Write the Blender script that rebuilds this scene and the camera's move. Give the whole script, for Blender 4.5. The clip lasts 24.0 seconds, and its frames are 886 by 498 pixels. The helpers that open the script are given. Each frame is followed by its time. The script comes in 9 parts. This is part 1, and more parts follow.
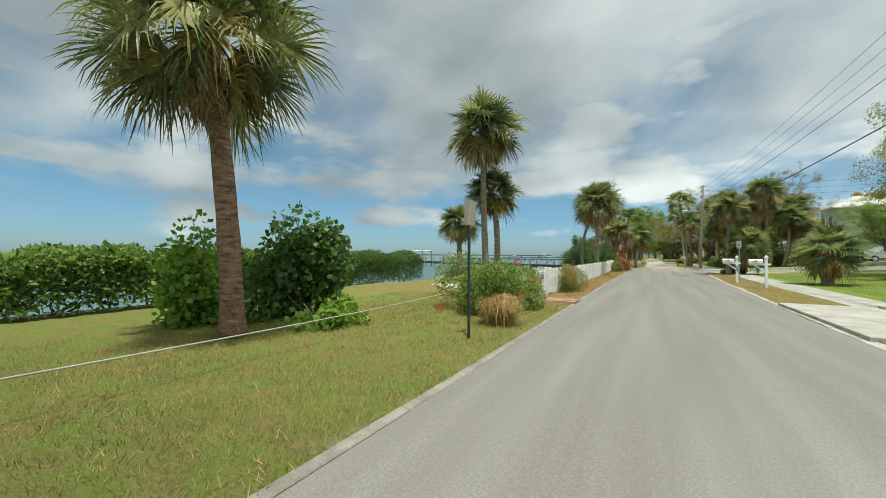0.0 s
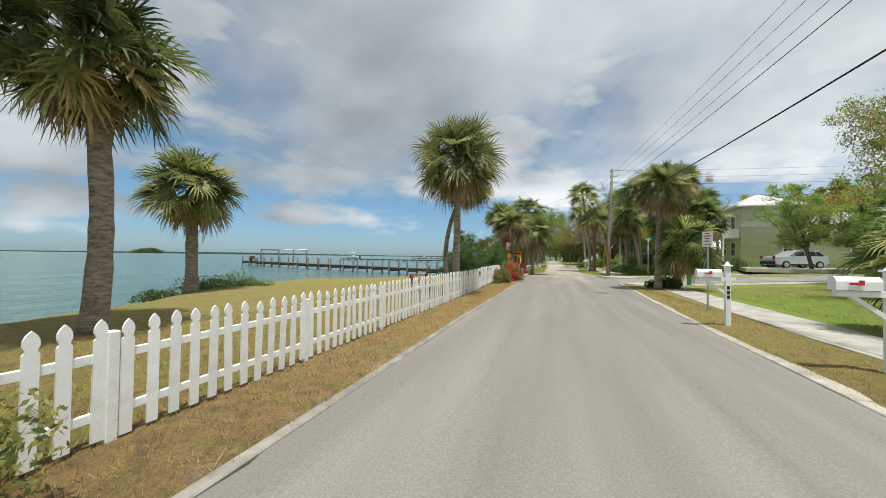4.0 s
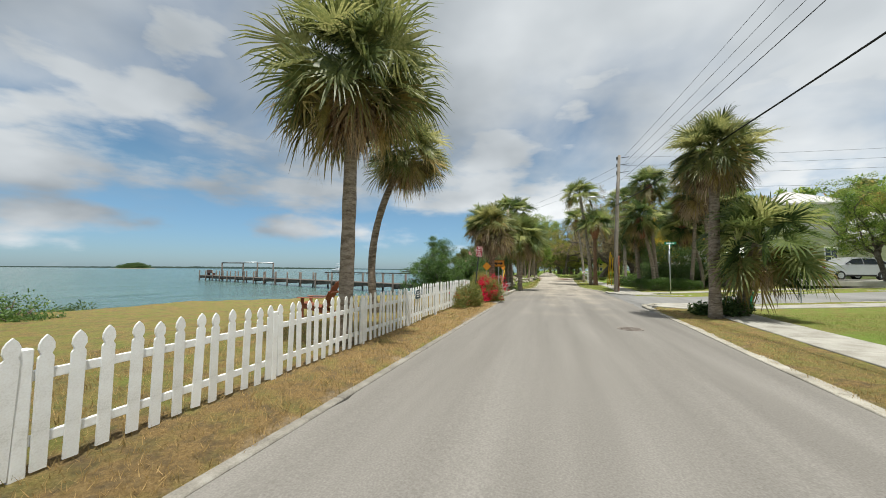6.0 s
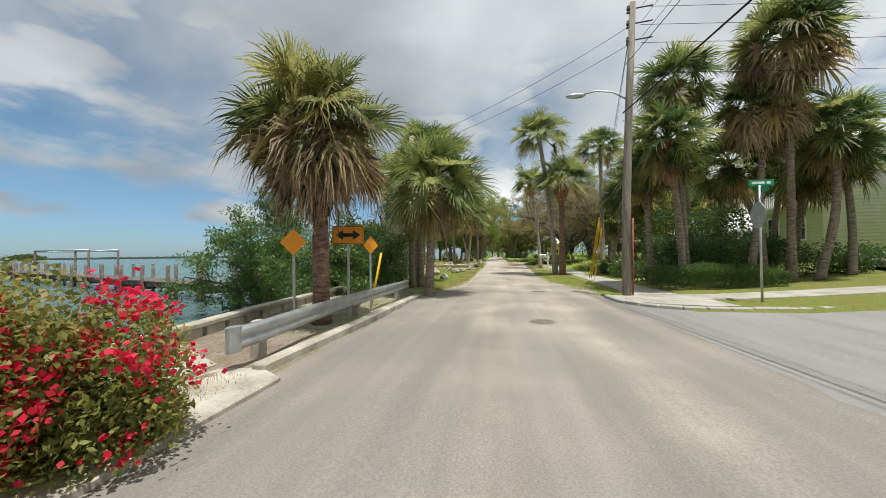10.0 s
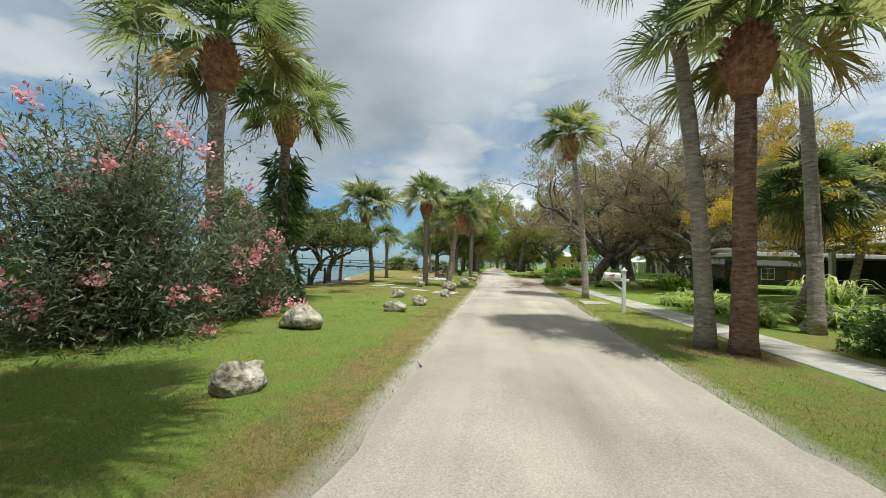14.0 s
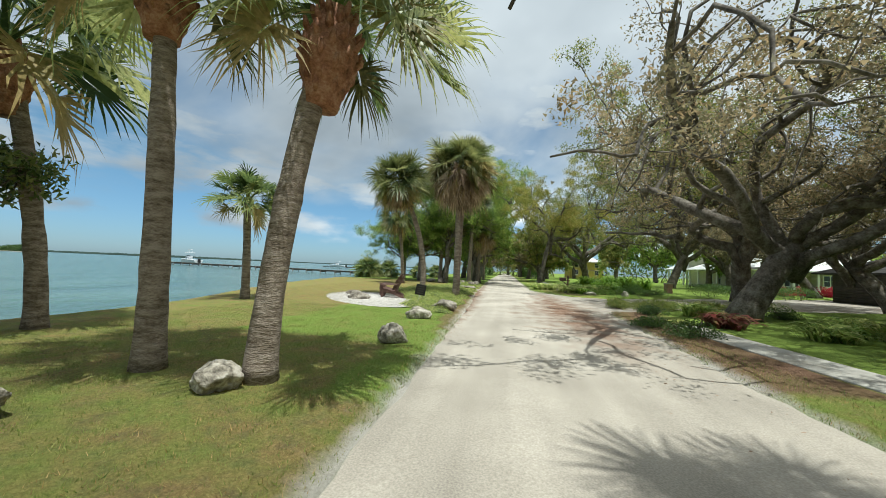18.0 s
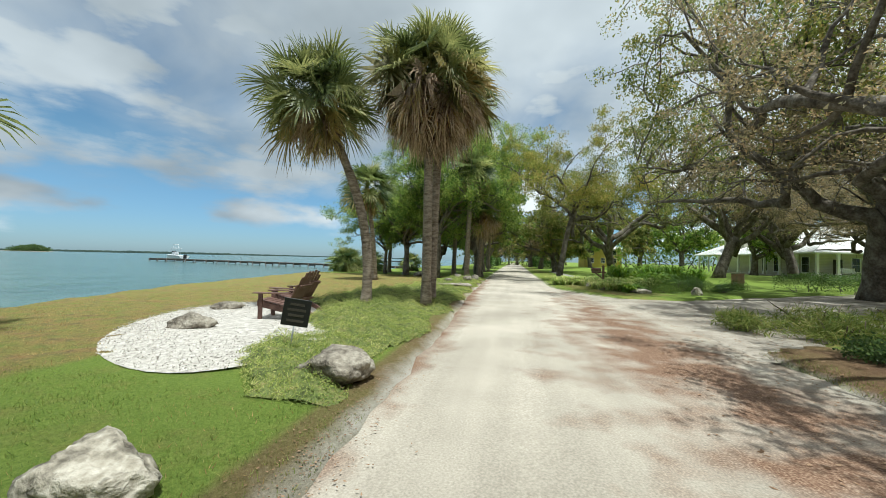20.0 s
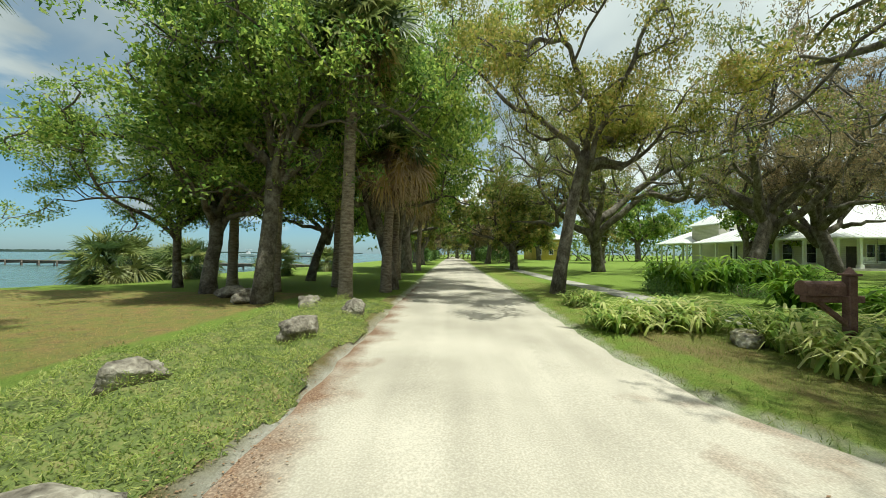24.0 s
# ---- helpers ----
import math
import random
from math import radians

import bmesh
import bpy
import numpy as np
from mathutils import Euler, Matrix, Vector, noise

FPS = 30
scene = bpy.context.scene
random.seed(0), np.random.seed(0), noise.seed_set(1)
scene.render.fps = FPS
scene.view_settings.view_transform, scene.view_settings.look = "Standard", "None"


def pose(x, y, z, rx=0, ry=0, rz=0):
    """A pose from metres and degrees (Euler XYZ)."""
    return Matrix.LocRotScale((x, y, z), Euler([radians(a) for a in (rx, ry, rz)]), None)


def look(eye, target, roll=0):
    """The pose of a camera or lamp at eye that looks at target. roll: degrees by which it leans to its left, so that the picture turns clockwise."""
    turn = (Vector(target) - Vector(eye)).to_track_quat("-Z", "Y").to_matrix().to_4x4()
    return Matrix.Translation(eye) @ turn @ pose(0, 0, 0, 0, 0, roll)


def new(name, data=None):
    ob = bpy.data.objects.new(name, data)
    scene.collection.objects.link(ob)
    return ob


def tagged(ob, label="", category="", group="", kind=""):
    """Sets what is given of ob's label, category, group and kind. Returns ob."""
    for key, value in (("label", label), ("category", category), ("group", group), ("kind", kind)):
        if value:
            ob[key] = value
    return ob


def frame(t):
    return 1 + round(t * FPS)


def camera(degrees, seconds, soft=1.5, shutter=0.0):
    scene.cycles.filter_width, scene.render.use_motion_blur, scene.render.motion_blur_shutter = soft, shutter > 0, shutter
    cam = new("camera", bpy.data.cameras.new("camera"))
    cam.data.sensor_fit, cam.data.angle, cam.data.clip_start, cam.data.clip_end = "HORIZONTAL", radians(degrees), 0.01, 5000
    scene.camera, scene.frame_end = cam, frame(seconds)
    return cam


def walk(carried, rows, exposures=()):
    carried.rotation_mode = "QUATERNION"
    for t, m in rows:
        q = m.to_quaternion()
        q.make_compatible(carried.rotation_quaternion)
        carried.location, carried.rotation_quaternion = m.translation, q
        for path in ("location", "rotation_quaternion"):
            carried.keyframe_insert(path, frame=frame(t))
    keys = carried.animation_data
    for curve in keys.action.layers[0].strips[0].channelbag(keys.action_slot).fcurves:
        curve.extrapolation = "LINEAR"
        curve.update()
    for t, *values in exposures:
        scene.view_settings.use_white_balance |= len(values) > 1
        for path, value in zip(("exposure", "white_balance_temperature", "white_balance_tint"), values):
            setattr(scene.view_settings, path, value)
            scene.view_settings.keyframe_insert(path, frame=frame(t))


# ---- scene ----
cam = camera(102.7, 24.0, soft=0.9)
PATH = [
    (0, (-0.32, -4.916, 1.56), (-1.337, -3.194, 1.594), 0.2),
    (0.5, (-0.248, -2.93, 1.547), (-1.211, -1.18, 1.634), -0.2),
    (1, (-0.148, -0.956, 1.535), (-0.971, 0.864, 1.641), 2.2),
    (1.5, (-0.008, 0.985, 1.533), (-0.724, 2.852, 1.573), 2.2),
    (2, (0.048, 2.924, 1.552), (-0.424, 4.867, 1.59), -0.2),
    (2.5, (0.006, 4.853, 1.574), (-0.45, 6.799, 1.647), 1.8),
    (4.5, (-0.211, 12.548, 1.616), (-0.827, 14.45, 1.655), 0.4),
    (5, (-0.207, 14.499, 1.599), (-0.788, 16.411, 1.698), 0.1),
    (5.5, (-0.194, 16.383, 1.556), (-0.759, 18.298, 1.669), -0.6),
    (6, (-0.1, 18.204, 1.546), (-0.668, 20.118, 1.662), 0.4),
    (6.5, (-0.149, 19.994, 1.558), (-0.717, 21.908, 1.677), 0.5),
    (7, (-0.13, 21.784, 1.574), (-0.686, 23.702, 1.692), 0.3),
    (7.5, (-0.126, 23.64, 1.567), (-0.675, 25.559, 1.678), -0.2),
    (8, (-0.094, 25.537, 1.569), (-0.665, 27.452, 1.642), 1.7),
    (8.5, (-0.016, 27.472, 1.528), (-0.582, 29.389, 1.598), 0.8),
    (9, (0.055, 29.462, 1.458), (-0.488, 31.386, 1.525), 2.7),
    (9.5, (0.232, 31.338, 1.44), (-0.161, 33.298, 1.479), 1.4),
    (10, (0.257, 33.116, 1.484), (-0.043, 35.093, 1.516), -0.7),
    (10.5, (0.396, 34.94, 1.47), (0.077, 36.914, 1.516), -0.3),
    (11, (0.372, 37.113, 1.435), (0.05, 39.086, 1.501), -0.7),
    (11.5, (0.335, 39.224, 1.416), (0.018, 41.198, 1.482), -1.6),
    (13.5, (0.116, 47.771, 1.498), (-0.166, 49.746, 1.631), 2.2),
    (14, (-0.033, 49.974, 1.546), (-0.326, 51.951, 1.626), 1.9),
    (14.5, (-0.029, 52.303, 1.517), (-0.318, 54.282, 1.553), -0.2),
    (15, (0.107, 54.711, 1.544), (-0.214, 56.683, 1.638), 0.9),
    (15.5, (0.287, 57.027, 1.598), (-0.067, 58.993, 1.7), 1.4),
    (16, (0.248, 59.377, 1.558), (-0.122, 61.341, 1.657), 0.7),
    (16.5, (0.119, 61.692, 1.467), (-0.201, 63.663, 1.579), 0.4),
    (17, (0.175, 63.969, 1.464), (-0.165, 65.935, 1.609), 2.1),
    (17.5, (0.061, 66.207, 1.499), (-0.299, 68.172, 1.601), 2.6),
    (19.5, (-0.048, 74.572, 1.52), (-0.357, 76.542, 1.677), 1.8),
    (20, (-0.017, 76.712, 1.505), (-0.413, 78.672, 1.564), 1.3),
    (20.5, (0.07, 78.965, 1.467), (-0.327, 80.925, 1.497), 0.1),
    (21, (0.084, 81.041, 1.468), (-0.284, 83.005, 1.533), -1.3),
    (21.5, (0.087, 83.157, 1.553), (-0.187, 85.136, 1.632), 0.3),
    (22, (0.058, 85.282, 1.538), (0.115, 87.281, 1.602), 1.5),
    (22.5, (0.007, 87.431, 1.562), (0.243, 89.416, 1.627), -0.4),
    (23, (-0.069, 89.45, 1.576), (0.187, 91.433, 1.626), -0.9),
    (23.5, (-0.237, 91.381, 1.555), (-0.292, 93.38, 1.594), -1.9),
    (24, (-0.407, 93.354, 1.547), (-0.464, 95.353, 1.575), 0.4),
]
walk(cam, [(t, look(eye, target, roll)) for t, eye, target, roll in PATH],
     [(0, -0.05, 6300, -2), (1.5, -0.05, 6250, 3), (3, 0, 6250, 6), (6, 0, 6300, 7), (8.5, 0.02, 6250, 7), (10, 0.03, 6350, 8), (11.5, 0.05, 6450, 8), (14, 0.05, 6150, 4), (15, 0.05, 5950, 2), (20, 0.08, 5950, 1), (22, 0.1, 6200, -1), (24, 0.1, 6300, -6)])

# ---- sky, sun, exposure ----
SUN_TO = Vector((0.17, -0.2, 1.0)).normalized()
world = bpy.data.worlds.new("sky")
scene.world = world
world.use_nodes = True


def build_sky():
    nt = world.node_tree
    nt.nodes.clear()
    n, l = nt.nodes, nt.links
    out = n.new("ShaderNodeOutputWorld")
    bg = n.new("ShaderNodeBackground")
    sky = n.new("ShaderNodeTexSky")
    sky.sky_type = "NISHITA"
    sky.sun_disc = False
    sky.sun_elevation = math.asin(SUN_TO.z)
    sky.sun_rotation = math.atan2(SUN_TO.x, SUN_TO.y)
    sky.dust_density = 0.35
    sky.air_density = 1.2
    tc = n.new("ShaderNodeTexCoord")
    sep = n.new("ShaderNodeSeparateXYZ")
    l.new(tc.outputs["Generated"], sep.inputs[0])

    def mth(op, a, b=None, c=None, clamp=False):
        m = n.new("ShaderNodeMath")
        m.operation = op
        m.use_clamp = clamp
        for i, v in enumerate((a, b, c)):
            if v is None:
                continue
            if isinstance(v, (int, float)):
                m.inputs[i].default_value = v
            else:
                l.new(v, m.inputs[i])
        return m.outputs[0]

    up = mth("MAXIMUM", sep.outputs["Z"], 0.0)
    den = mth("ADD", up, 0.34)
    px, py = mth("DIVIDE", sep.outputs["X"], den), mth("DIVIDE", sep.outputs["Y"], den)
    comb = n.new("ShaderNodeCombineXYZ")
    l.new(px, comb.inputs[0]), l.new(py, comb.inputs[1])
    comb.inputs[2].default_value = 3.7

    def nz(scale, detail, rough, dist=0.0):
        t = n.new("ShaderNodeTexNoise")
        t.inputs["Scale"].default_value = scale
        t.inputs["Detail"].default_value = detail
        t.inputs["Roughness"].default_value = rough
        t.inputs["Distortion"].default_value = dist
        l.new(comb.outputs[0], t.inputs["Vector"])
        return t.outputs["Fac"]

    big, small = mth("MULTIPLY_ADD", nz(1.0, 5, 0.5, 0.3), 0.62, 0.19), nz(2.8, 6, 0.55, 0.4)
    # A sheet of broken cloud overhead, thinning to blue sky with loose puffs towards the horizon and the bay.
    lift = mth("ADD", mth("MULTIPLY", mth("SMOOTH_MIN", up, 0.42), 0.98), mth("MULTIPLY", sep.outputs["X"], 0.02))
    field = mth("ADD", mth("ADD", big, mth("MULTIPLY", small, 0.20)), lift)
    cover = n.new("ShaderNodeMapRange")
    cover.interpolation_type = "SMOOTHSTEP"
    cover.inputs["From Min"].default_value, cover.inputs["From Max"].default_value = 0.72, 0.96
    # Small bright heaps low over the horizon.
    low = n.new("ShaderNodeVectorMath")
    low.operation = "MULTIPLY"
    l.new(tc.outputs["Generated"], low.inputs[0])
    low.inputs[1].default_value = (3.4, 3.4, 9.0)
    heap = n.new("ShaderNodeTexNoise")
    heap.inputs["Scale"].default_value, heap.inputs["Detail"].default_value, heap.inputs["Roughness"].default_value = 1.0, 7, 0.5
    l.new(low.outputs[0], heap.inputs["Vector"])
    heaps = mth("ADD", mth("MULTIPLY", heap.outputs["Fac"], 1.5), 0.01)
    heaps = mth("SUBTRACT", heaps, mth("MULTIPLY", mth("SUBTRACT", 0.10, mth("MINIMUM", up, 0.10)), 3.2))
    # A torn white band over the bay, well above the horizon.
    flat = n.new("ShaderNodeVectorMath")
    flat.operation = "MULTIPLY"
    l.new(tc.outputs["Generated"], flat.inputs[0])
    flat.inputs[1].default_value = (2.6, 2.6, 8.0)
    torn = n.new("ShaderNodeTexNoise")
    torn.inputs["Scale"].default_value, torn.inputs["Detail"].default_value, torn.inputs["Roughness"].default_value = 1.3, 7, 0.55
    l.new(flat.outputs[0], torn.inputs["Vector"])
    off = mth("MULTIPLY", mth("SUBTRACT", up, 0.19), 15.0)
    bell = mth("POWER", 2.718, mth("MULTIPLY", mth("MULTIPLY", off, off), -1.0))
    band = mth("ADD", mth("MULTIPLY", torn.outputs["Fac"], 1.1), mth("SUBTRACT", mth("MULTIPLY", bell, 0.34), mth("MULTIPLY", sep.outputs["X"], 0.10)))
    both = mth("MAXIMUM", mth("MAXIMUM", field, heaps), mth("SUBTRACT", band, 0.05))
    l.new(both, cover.inputs["Value"])
    tone = n.new("ShaderNodeValToRGB")
    tone.color_ramp.elements[0].position, tone.color_ramp.elements[1].position = 0.30, 0.70
    tone.color_ramp.elements[0].color = (1.0, 1.0, 1.0, 1)
    tone.color_ramp.elements[1].color = (0.36, 0.39, 0.42, 1)
    mid = tone.color_ramp.elements.new(0.5)
    mid.color = (0.66, 0.68, 0.70, 1)
    wide = mth("ADD", mth("MULTIPLY", nz(1.2, 4, 0.45), 0.78), mth("MULTIPLY", nz(4.5, 3, 0.45), 0.22))
    # Thinner, brighter cloud inland; thicker and greyer over the bay; bright heaps down low.
    wide = mth("SUBTRACT", wide, mth("MULTIPLY", sep.outputs["X"], 0.19))
    wide = mth("SUBTRACT", wide, mth("MULTIPLY", mth("SUBTRACT", 0.3, mth("MINIMUM", up, 0.3)), 0.5))
    l.new(wide, tone.inputs[0])
    mul = n.new("ShaderNodeVectorMath")
    mul.operation = "SCALE"
    l.new(tone.outputs[0], mul.inputs[0])
    mul.inputs["Scale"].default_value = CLOUD_GAIN
    tint = n.new("ShaderNodeMix")
    tint.data_type, tint.blend_type = "RGBA", "MULTIPLY"
    tint.inputs["Factor"].default_value = 1.0
    l.new(sky.outputs[0], tint.inputs[6])
    haze = n.new("ShaderNodeValToRGB")
    haze.color_ramp.elements[0].position, haze.color_ramp.elements[1].position = 0.0, 0.22
    haze.color_ramp.elements[0].color, haze.color_ramp.elements[1].color = (0.50, 0.74, 1.20, 1), SKY_TINT
    l.new(up, haze.inputs[0])
    l.new(haze.outputs[0], tint.inputs[7])
    mix = n.new("ShaderNodeMix")
    mix.data_type = "RGBA"
    l.new(cover.outputs[0], mix.inputs["Factor"])
    l.new(tint.outputs[2], mix.inputs[6])
    l.new(mul.outputs[0], mix.inputs[7])
    l.new(mix.outputs[2], bg.inputs["Color"])
    bg.inputs["Strength"].default_value = SKY_STRENGTH
    l.new(bg.outputs[0], out.inputs["Surface"])


CLOUD_GAIN, SKY_STRENGTH, SKY_TINT = 9.6, 0.10, (0.70, 0.87, 0.94, 1)
build_sky()
sun = new("sun", bpy.data.lights.new("sun", "SUN"))
sun.data.energy, sun.data.angle, sun.data.color = 4.9, radians(0.6), (1.0, 0.955, 0.88)
sun.matrix_world = look(SUN_TO * 50, (0, 0, 0))

# ---- materials ----


def material(name, colours, scale=3.0, fine=40.0, rough=0.8, bump=0.3, spec=0.3, metal=0.0, obvary=0.0, depth=0.02, streak=None):
    """Three colours mixed by a broad noise, a fine grain over it and relief from both."""
    m = bpy.data.materials.new(name)
    m.use_nodes = True
    n, l = m.node_tree.nodes, m.node_tree.links
    b = n["Principled BSDF"]
    tc = n.new("ShaderNodeTexCoord")
    mp = n.new("ShaderNodeMapping")
    if streak:
        mp.inputs["Scale"].default_value = streak
    l.new(tc.outputs["Object"], mp.inputs[0])
    a = n.new("ShaderNodeTexNoise")
    a.inputs["Scale"].default_value, a.inputs["Detail"].default_value, a.inputs["Roughness"].default_value = scale, 6, 0.6
    f = n.new("ShaderNodeTexNoise")
    f.inputs["Scale"].default_value, f.inputs["Detail"].default_value = fine, 4
    l.new(mp.outputs[0], a.inputs["Vector"])
    l.new(mp.outputs[0], f.inputs["Vector"])
    ramp = n.new("ShaderNodeValToRGB")
    e = ramp.color_ramp.elements
    e[0].position, e[1].position = 0.32, 0.70
    e[0].color, e[1].color = (*colours[0], 1), (*colours[-1], 1)
    if len(colours) > 2:
        k = e.new(0.5)
        k.color = (*colours[1], 1)
    mixf = n.new("ShaderNodeMath")
    mixf.operation = "MULTIPLY_ADD"
    l.new(f.outputs["Fac"], mixf.inputs[0])
    mixf.inputs[1].default_value = 0.5
    sub = n.new("ShaderNodeMath")
    sub.operation = "SUBTRACT"
    l.new(a.outputs["Fac"], sub.inputs[0])
    sub.inputs[1].default_value = 0.25
    l.new(sub.outputs[0], mixf.inputs[2])
    src = mixf.outputs[0]
    if obvary:
        oi = n.new("ShaderNodeObjectInfo")
        ov = n.new("ShaderNodeMath")
        ov.operation = "MULTIPLY_ADD"
        l.new(oi.outputs["Random"], ov.inputs[0])
        ov.inputs[1].default_value = obvary
        l.new(src, ov.inputs[2])
        src = ov.outputs[0]
    l.new(src, ramp.inputs[0])
    l.new(ramp.outputs[0], b.inputs["Base Color"])
    b.inputs["Roughness"].default_value, b.inputs["Specular IOR Level"].default_value, b.inputs["Metallic"].default_value = rough, spec, metal
    if bump:
        bp = n.new("ShaderNodeBump")
        bp.inputs["Strength"].default_value, bp.inputs["Distance"].default_value = bump, depth
        l.new(mixf.outputs[0], bp.inputs["Height"])
        l.new(bp.outputs[0], b.inputs["Normal"])
    return m


def leaf_material(name, colours, translucent=0.3, rough=0.5, clump=0.9, streaks=0.0):
    """Leaves: each one its own shade, with broader drifts of colour, and light shining through."""
    m = bpy.data.materials.new(name)
    m.use_nodes = True
    n, l = m.node_tree.nodes, m.node_tree.links
    b, out = n["Principled BSDF"], n["Material Output"]
    geo = n.new("ShaderNodeNewGeometry")
    noise_t = n.new("ShaderNodeTexNoise")
    noise_t.inputs["Scale"].default_value, noise_t.inputs["Detail"].default_value = clump, 3
    l.new(geo.outputs["Position"], noise_t.inputs["Vector"])
    add = n.new("ShaderNodeMath")
    add.operation = "MULTIPLY_ADD"
    l.new(geo.outputs["Random Per Island"], add.inputs[0])
    add.inputs[1].default_value = 0.75
    sub = n.new("ShaderNodeMath")
    sub.operation = "SUBTRACT"
    l.new(noise_t.outputs["Fac"], sub.inputs[0])
    sub.inputs[1].default_value = 0.36
    l.new(sub.outputs[0], add.inputs[2])
    if streaks:
        fine = n.new("ShaderNodeTexNoise")
        fine.inputs["Scale"].default_value, fine.inputs["Detail"].default_value = 17.0, 2
        l.new(geo.outputs["Position"], fine.inputs["Vector"])
        plus = n.new("ShaderNodeMath")
        plus.operation = "MULTIPLY_ADD"
        l.new(fine.outputs["Fac"], plus.inputs[0])
        plus.inputs[1].default_value = streaks
        less = n.new("ShaderNodeMath")
        less.operation = "SUBTRACT"
        l.new(add.outputs[0], less.inputs[0])
        less.inputs[1].default_value = streaks * 0.5
        l.new(less.outputs[0], plus.inputs[2])
        add = plus
    ramp = n.new("ShaderNodeValToRGB")
    e = ramp.color_ramp.elements
    e[0].position, e[1].position = 0.1, 0.9
    e[0].color, e[1].color = (*colours[0], 1), (*colours[-1], 1)
    for i, c in enumerate(colours[1:-1]):
        k = e.new(0.1 + 0.8 * (i + 1) / (len(colours) - 1))
        k.color = (*c, 1)
    l.new(add.outputs[0], ramp.inputs[0])
    l.new(ramp.outputs[0], b.inputs["Base Color"])
    b.inputs["Roughness"].default_value, b.inputs["Specular IOR Level"].default_value = rough, 0.35
    tr = n.new("ShaderNodeBsdfTranslucent")
    hs = n.new("ShaderNodeHueSaturation")
    hs.inputs["Value"].default_value, hs.inputs["Saturation"].default_value = 1.55, 1.0
    l.new(ramp.outputs[0], hs.inputs["Color"])
    l.new(hs.outputs[0], tr.inputs["Color"])
    mx = n.new("ShaderNodeMixShader")
    mx.inputs[0].default_value = translucent
    l.new(b.outputs[0], mx.inputs[1])
    l.new(tr.outputs[0], mx.inputs[2])
    l.new(mx.outputs[0], out.inputs["Surface"])
    return m


M = {}
M["asphalt"] = material("asphalt", [(0.185, 0.18, 0.17), (0.235, 0.229, 0.217), (0.29, 0.284, 0.272)], 0.6, 90, 0.9, 0.25, 0.25, depth=0.006, streak=(1, 0.12, 1))
M["concrete"] = material("concrete", [(0.27, 0.25, 0.21), (0.37, 0.35, 0.305), (0.46, 0.435, 0.385)], 1.6, 60, 0.9, 0.25, depth=0.006)
M["old_concrete"] = material("old_concrete", [(0.24, 0.22, 0.18), (0.37, 0.34, 0.28), (0.48, 0.45, 0.38)], 2.2, 45, 0.95, 0.5, depth=0.012)
M["dirty_concrete"] = material("dirty_concrete", [(0.17, 0.155, 0.13), (0.25, 0.23, 0.195), (0.33, 0.31, 0.27)], 3, 50, 0.95, 0.4, depth=0.01)
M["white_paint"] = material("white_paint", [(0.62, 0.61, 0.57), (0.74, 0.73, 0.70), (0.80, 0.80, 0.78)], 5, 80, 0.6, 0.12, depth=0.003, obvary=0.12)
M["clean_white"] = material("clean_white", [(0.72, 0.72, 0.71), (0.80, 0.80, 0.79)], 4, 60, 0.45, 0.05, depth=0.002)
M["trunk"] = material("palm_trunk", [(0.10, 0.076, 0.055), (0.22, 0.175, 0.132), (0.37, 0.31, 0.25)], 5, 26, 0.95, 1.0, depth=0.04, streak=(1, 1, 3.2), obvary=0.1)
M["trunk_red"] = material("palm_trunk_reddish", [(0.10, 0.058, 0.04), (0.235, 0.14, 0.098), (0.36, 0.245, 0.18)], 5, 26, 0.95, 1.0, depth=0.04, streak=(1, 1, 3.2))
M["trunk_pale"] = material("palm_trunk_pale", [(0.18, 0.15, 0.12), (0.31, 0.265, 0.22), (0.44, 0.39, 0.335)], 5, 26, 0.95, 0.8, depth=0.03, streak=(1, 1, 3.2))
M["boots"] = material("palm_boots", [(0.16, 0.07, 0.04), (0.30, 0.14, 0.08), (0.42, 0.24, 0.15)], 8, 40, 0.9, 0.6)
M["bark"] = material("oak_bark", [(0.06, 0.05, 0.04), (0.135, 0.115, 0.092), (0.25, 0.225, 0.19)], 4, 22, 0.95, 1.0, depth=0.03)
M["stem"] = material("shrub_stem", [(0.09, 0.07, 0.05), (0.22, 0.18, 0.14)], 10, 40, 0.9, 0.5)
M["rock"] = material("limestone", [(0.09, 0.077, 0.06), (0.33, 0.295, 0.235), (0.60, 0.55, 0.47)], 3.6, 18, 0.95, 1.0, depth=0.06)
M["rock_brown"] = material("weathered_rock", [(0.08, 0.066, 0.052), (0.235, 0.205, 0.165), (0.42, 0.38, 0.315)], 3.2, 18, 0.95, 1.0, depth=0.06)
M["galvanised"] = material("galvanised_steel", [(0.36, 0.38, 0.39), (0.46, 0.48, 0.49), (0.55, 0.57, 0.58)], 5, 60, 0.42, 0.1, 0.5, 0.75, depth=0.004)
M["pole_wood"] = material("pole_wood", [(0.20, 0.155, 0.115), (0.31, 0.255, 0.20), (0.40, 0.35, 0.285)], 4, 30, 0.9, 0.5, streak=(3, 3, 0.25))
M["pole_grey"] = material("pole_wood_grey", [(0.15, 0.125, 0.10), (0.24, 0.21, 0.175), (0.34, 0.305, 0.265)], 4, 30, 0.9, 0.5, streak=(3, 3, 0.25))
M["dock_wood"] = material("dock_wood", [(0.06, 0.05, 0.042), (0.12, 0.10, 0.085), (0.20, 0.175, 0.15)], 4, 30, 0.9, 0.5)
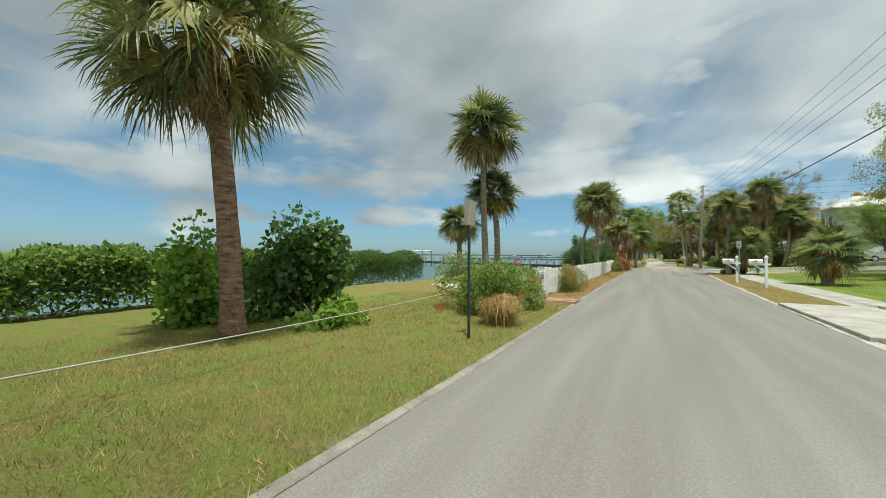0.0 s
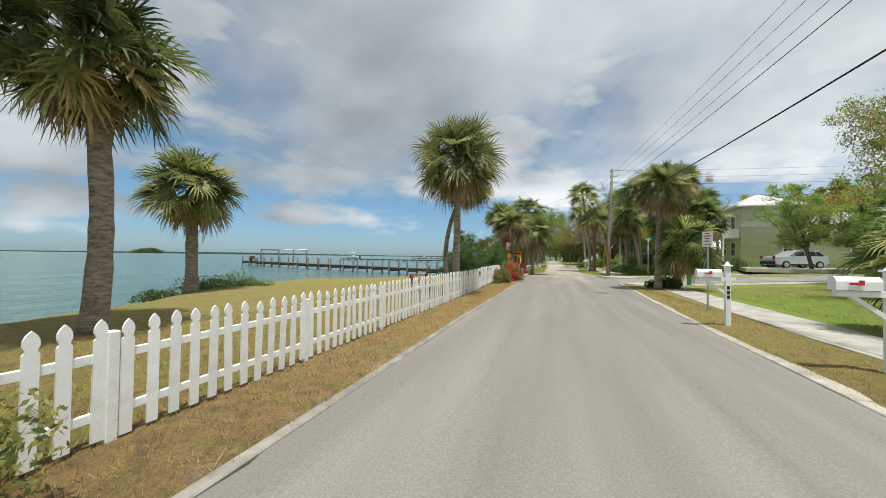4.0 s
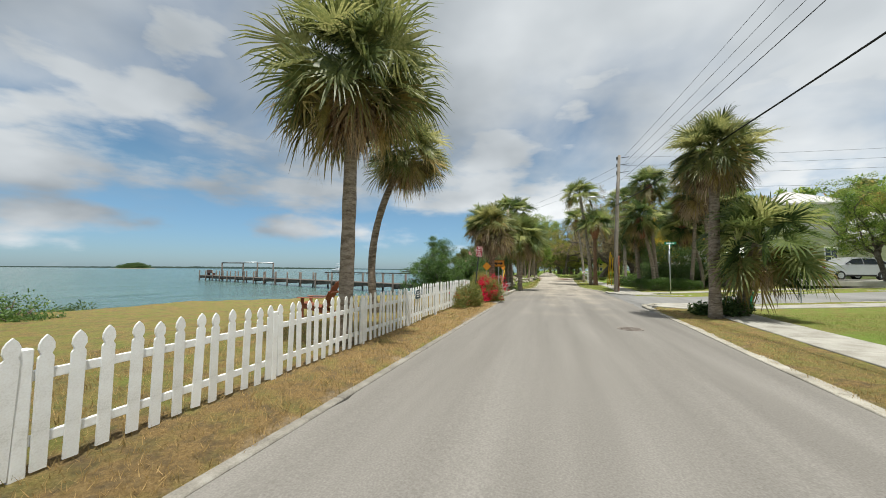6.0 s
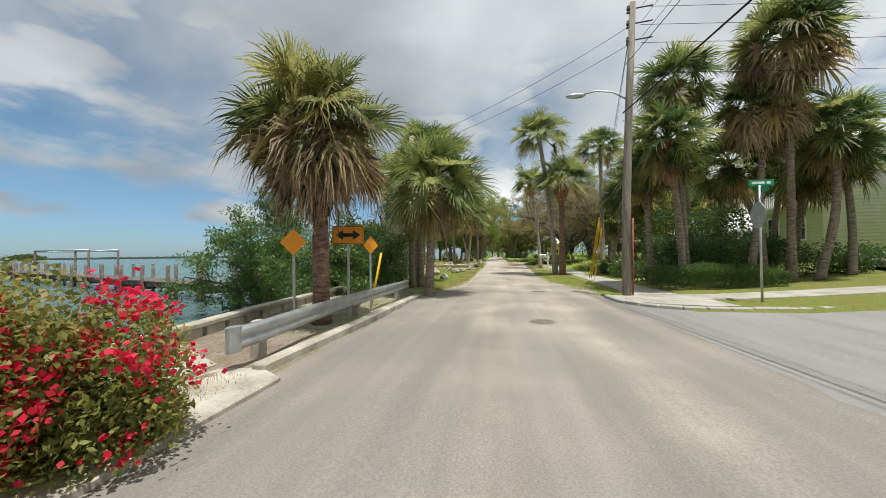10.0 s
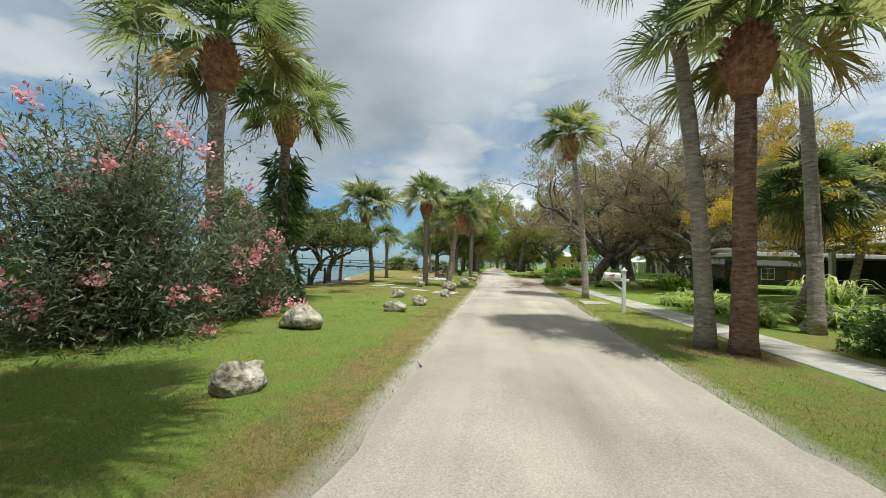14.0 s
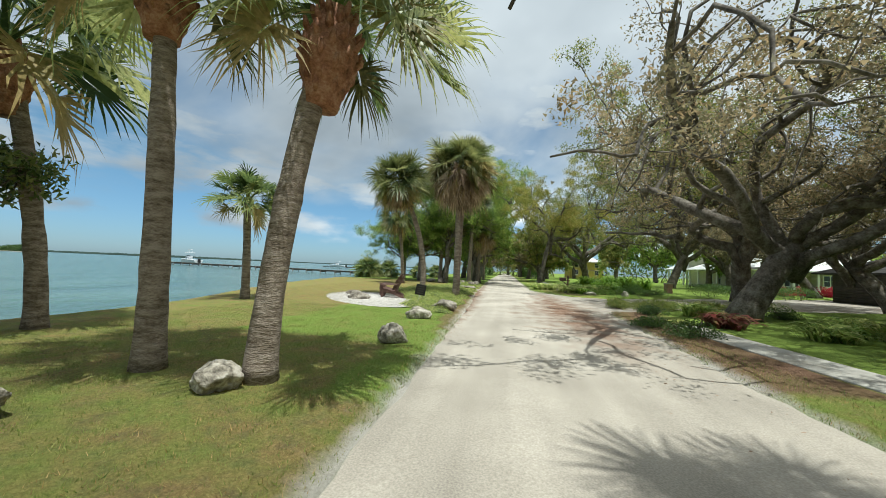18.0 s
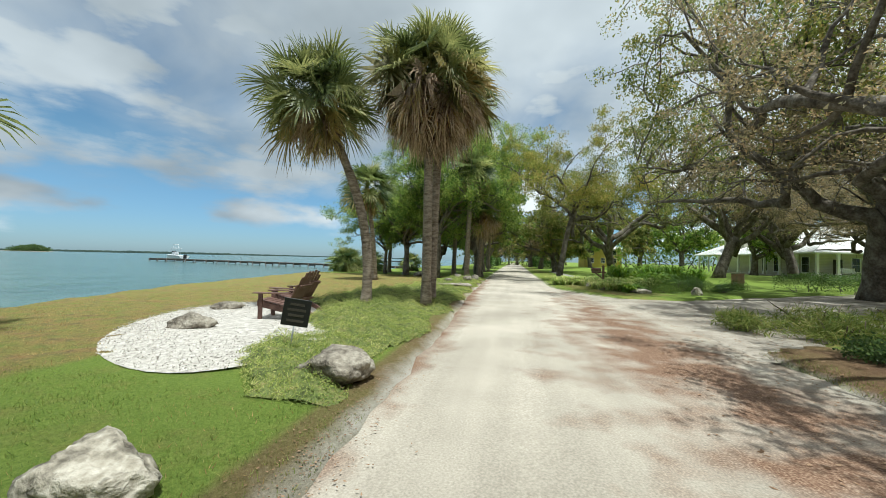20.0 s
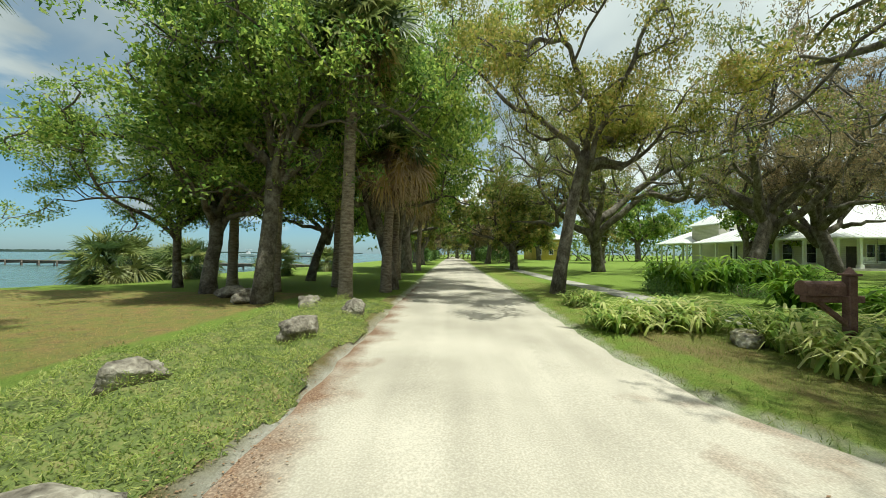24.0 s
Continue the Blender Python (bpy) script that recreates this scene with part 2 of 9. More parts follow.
M["deck_wood"] = material("deck_wood", [(0.28, 0.14, 0.075), (0.38, 0.20, 0.11), (0.46, 0.27, 0.16)], 3, 30, 0.8, 0.3, obvary=0.1)
M["piling_wood"] = material("piling_wood", [(0.22, 0.13, 0.075), (0.33, 0.21, 0.13), (0.42, 0.29, 0.19)], 4, 30, 0.9, 0.4, streak=(3, 3, 0.3))
M["red_wood"] = material("red_stained_wood", [(0.17, 0.05, 0.025), (0.25, 0.08, 0.04), (0.32, 0.12, 0.065)], 6, 40, 0.6, 0.25)
M["brown_wood"] = material("brown_stained_wood", [(0.08, 0.042, 0.034), (0.135, 0.075, 0.06), (0.20, 0.12, 0.095)], 6, 40, 0.6, 0.25)
M["brick"] = material("brick", [(0.22, 0.10, 0.07), (0.33, 0.17, 0.12), (0.40, 0.25, 0.19)], 6, 50, 0.9, 0.4, obvary=0.2)
M["mulch"] = material("mulch", [(0.10, 0.045, 0.028), (0.20, 0.10, 0.065), (0.30, 0.18, 0.12)], 4, 35, 0.95, 0.9)
M["gravel"] = material("shell_gravel", [(0.34, 0.31, 0.275), (0.50, 0.465, 0.42), (0.66, 0.625, 0.58)], 9, 50, 0.9, 0.8, depth=0.02)
M["dark_metal"] = material("dark_metal", [(0.02, 0.025, 0.024), (0.04, 0.05, 0.046)], 8, 50, 0.5, 0.1, 0.4)
M["iron"] = material("rusty_iron", [(0.13, 0.105, 0.085), (0.20, 0.17, 0.145), (0.27, 0.24, 0.21)], 6, 40, 0.75, 0.3, 0.3)
M["rubber"] = material("rubber", [(0.018, 0.018, 0.018), (0.03, 0.03, 0.03)], 10, 60, 0.8, 0.1)
M["sign_orange"] = material("sign_orange", [(0.72, 0.26, 0.02), (0.80, 0.33, 0.03)], 3, 60, 0.5, 0.03)
M["sign_black"] = material("sign_black", [(0.012, 0.012, 0.012), (0.02, 0.02, 0.02)], 3, 60, 0.5, 0.02)
M["sign_red"] = material("sign_red", [(0.22, 0.012, 0.018), (0.30, 0.02, 0.03)], 3, 60, 0.5, 0.02)
M["sign_green"] = material("sign_green", [(0.012, 0.20, 0.10), (0.02, 0.26, 0.13)], 3, 60, 0.5, 0.02)
M["yellow"] = material("yellow_plastic", [(0.62, 0.36, 0.01), (0.72, 0.44, 0.02)], 5, 60, 0.5, 0.05)
M["flag_red"] = material("flag_red", [(0.45, 0.02, 0.02), (0.55, 0.04, 0.03)], 5, 60, 0.5, 0.02)
M["siding_green"] = material("siding_green", [(0.52, 0.57, 0.41), (0.58, 0.63, 0.46)], 1.5, 40, 0.7, 0.05)
M["siding_cream"] = material("siding_cream", [(0.55, 0.52, 0.44), (0.63, 0.60, 0.52)], 1.5, 40, 0.7, 0.05)
M["metal_roof"] = material("metal_roof", [(0.50, 0.48, 0.46), (0.60, 0.58, 0.55), (0.68, 0.66, 0.63)], 1.2, 30, 0.45, 0.05, 0.5, 0.2)
M["white_roof"] = material("white_metal_roof", [(0.66, 0.66, 0.64), (0.76, 0.76, 0.74)], 1.2, 30, 0.5, 0.05, 0.4)
M["dark_roof"] = material("dark_shingles", [(0.03, 0.028, 0.026), (0.07, 0.065, 0.06)], 3, 40, 0.9, 0.4)
M["dark_wall"] = material("dark_wall", [(0.05, 0.043, 0.036), (0.09, 0.078, 0.065)], 2, 40, 0.8, 0.1)
M["car_paint"] = material("car_paint", [(0.50, 0.51, 0.52), (0.56, 0.57, 0.58)], 1, 200, 0.28, 0.0, 0.6, 0.5)
M["hull_white"] = material("hull_white", [(0.72, 0.73, 0.74), (0.80, 0.80, 0.80)], 2, 40, 0.3, 0.02)

M["glass"] = bpy.data.materials.new("window_glass")
M["glass"].use_nodes = True
gb = M["glass"].node_tree.nodes["Principled BSDF"]
gb.inputs["Base Color"].default_value = (0.02, 0.025, 0.03, 1)
gb.inputs["Roughness"].default_value, gb.inputs["Specular IOR Level"].default_value = 0.06, 0.8

LM = {}
LM["palm"] = leaf_material("palm_fronds", [(0.032, 0.048, 0.018), (0.095, 0.12, 0.038), (0.19, 0.205, 0.068), (0.38, 0.36, 0.14)], 0.36, 0.42, 0.9, 0.9)
LM["palm_bright"] = leaf_material("palm_fronds_bright", [(0.035, 0.06, 0.02), (0.10, 0.142, 0.042), (0.20, 0.235, 0.072), (0.38, 0.38, 0.14)], 0.4, 0.42, 0.9, 0.9)
LM["palm_old"] = leaf_material("palm_fronds_yellowing", [(0.09, 0.085, 0.03), (0.19, 0.165, 0.055), (0.33, 0.25, 0.09), (0.48, 0.34, 0.14)], 0.35, 0.6, 0.9, 0.8)
LM["palm_dead"] = leaf_material("palm_fronds_dead", [(0.11, 0.078, 0.055), (0.29, 0.208, 0.138), (0.49, 0.37, 0.25), (0.68, 0.56, 0.41)], 0.4, 0.85, 0.9, 0.8)
LM["oak"] = leaf_material("oak_leaves", [(0.07, 0.105, 0.028), (0.145, 0.185, 0.045), (0.26, 0.27, 0.07), (0.36, 0.28, 0.09)], 0.48, 0.55, 0.5)
LM["oak_light"] = leaf_material("oak_leaves_light", [(0.11, 0.14, 0.03), (0.22, 0.24, 0.05), (0.34, 0.33, 0.075), (0.42, 0.30, 0.09)], 0.5, 0.55, 0.5)
LM["oak_brown"] = leaf_material("oak_leaves_browning", [(0.10, 0.098, 0.055), (0.19, 0.168, 0.095), (0.29, 0.235, 0.13), (0.38, 0.27, 0.145)], 0.48, 0.6, 0.5)
LM["oak_green"] = leaf_material("oak_leaves_green", [(0.055, 0.115, 0.026), (0.14, 0.225, 0.046), (0.26, 0.335, 0.07), (0.40, 0.43, 0.11)], 0.58, 0.45, 0.6)
LM["oak_yellow"] = leaf_material("oak_leaves_yellow", [(0.22, 0.20, 0.02), (0.40, 0.34, 0.03), (0.52, 0.40, 0.04), (0.58, 0.36, 0.06)], 0.5, 0.5, 0.6)
LM["oak_orange"] = leaf_material("oak_leaves_turning", [(0.13, 0.125, 0.03), (0.24, 0.20, 0.045), (0.36, 0.25, 0.055), (0.42, 0.22, 0.065)], 0.5, 0.5, 0.3)
LM["moss"] = leaf_material("hanging_moss", [(0.22, 0.215, 0.175), (0.32, 0.315, 0.265), (0.42, 0.41, 0.35)], 0.3, 0.9)
LM["shrub"] = leaf_material("shrub_leaves", [(0.04, 0.08, 0.02), (0.085, 0.15, 0.035), (0.15, 0.225, 0.055)], 0.4, 0.4)
LM["hedge"] = leaf_material("mangrove_leaves", [(0.05, 0.09, 0.02), (0.10, 0.17, 0.032), (0.18, 0.26, 0.05), (0.26, 0.33, 0.075)], 0.4, 0.4)
LM["bright"] = leaf_material("bright_leaves", [(0.08, 0.16, 0.02), (0.16, 0.28, 0.035), (0.27, 0.36, 0.05)], 0.35, 0.35)
LM["dark"] = leaf_material("dark_leaves", [(0.03, 0.06, 0.018), (0.065, 0.115, 0.032), (0.12, 0.17, 0.05)], 0.4, 0.4)
LM["oleander"] = leaf_material("oleander_leaves", [(0.07, 0.095, 0.055), (0.15, 0.18, 0.10), (0.26, 0.28, 0.165)], 0.42, 0.45)
LM["juniper"] = leaf_material("juniper_sprays", [(0.11, 0.165, 0.04), (0.24, 0.30, 0.075), (0.38, 0.42, 0.12), (0.52, 0.50, 0.2)], 0.5, 0.6)
LM["lily"] = leaf_material("strap_leaves", [(0.12, 0.20, 0.045), (0.24, 0.33, 0.08), (0.42, 0.46, 0.15), (0.60, 0.58, 0.28)], 0.5, 0.45)
LM["red_leaf"] = leaf_material("red_leaves", [(0.25, 0.01, 0.02), (0.42, 0.02, 0.05), (0.5, 0.05, 0.10)], 0.3, 0.5)
LM["bromeliad"] = leaf_material("bromeliad_leaves", [(0.10, 0.03, 0.03), (0.19, 0.05, 0.045), (0.16, 0.13, 0.05)], 0.3, 0.4)
LM["boug_red"] = leaf_material("bougainvillea_bracts", [(0.38, 0.006, 0.02), (0.58, 0.012, 0.045), (0.70, 0.03, 0.09)], 0.35, 0.6)
LM["boug_leaf"] = leaf_material("bougainvillea_leaves", [(0.065, 0.09, 0.025), (0.15, 0.175, 0.042), (0.26, 0.265, 0.07), (0.40, 0.30, 0.10)], 0.48, 0.45)
LM["boug_green"] = leaf_material("bougainvillea_leaves_green", [(0.05, 0.095, 0.02), (0.12, 0.19, 0.036), (0.22, 0.30, 0.06), (0.33, 0.36, 0.10)], 0.5, 0.45)
LM["pink"] = leaf_material("pink_petals", [(0.62, 0.20, 0.24), (0.76, 0.36, 0.40), (0.84, 0.54, 0.55)], 0.35, 0.6)
LM["litter"] = leaf_material("leaf_litter", [(0.13, 0.075, 0.04), (0.24, 0.14, 0.08), (0.36, 0.24, 0.15)], 0.1, 0.9)
LM["grass_green"] = leaf_material("grass_blades_green", [(0.085, 0.135, 0.026), (0.155, 0.205, 0.04), (0.235, 0.27, 0.062), (0.33, 0.31, 0.105)], 0.35, 0.6)
LM["grass_dry"] = leaf_material("grass_blades_dry", [(0.16, 0.125, 0.045), (0.28, 0.195, 0.075), (0.42, 0.285, 0.115), (0.53, 0.37, 0.17)], 0.3, 0.8)

# ---- mesh helpers ----


def mesh_from(name, v, f):
    """A mesh from arrays of corners and of equal-sided faces, or a list of such face arrays."""
    me = bpy.data.meshes.new(name)
    v = np.asarray(v, np.float32).reshape(-1, 3)
    groups = [np.asarray(g, np.int32) for g in (f if isinstance(f, list) else [f]) if len(g)]
    sizes = np.concatenate([np.full(len(g), g.shape[1], np.int32) for g in groups])
    loops = np.concatenate([g.ravel() for g in groups])
    me.vertices.add(len(v))
    me.vertices.foreach_set("co", v.ravel())
    me.loops.add(len(loops))
    me.loops.foreach_set("vertex_index", loops)
    me.polygons.add(len(sizes))
    me.polygons.foreach_set("loop_start", np.r_[0, np.cumsum(sizes)[:-1]].astype(np.int32))
    me.polygons.foreach_set("loop_total", sizes)
    me.update(calc_edges=True)
    return me


def part(name, bm, mat, parent=None, label="", smooth=False):
    """Links a bmesh, or a finished mesh, as one object under a thing or a part."""
    if isinstance(bm, bmesh.types.BMesh):
        me = bpy.data.meshes.new(name)
        bm.to_mesh(me)
        bm.free()
    else:
        me = bm
    if mat and not me.materials:
        me.materials.append(mat)
    if smooth:
        me.polygons.foreach_set("use_smooth", [True] * len(me.polygons))
    ob = new(name, me)
    if parent:
        ob.parent = parent
    if label:
        ob["label"] = label
    return ob


def thing(name, at, label, category, group="", turn=0.0, kind=""):
    ob = new(name)
    ob.empty_display_size = 0.2
    ob.matrix_basis = pose(*at, 0, 0, turn)
    return tagged(ob, label, category, group, kind)


def box(bm, lo, hi, bevel=0.0, turn=0.0):
    """A box between two corners, its edges rounded."""
    lo, hi = Vector(lo), Vector(hi)
    r = bmesh.ops.create_cube(bm, size=1)
    mid, size = (lo + hi) / 2, hi - lo
    bmesh.ops.scale(bm, vec=size, verts=r["verts"])
    if turn:
        bmesh.ops.rotate(bm, cent=(0, 0, 0), matrix=Matrix.Rotation(radians(turn), 3, "Z"), verts=r["verts"])
    bmesh.ops.translate(bm, vec=mid, verts=r["verts"])
    if bevel:
        edges = list({e for v in r["verts"] for e in v.link_edges})
        bmesh.ops.bevel(bm, geom=edges, offset=min(bevel, min(size) * 0.4), segments=1, affect="EDGES", profile=0.7)
    return r["verts"]


def boxed(*boxes, bevel=0.006):
    bm = bmesh.new()
    for lo, hi in boxes:
        box(bm, lo, hi, bevel)
    return bm


def tube_arrays(pts, radii, sides=8, cap=True):
    """Corners and quads of a tube along points."""
    pts = np.asarray(pts, float)
    radii = np.broadcast_to(np.asarray(radii, float), (len(pts),))
    tang = np.gradient(pts, axis=0)
    tang /= np.linalg.norm(tang, axis=1)[:, None] + 1e-9
    ref = np.array([0.0, 0, 1]) if abs(tang[0][2]) < 0.9 else np.array([1.0, 0, 0])
    u = np.cross(tang, ref)
    u /= np.linalg.norm(u, axis=1)[:, None] + 1e-9
    w = np.cross(tang, u)
    ang = np.linspace(0, 2 * np.pi, sides, endpoint=False)
    ring = u[:, None] * np.cos(ang)[None, :, None] + w[:, None] * np.sin(ang)[None, :, None]
    v = (pts[:, None] + ring * radii[:, None, None]).reshape(-1, 3)
    i = np.arange(len(pts) - 1)[:, None] * sides
    j = np.arange(sides)[None]
    k = (j + 1) % sides
    f = np.stack([i + j, i + k, i + sides + k, i + sides + j], -1).reshape(-1, 4)
    if cap:
        extra = np.stack([np.zeros(sides - 2, int), np.arange(1, sides - 1), np.arange(2, sides), np.arange(2, sides)], -1)
        top = len(pts) * sides - sides
        v = np.concatenate([v, pts[-1:], pts[:1]])
        c = len(pts) * sides
        jj = np.arange(0, sides, 2)
        f = np.concatenate([f, np.stack([top + jj, top + (jj + 1) % sides, top + (jj + 2) % sides, np.full(len(jj), c)], -1),
                            np.stack([(jj + 2) % sides, (jj + 1) % sides, jj, np.full(len(jj), c + 1)], -1)])
    return v, f


def tubes(name, lines):
    """One mesh of several tubes: (points, radii, sides)."""
    vs, fs, n = [], [], 0
    for pts, radii, sides in lines:
        v, f = tube_arrays(pts, radii, sides)
        vs.append(v), fs.append(f + n)
        n += len(v)
    return mesh_from(name, np.concatenate(vs), np.concatenate(fs))


def rod(a, b, r, sides=8):
    return tubes("rod", [(np.array([a, b], float), r, sides)])


def leaf_quads(points, rng, lo, hi, aspect=0.45, upward=0.4, along=None, droop=0.0, plain=False):
    """Diamond leaves at points: each folded a little along its rib, turned at random."""
    p = np.asarray(points, float)
    n = len(p)
    d = rng.normal(size=(n, 3))
    if along is not None:
        d = d * 0.5 + along
    d[:, 2] -= droop
    d /= np.linalg.norm(d, axis=1)[:, None]
    nor = rng.normal(size=(n, 3))
    nor[:, 2] += upward * 2
    side = np.cross(d, nor)
    side /= np.linalg.norm(side, axis=1)[:, None] + 1e-9
    up = np.cross(side, d)
    s = rng.uniform(lo, hi, n)[:, None]
    a, b = p, p + d * s
    m = p + d * s * 0.45 - up * s * 0.06
    if plain:
        v = np.stack([a - side * s * aspect * 0.35, a + side * s * aspect * 0.35, b], 1).reshape(-1, 3)
        return v, np.arange(n * 3).reshape(-1, 3)
    v = np.stack([a, m + side * s * aspect * 0.5 + up * s * 0.1, b, m - side * s * aspect * 0.5 + up * s * 0.1], 1).reshape(-1, 3)
    return v, np.arange(n * 4).reshape(-1, 4)


# ---- lie of the land ----
LEFT = np.array([(-40, -2.5), (0, -2.45), (20, -2.5), (33.5, -2.3), (35.5, -2.4), (37, -2.55), (46, -2.45), (49, -1.5), (52, -1.15), (70, -1.15), (78, -1.3), (84, -1.45),
                 (92, -1.9), (104, -2.1), (125, -2.4), (160, -2.5), (400, -2.5)])
RIGHT = np.array([(-40, 3.0), (6, 3.0), (12, 3.1), (20, 3.25), (26, 3.45), (31, 3.7), (34, 3.8), (44, 3.9), (48, 3.7), (52, 2.75), (56, 2.7), (62, 3.0), (68, 3.3), (75, 3.55),
                  (82, 4.0), (92.5, 4.4), (95, 3.2), (97.2, 2.3), (99, 2.05), (104, 2.1), (120, 2.0), (160, 2.2), (400, 2.4)])
SHORE = np.array([(-400, -15), (0, -13.6), (10, -13.5), (18, -15), (25, -19), (30, -18), (35, -13), (37.5, -7.5), (39, -5.9), (47, -5.8), (50, -8.5), (54, -9.6), (60, -10.2), (72, -10.7),
                  (75, -11.6), (79, -13), (83, -15), (90, -18), (105, -22), (115, -21), (140, -19), (400, -20)])
BEACH = np.array([(-400, 0.5), (10, 0.5), (15, 3), (33, 3), (37, 0.4), (50, 0.3), (60, 0.3), (73, 0.3), (80, 2.5), (110, 4), (400, 4)])
SEA = -0.62


def left_edge(y):
    return np.interp(y, LEFT[:, 0], LEFT[:, 1])


def right_edge(y):
    return np.interp(y, RIGHT[:, 0], RIGHT[:, 1])


def rise_inland(x, y):
    """The lawns rise inland at first; further along the lane they lie almost level."""
    return (0.055 - 0.047 * np.clip((y - 66) / 20, 0, 1)) * np.clip(x - 7.5, 0, 16)


def height(x, y):
    """The ground beside the road: verges, lawns that rise gently inland, the bank or sea wall at the water."""
    x, y = np.asarray(x, float), np.asarray(y, float)
    out = np.maximum(left_edge(y) - x, x - right_edge(y))
    z = 0.05 * np.clip((out - 0.02) / 0.25, 0, 1) + 0.05 * np.clip((out - 0.4) / 3, 0, 1)
    z = np.where(out < 0.02, -0.10, z)
    z = z + rise_inland(x, y)
    inland = x - np.interp(y, SHORE[:, 0], SHORE[:, 1])
    wide = np.interp(y, BEACH[:, 0], BEACH[:, 1])
    t = np.clip(inland / wide, 0, 1)
    z = np.where(inland < wide, z * t + (SEA - 0.12) * (1 - t), z)
    return np.where(inland < 0, SEA - 0.12 - 0.12 * np.clip(-inland, 0, 12), z)


def g(x, y):
    return float(height(x, y))


def side_street(x, y):
    """Whether a place lies on the side street that joins from the right, with its rounded corners."""
    near, far = 36.6 + 0.07 * (x - 4), 42.6 + 0.05 * (x - 4)
    c1 = 3.2 * np.clip(1 - (x - 3.3) / 3.0, 0, 1) ** 2
    c2 = 2.4 * np.clip(1 - (x - 3.5) / 2.4, 0, 1) ** 2
    return (x > 2) & (y > near - c1) & (y < far + c2) & (x < 75)


def drive(x, y):
    """The shell drive that leaves the lane to the right near the end."""
    return (x > 3) & (x < 30) & (y > 86.0 + 0.35 * np.clip(x - 7, 0, 30) - 2.4 * np.clip(1 - (x - 3.8) / 4, 0, 1)) & (y < 93.3 + 0.62 * np.clip(x - 7, 0, 30))


# The ground is one sheet that reaches the horizon, finer near the lane.
gx = np.unique(np.round(np.r_[-4000, -800, -200, -90, -60, -45, np.arange(-36, -8, 1.0), np.arange(-8, 8, 0.2), np.arange(8, 16, 0.5), np.arange(16, 46, 2.0), 60, 90, 150, 400, 1200, 4000], 3))
gy = np.unique(np.round(np.r_[-4000, -600, -150, -60, np.arange(-30, -4, 2.0), np.arange(-4, 130, 0.35), np.arange(130, 240, 4.0), 300, 420, 800, 2000, 4000], 3))
GX, GY = np.meshgrid(gx, gy)
GZ = height(GX, GY)
on = side_street(GX, GY) | drive(GX, GY)
GZ = np.where(on, rise_inland(GX, GY) - 0.035, GZ)
rng0 = np.random.default_rng(3)
GZ = GZ + np.where((GX > -30) & (GX < 40) & (GZ > 0.02), rng0.uniform(-0.012, 0.012, GZ.shape), 0)
nxg, nyg = len(gx), len(gy)
ii, jj = np.meshgrid(np.arange(nxg - 1), np.arange(nyg - 1))
q0 = (jj * nxg + ii).ravel()
ground_me = mesh_from("ground", np.stack([GX, GY, GZ], -1).reshape(-1, 3), np.stack([q0, q0 + 1, q0 + nxg + 1, q0 + nxg], -1))


def zone(x, y):
    """How dry the grass is, how sandy or shelly the soil, and how much bark and litter lies on it."""
    lo, hi = left_edge(y), right_edge(y)
    left, right = lo - x, x - hi
    dry = np.zeros_like(x)
    dry = np.where((left > 0) & (y < 6), 0.44, dry)
    dry = np.where((left > 0) & (y >= 6) & (y < 39), np.where(left < 1.4, 0.8, 0.62), dry)
    dry = np.where((left > 0) & (y >= 48) & (y < 79), np.where(left < 0.9, np.where(y > 72, 0.2, 0.6), np.where(y > 64, np.where((y > 75) & (x > -5.5), 0.24, 0.52), 0.27)), dry)
    dry = np.where((left > 0) & (y >= 79), np.where((x < -5.4) & (y < 106), 0.6, 0.16), dry)
    dry = np.where((right > 0) & (right < 1.9) & (y < 36.5), 0.66, dry)
    dry = np.where((right > 0) & (right < 2.2) & (y > 42), 0.38, dry)
    dry = np.where((right > 0) & (right < 0.9) & (y > 92), 0.3, dry)
    dry = np.where((x > 6) & (y < 60), np.where(y > 29, 0.42, 0.2), dry)
    sand = np.exp(-np.clip(np.minimum(np.abs(left), np.abs(right)), 0, 9) / 0.16) * np.where(y > 47, 0.95, 0.5)
    inland = x - np.interp(y, SHORE[:, 0], SHORE[:, 1])
    sand = np.where((inland < 0.7) & (inland > -3), 0.9, sand)
    sand = np.where(inland <= -3, 0.6, sand)
    sand = np.where((x < -2.45) & (x > -5.6) & (y > 36) & (y < 47.5), 0.42, sand)
    litter = np.zeros_like(x)
    litter = np.where((x < -2.5) & (x > -5.6) & (y > 37.5) & (y < 47), 0.5, litter)
    litter = np.where(np.hypot(x - 4.4, y - 57.4) < 1.0, 0.6, litter)
    litter = np.where((right > 0) & (right < 1.6) & (y > 74) & (y < 86), 0.75, litter)
    litter = np.where((left > -0.2) & (left < 0.5) & (y > 77) & (y < 106), 0.6, litter)
    litter = np.where((right > 0.9) & (right < 4.0) & (y > 94) & (y < 101), 0.45, litter)
    return dry, sand, litter


dry_a, sand_a, litter_a = zone(GX.ravel(), GY.ravel())
col = np.stack([dry_a, sand_a, litter_a, np.ones_like(dry_a)], -1).astype(np.float32)
attr = ground_me.color_attributes.new("soil", "FLOAT_COLOR", "POINT")
attr.data.foreach_set("color", col.ravel())
ground_me.polygons.foreach_set("use_smooth", [True] * len(ground_me.polygons))


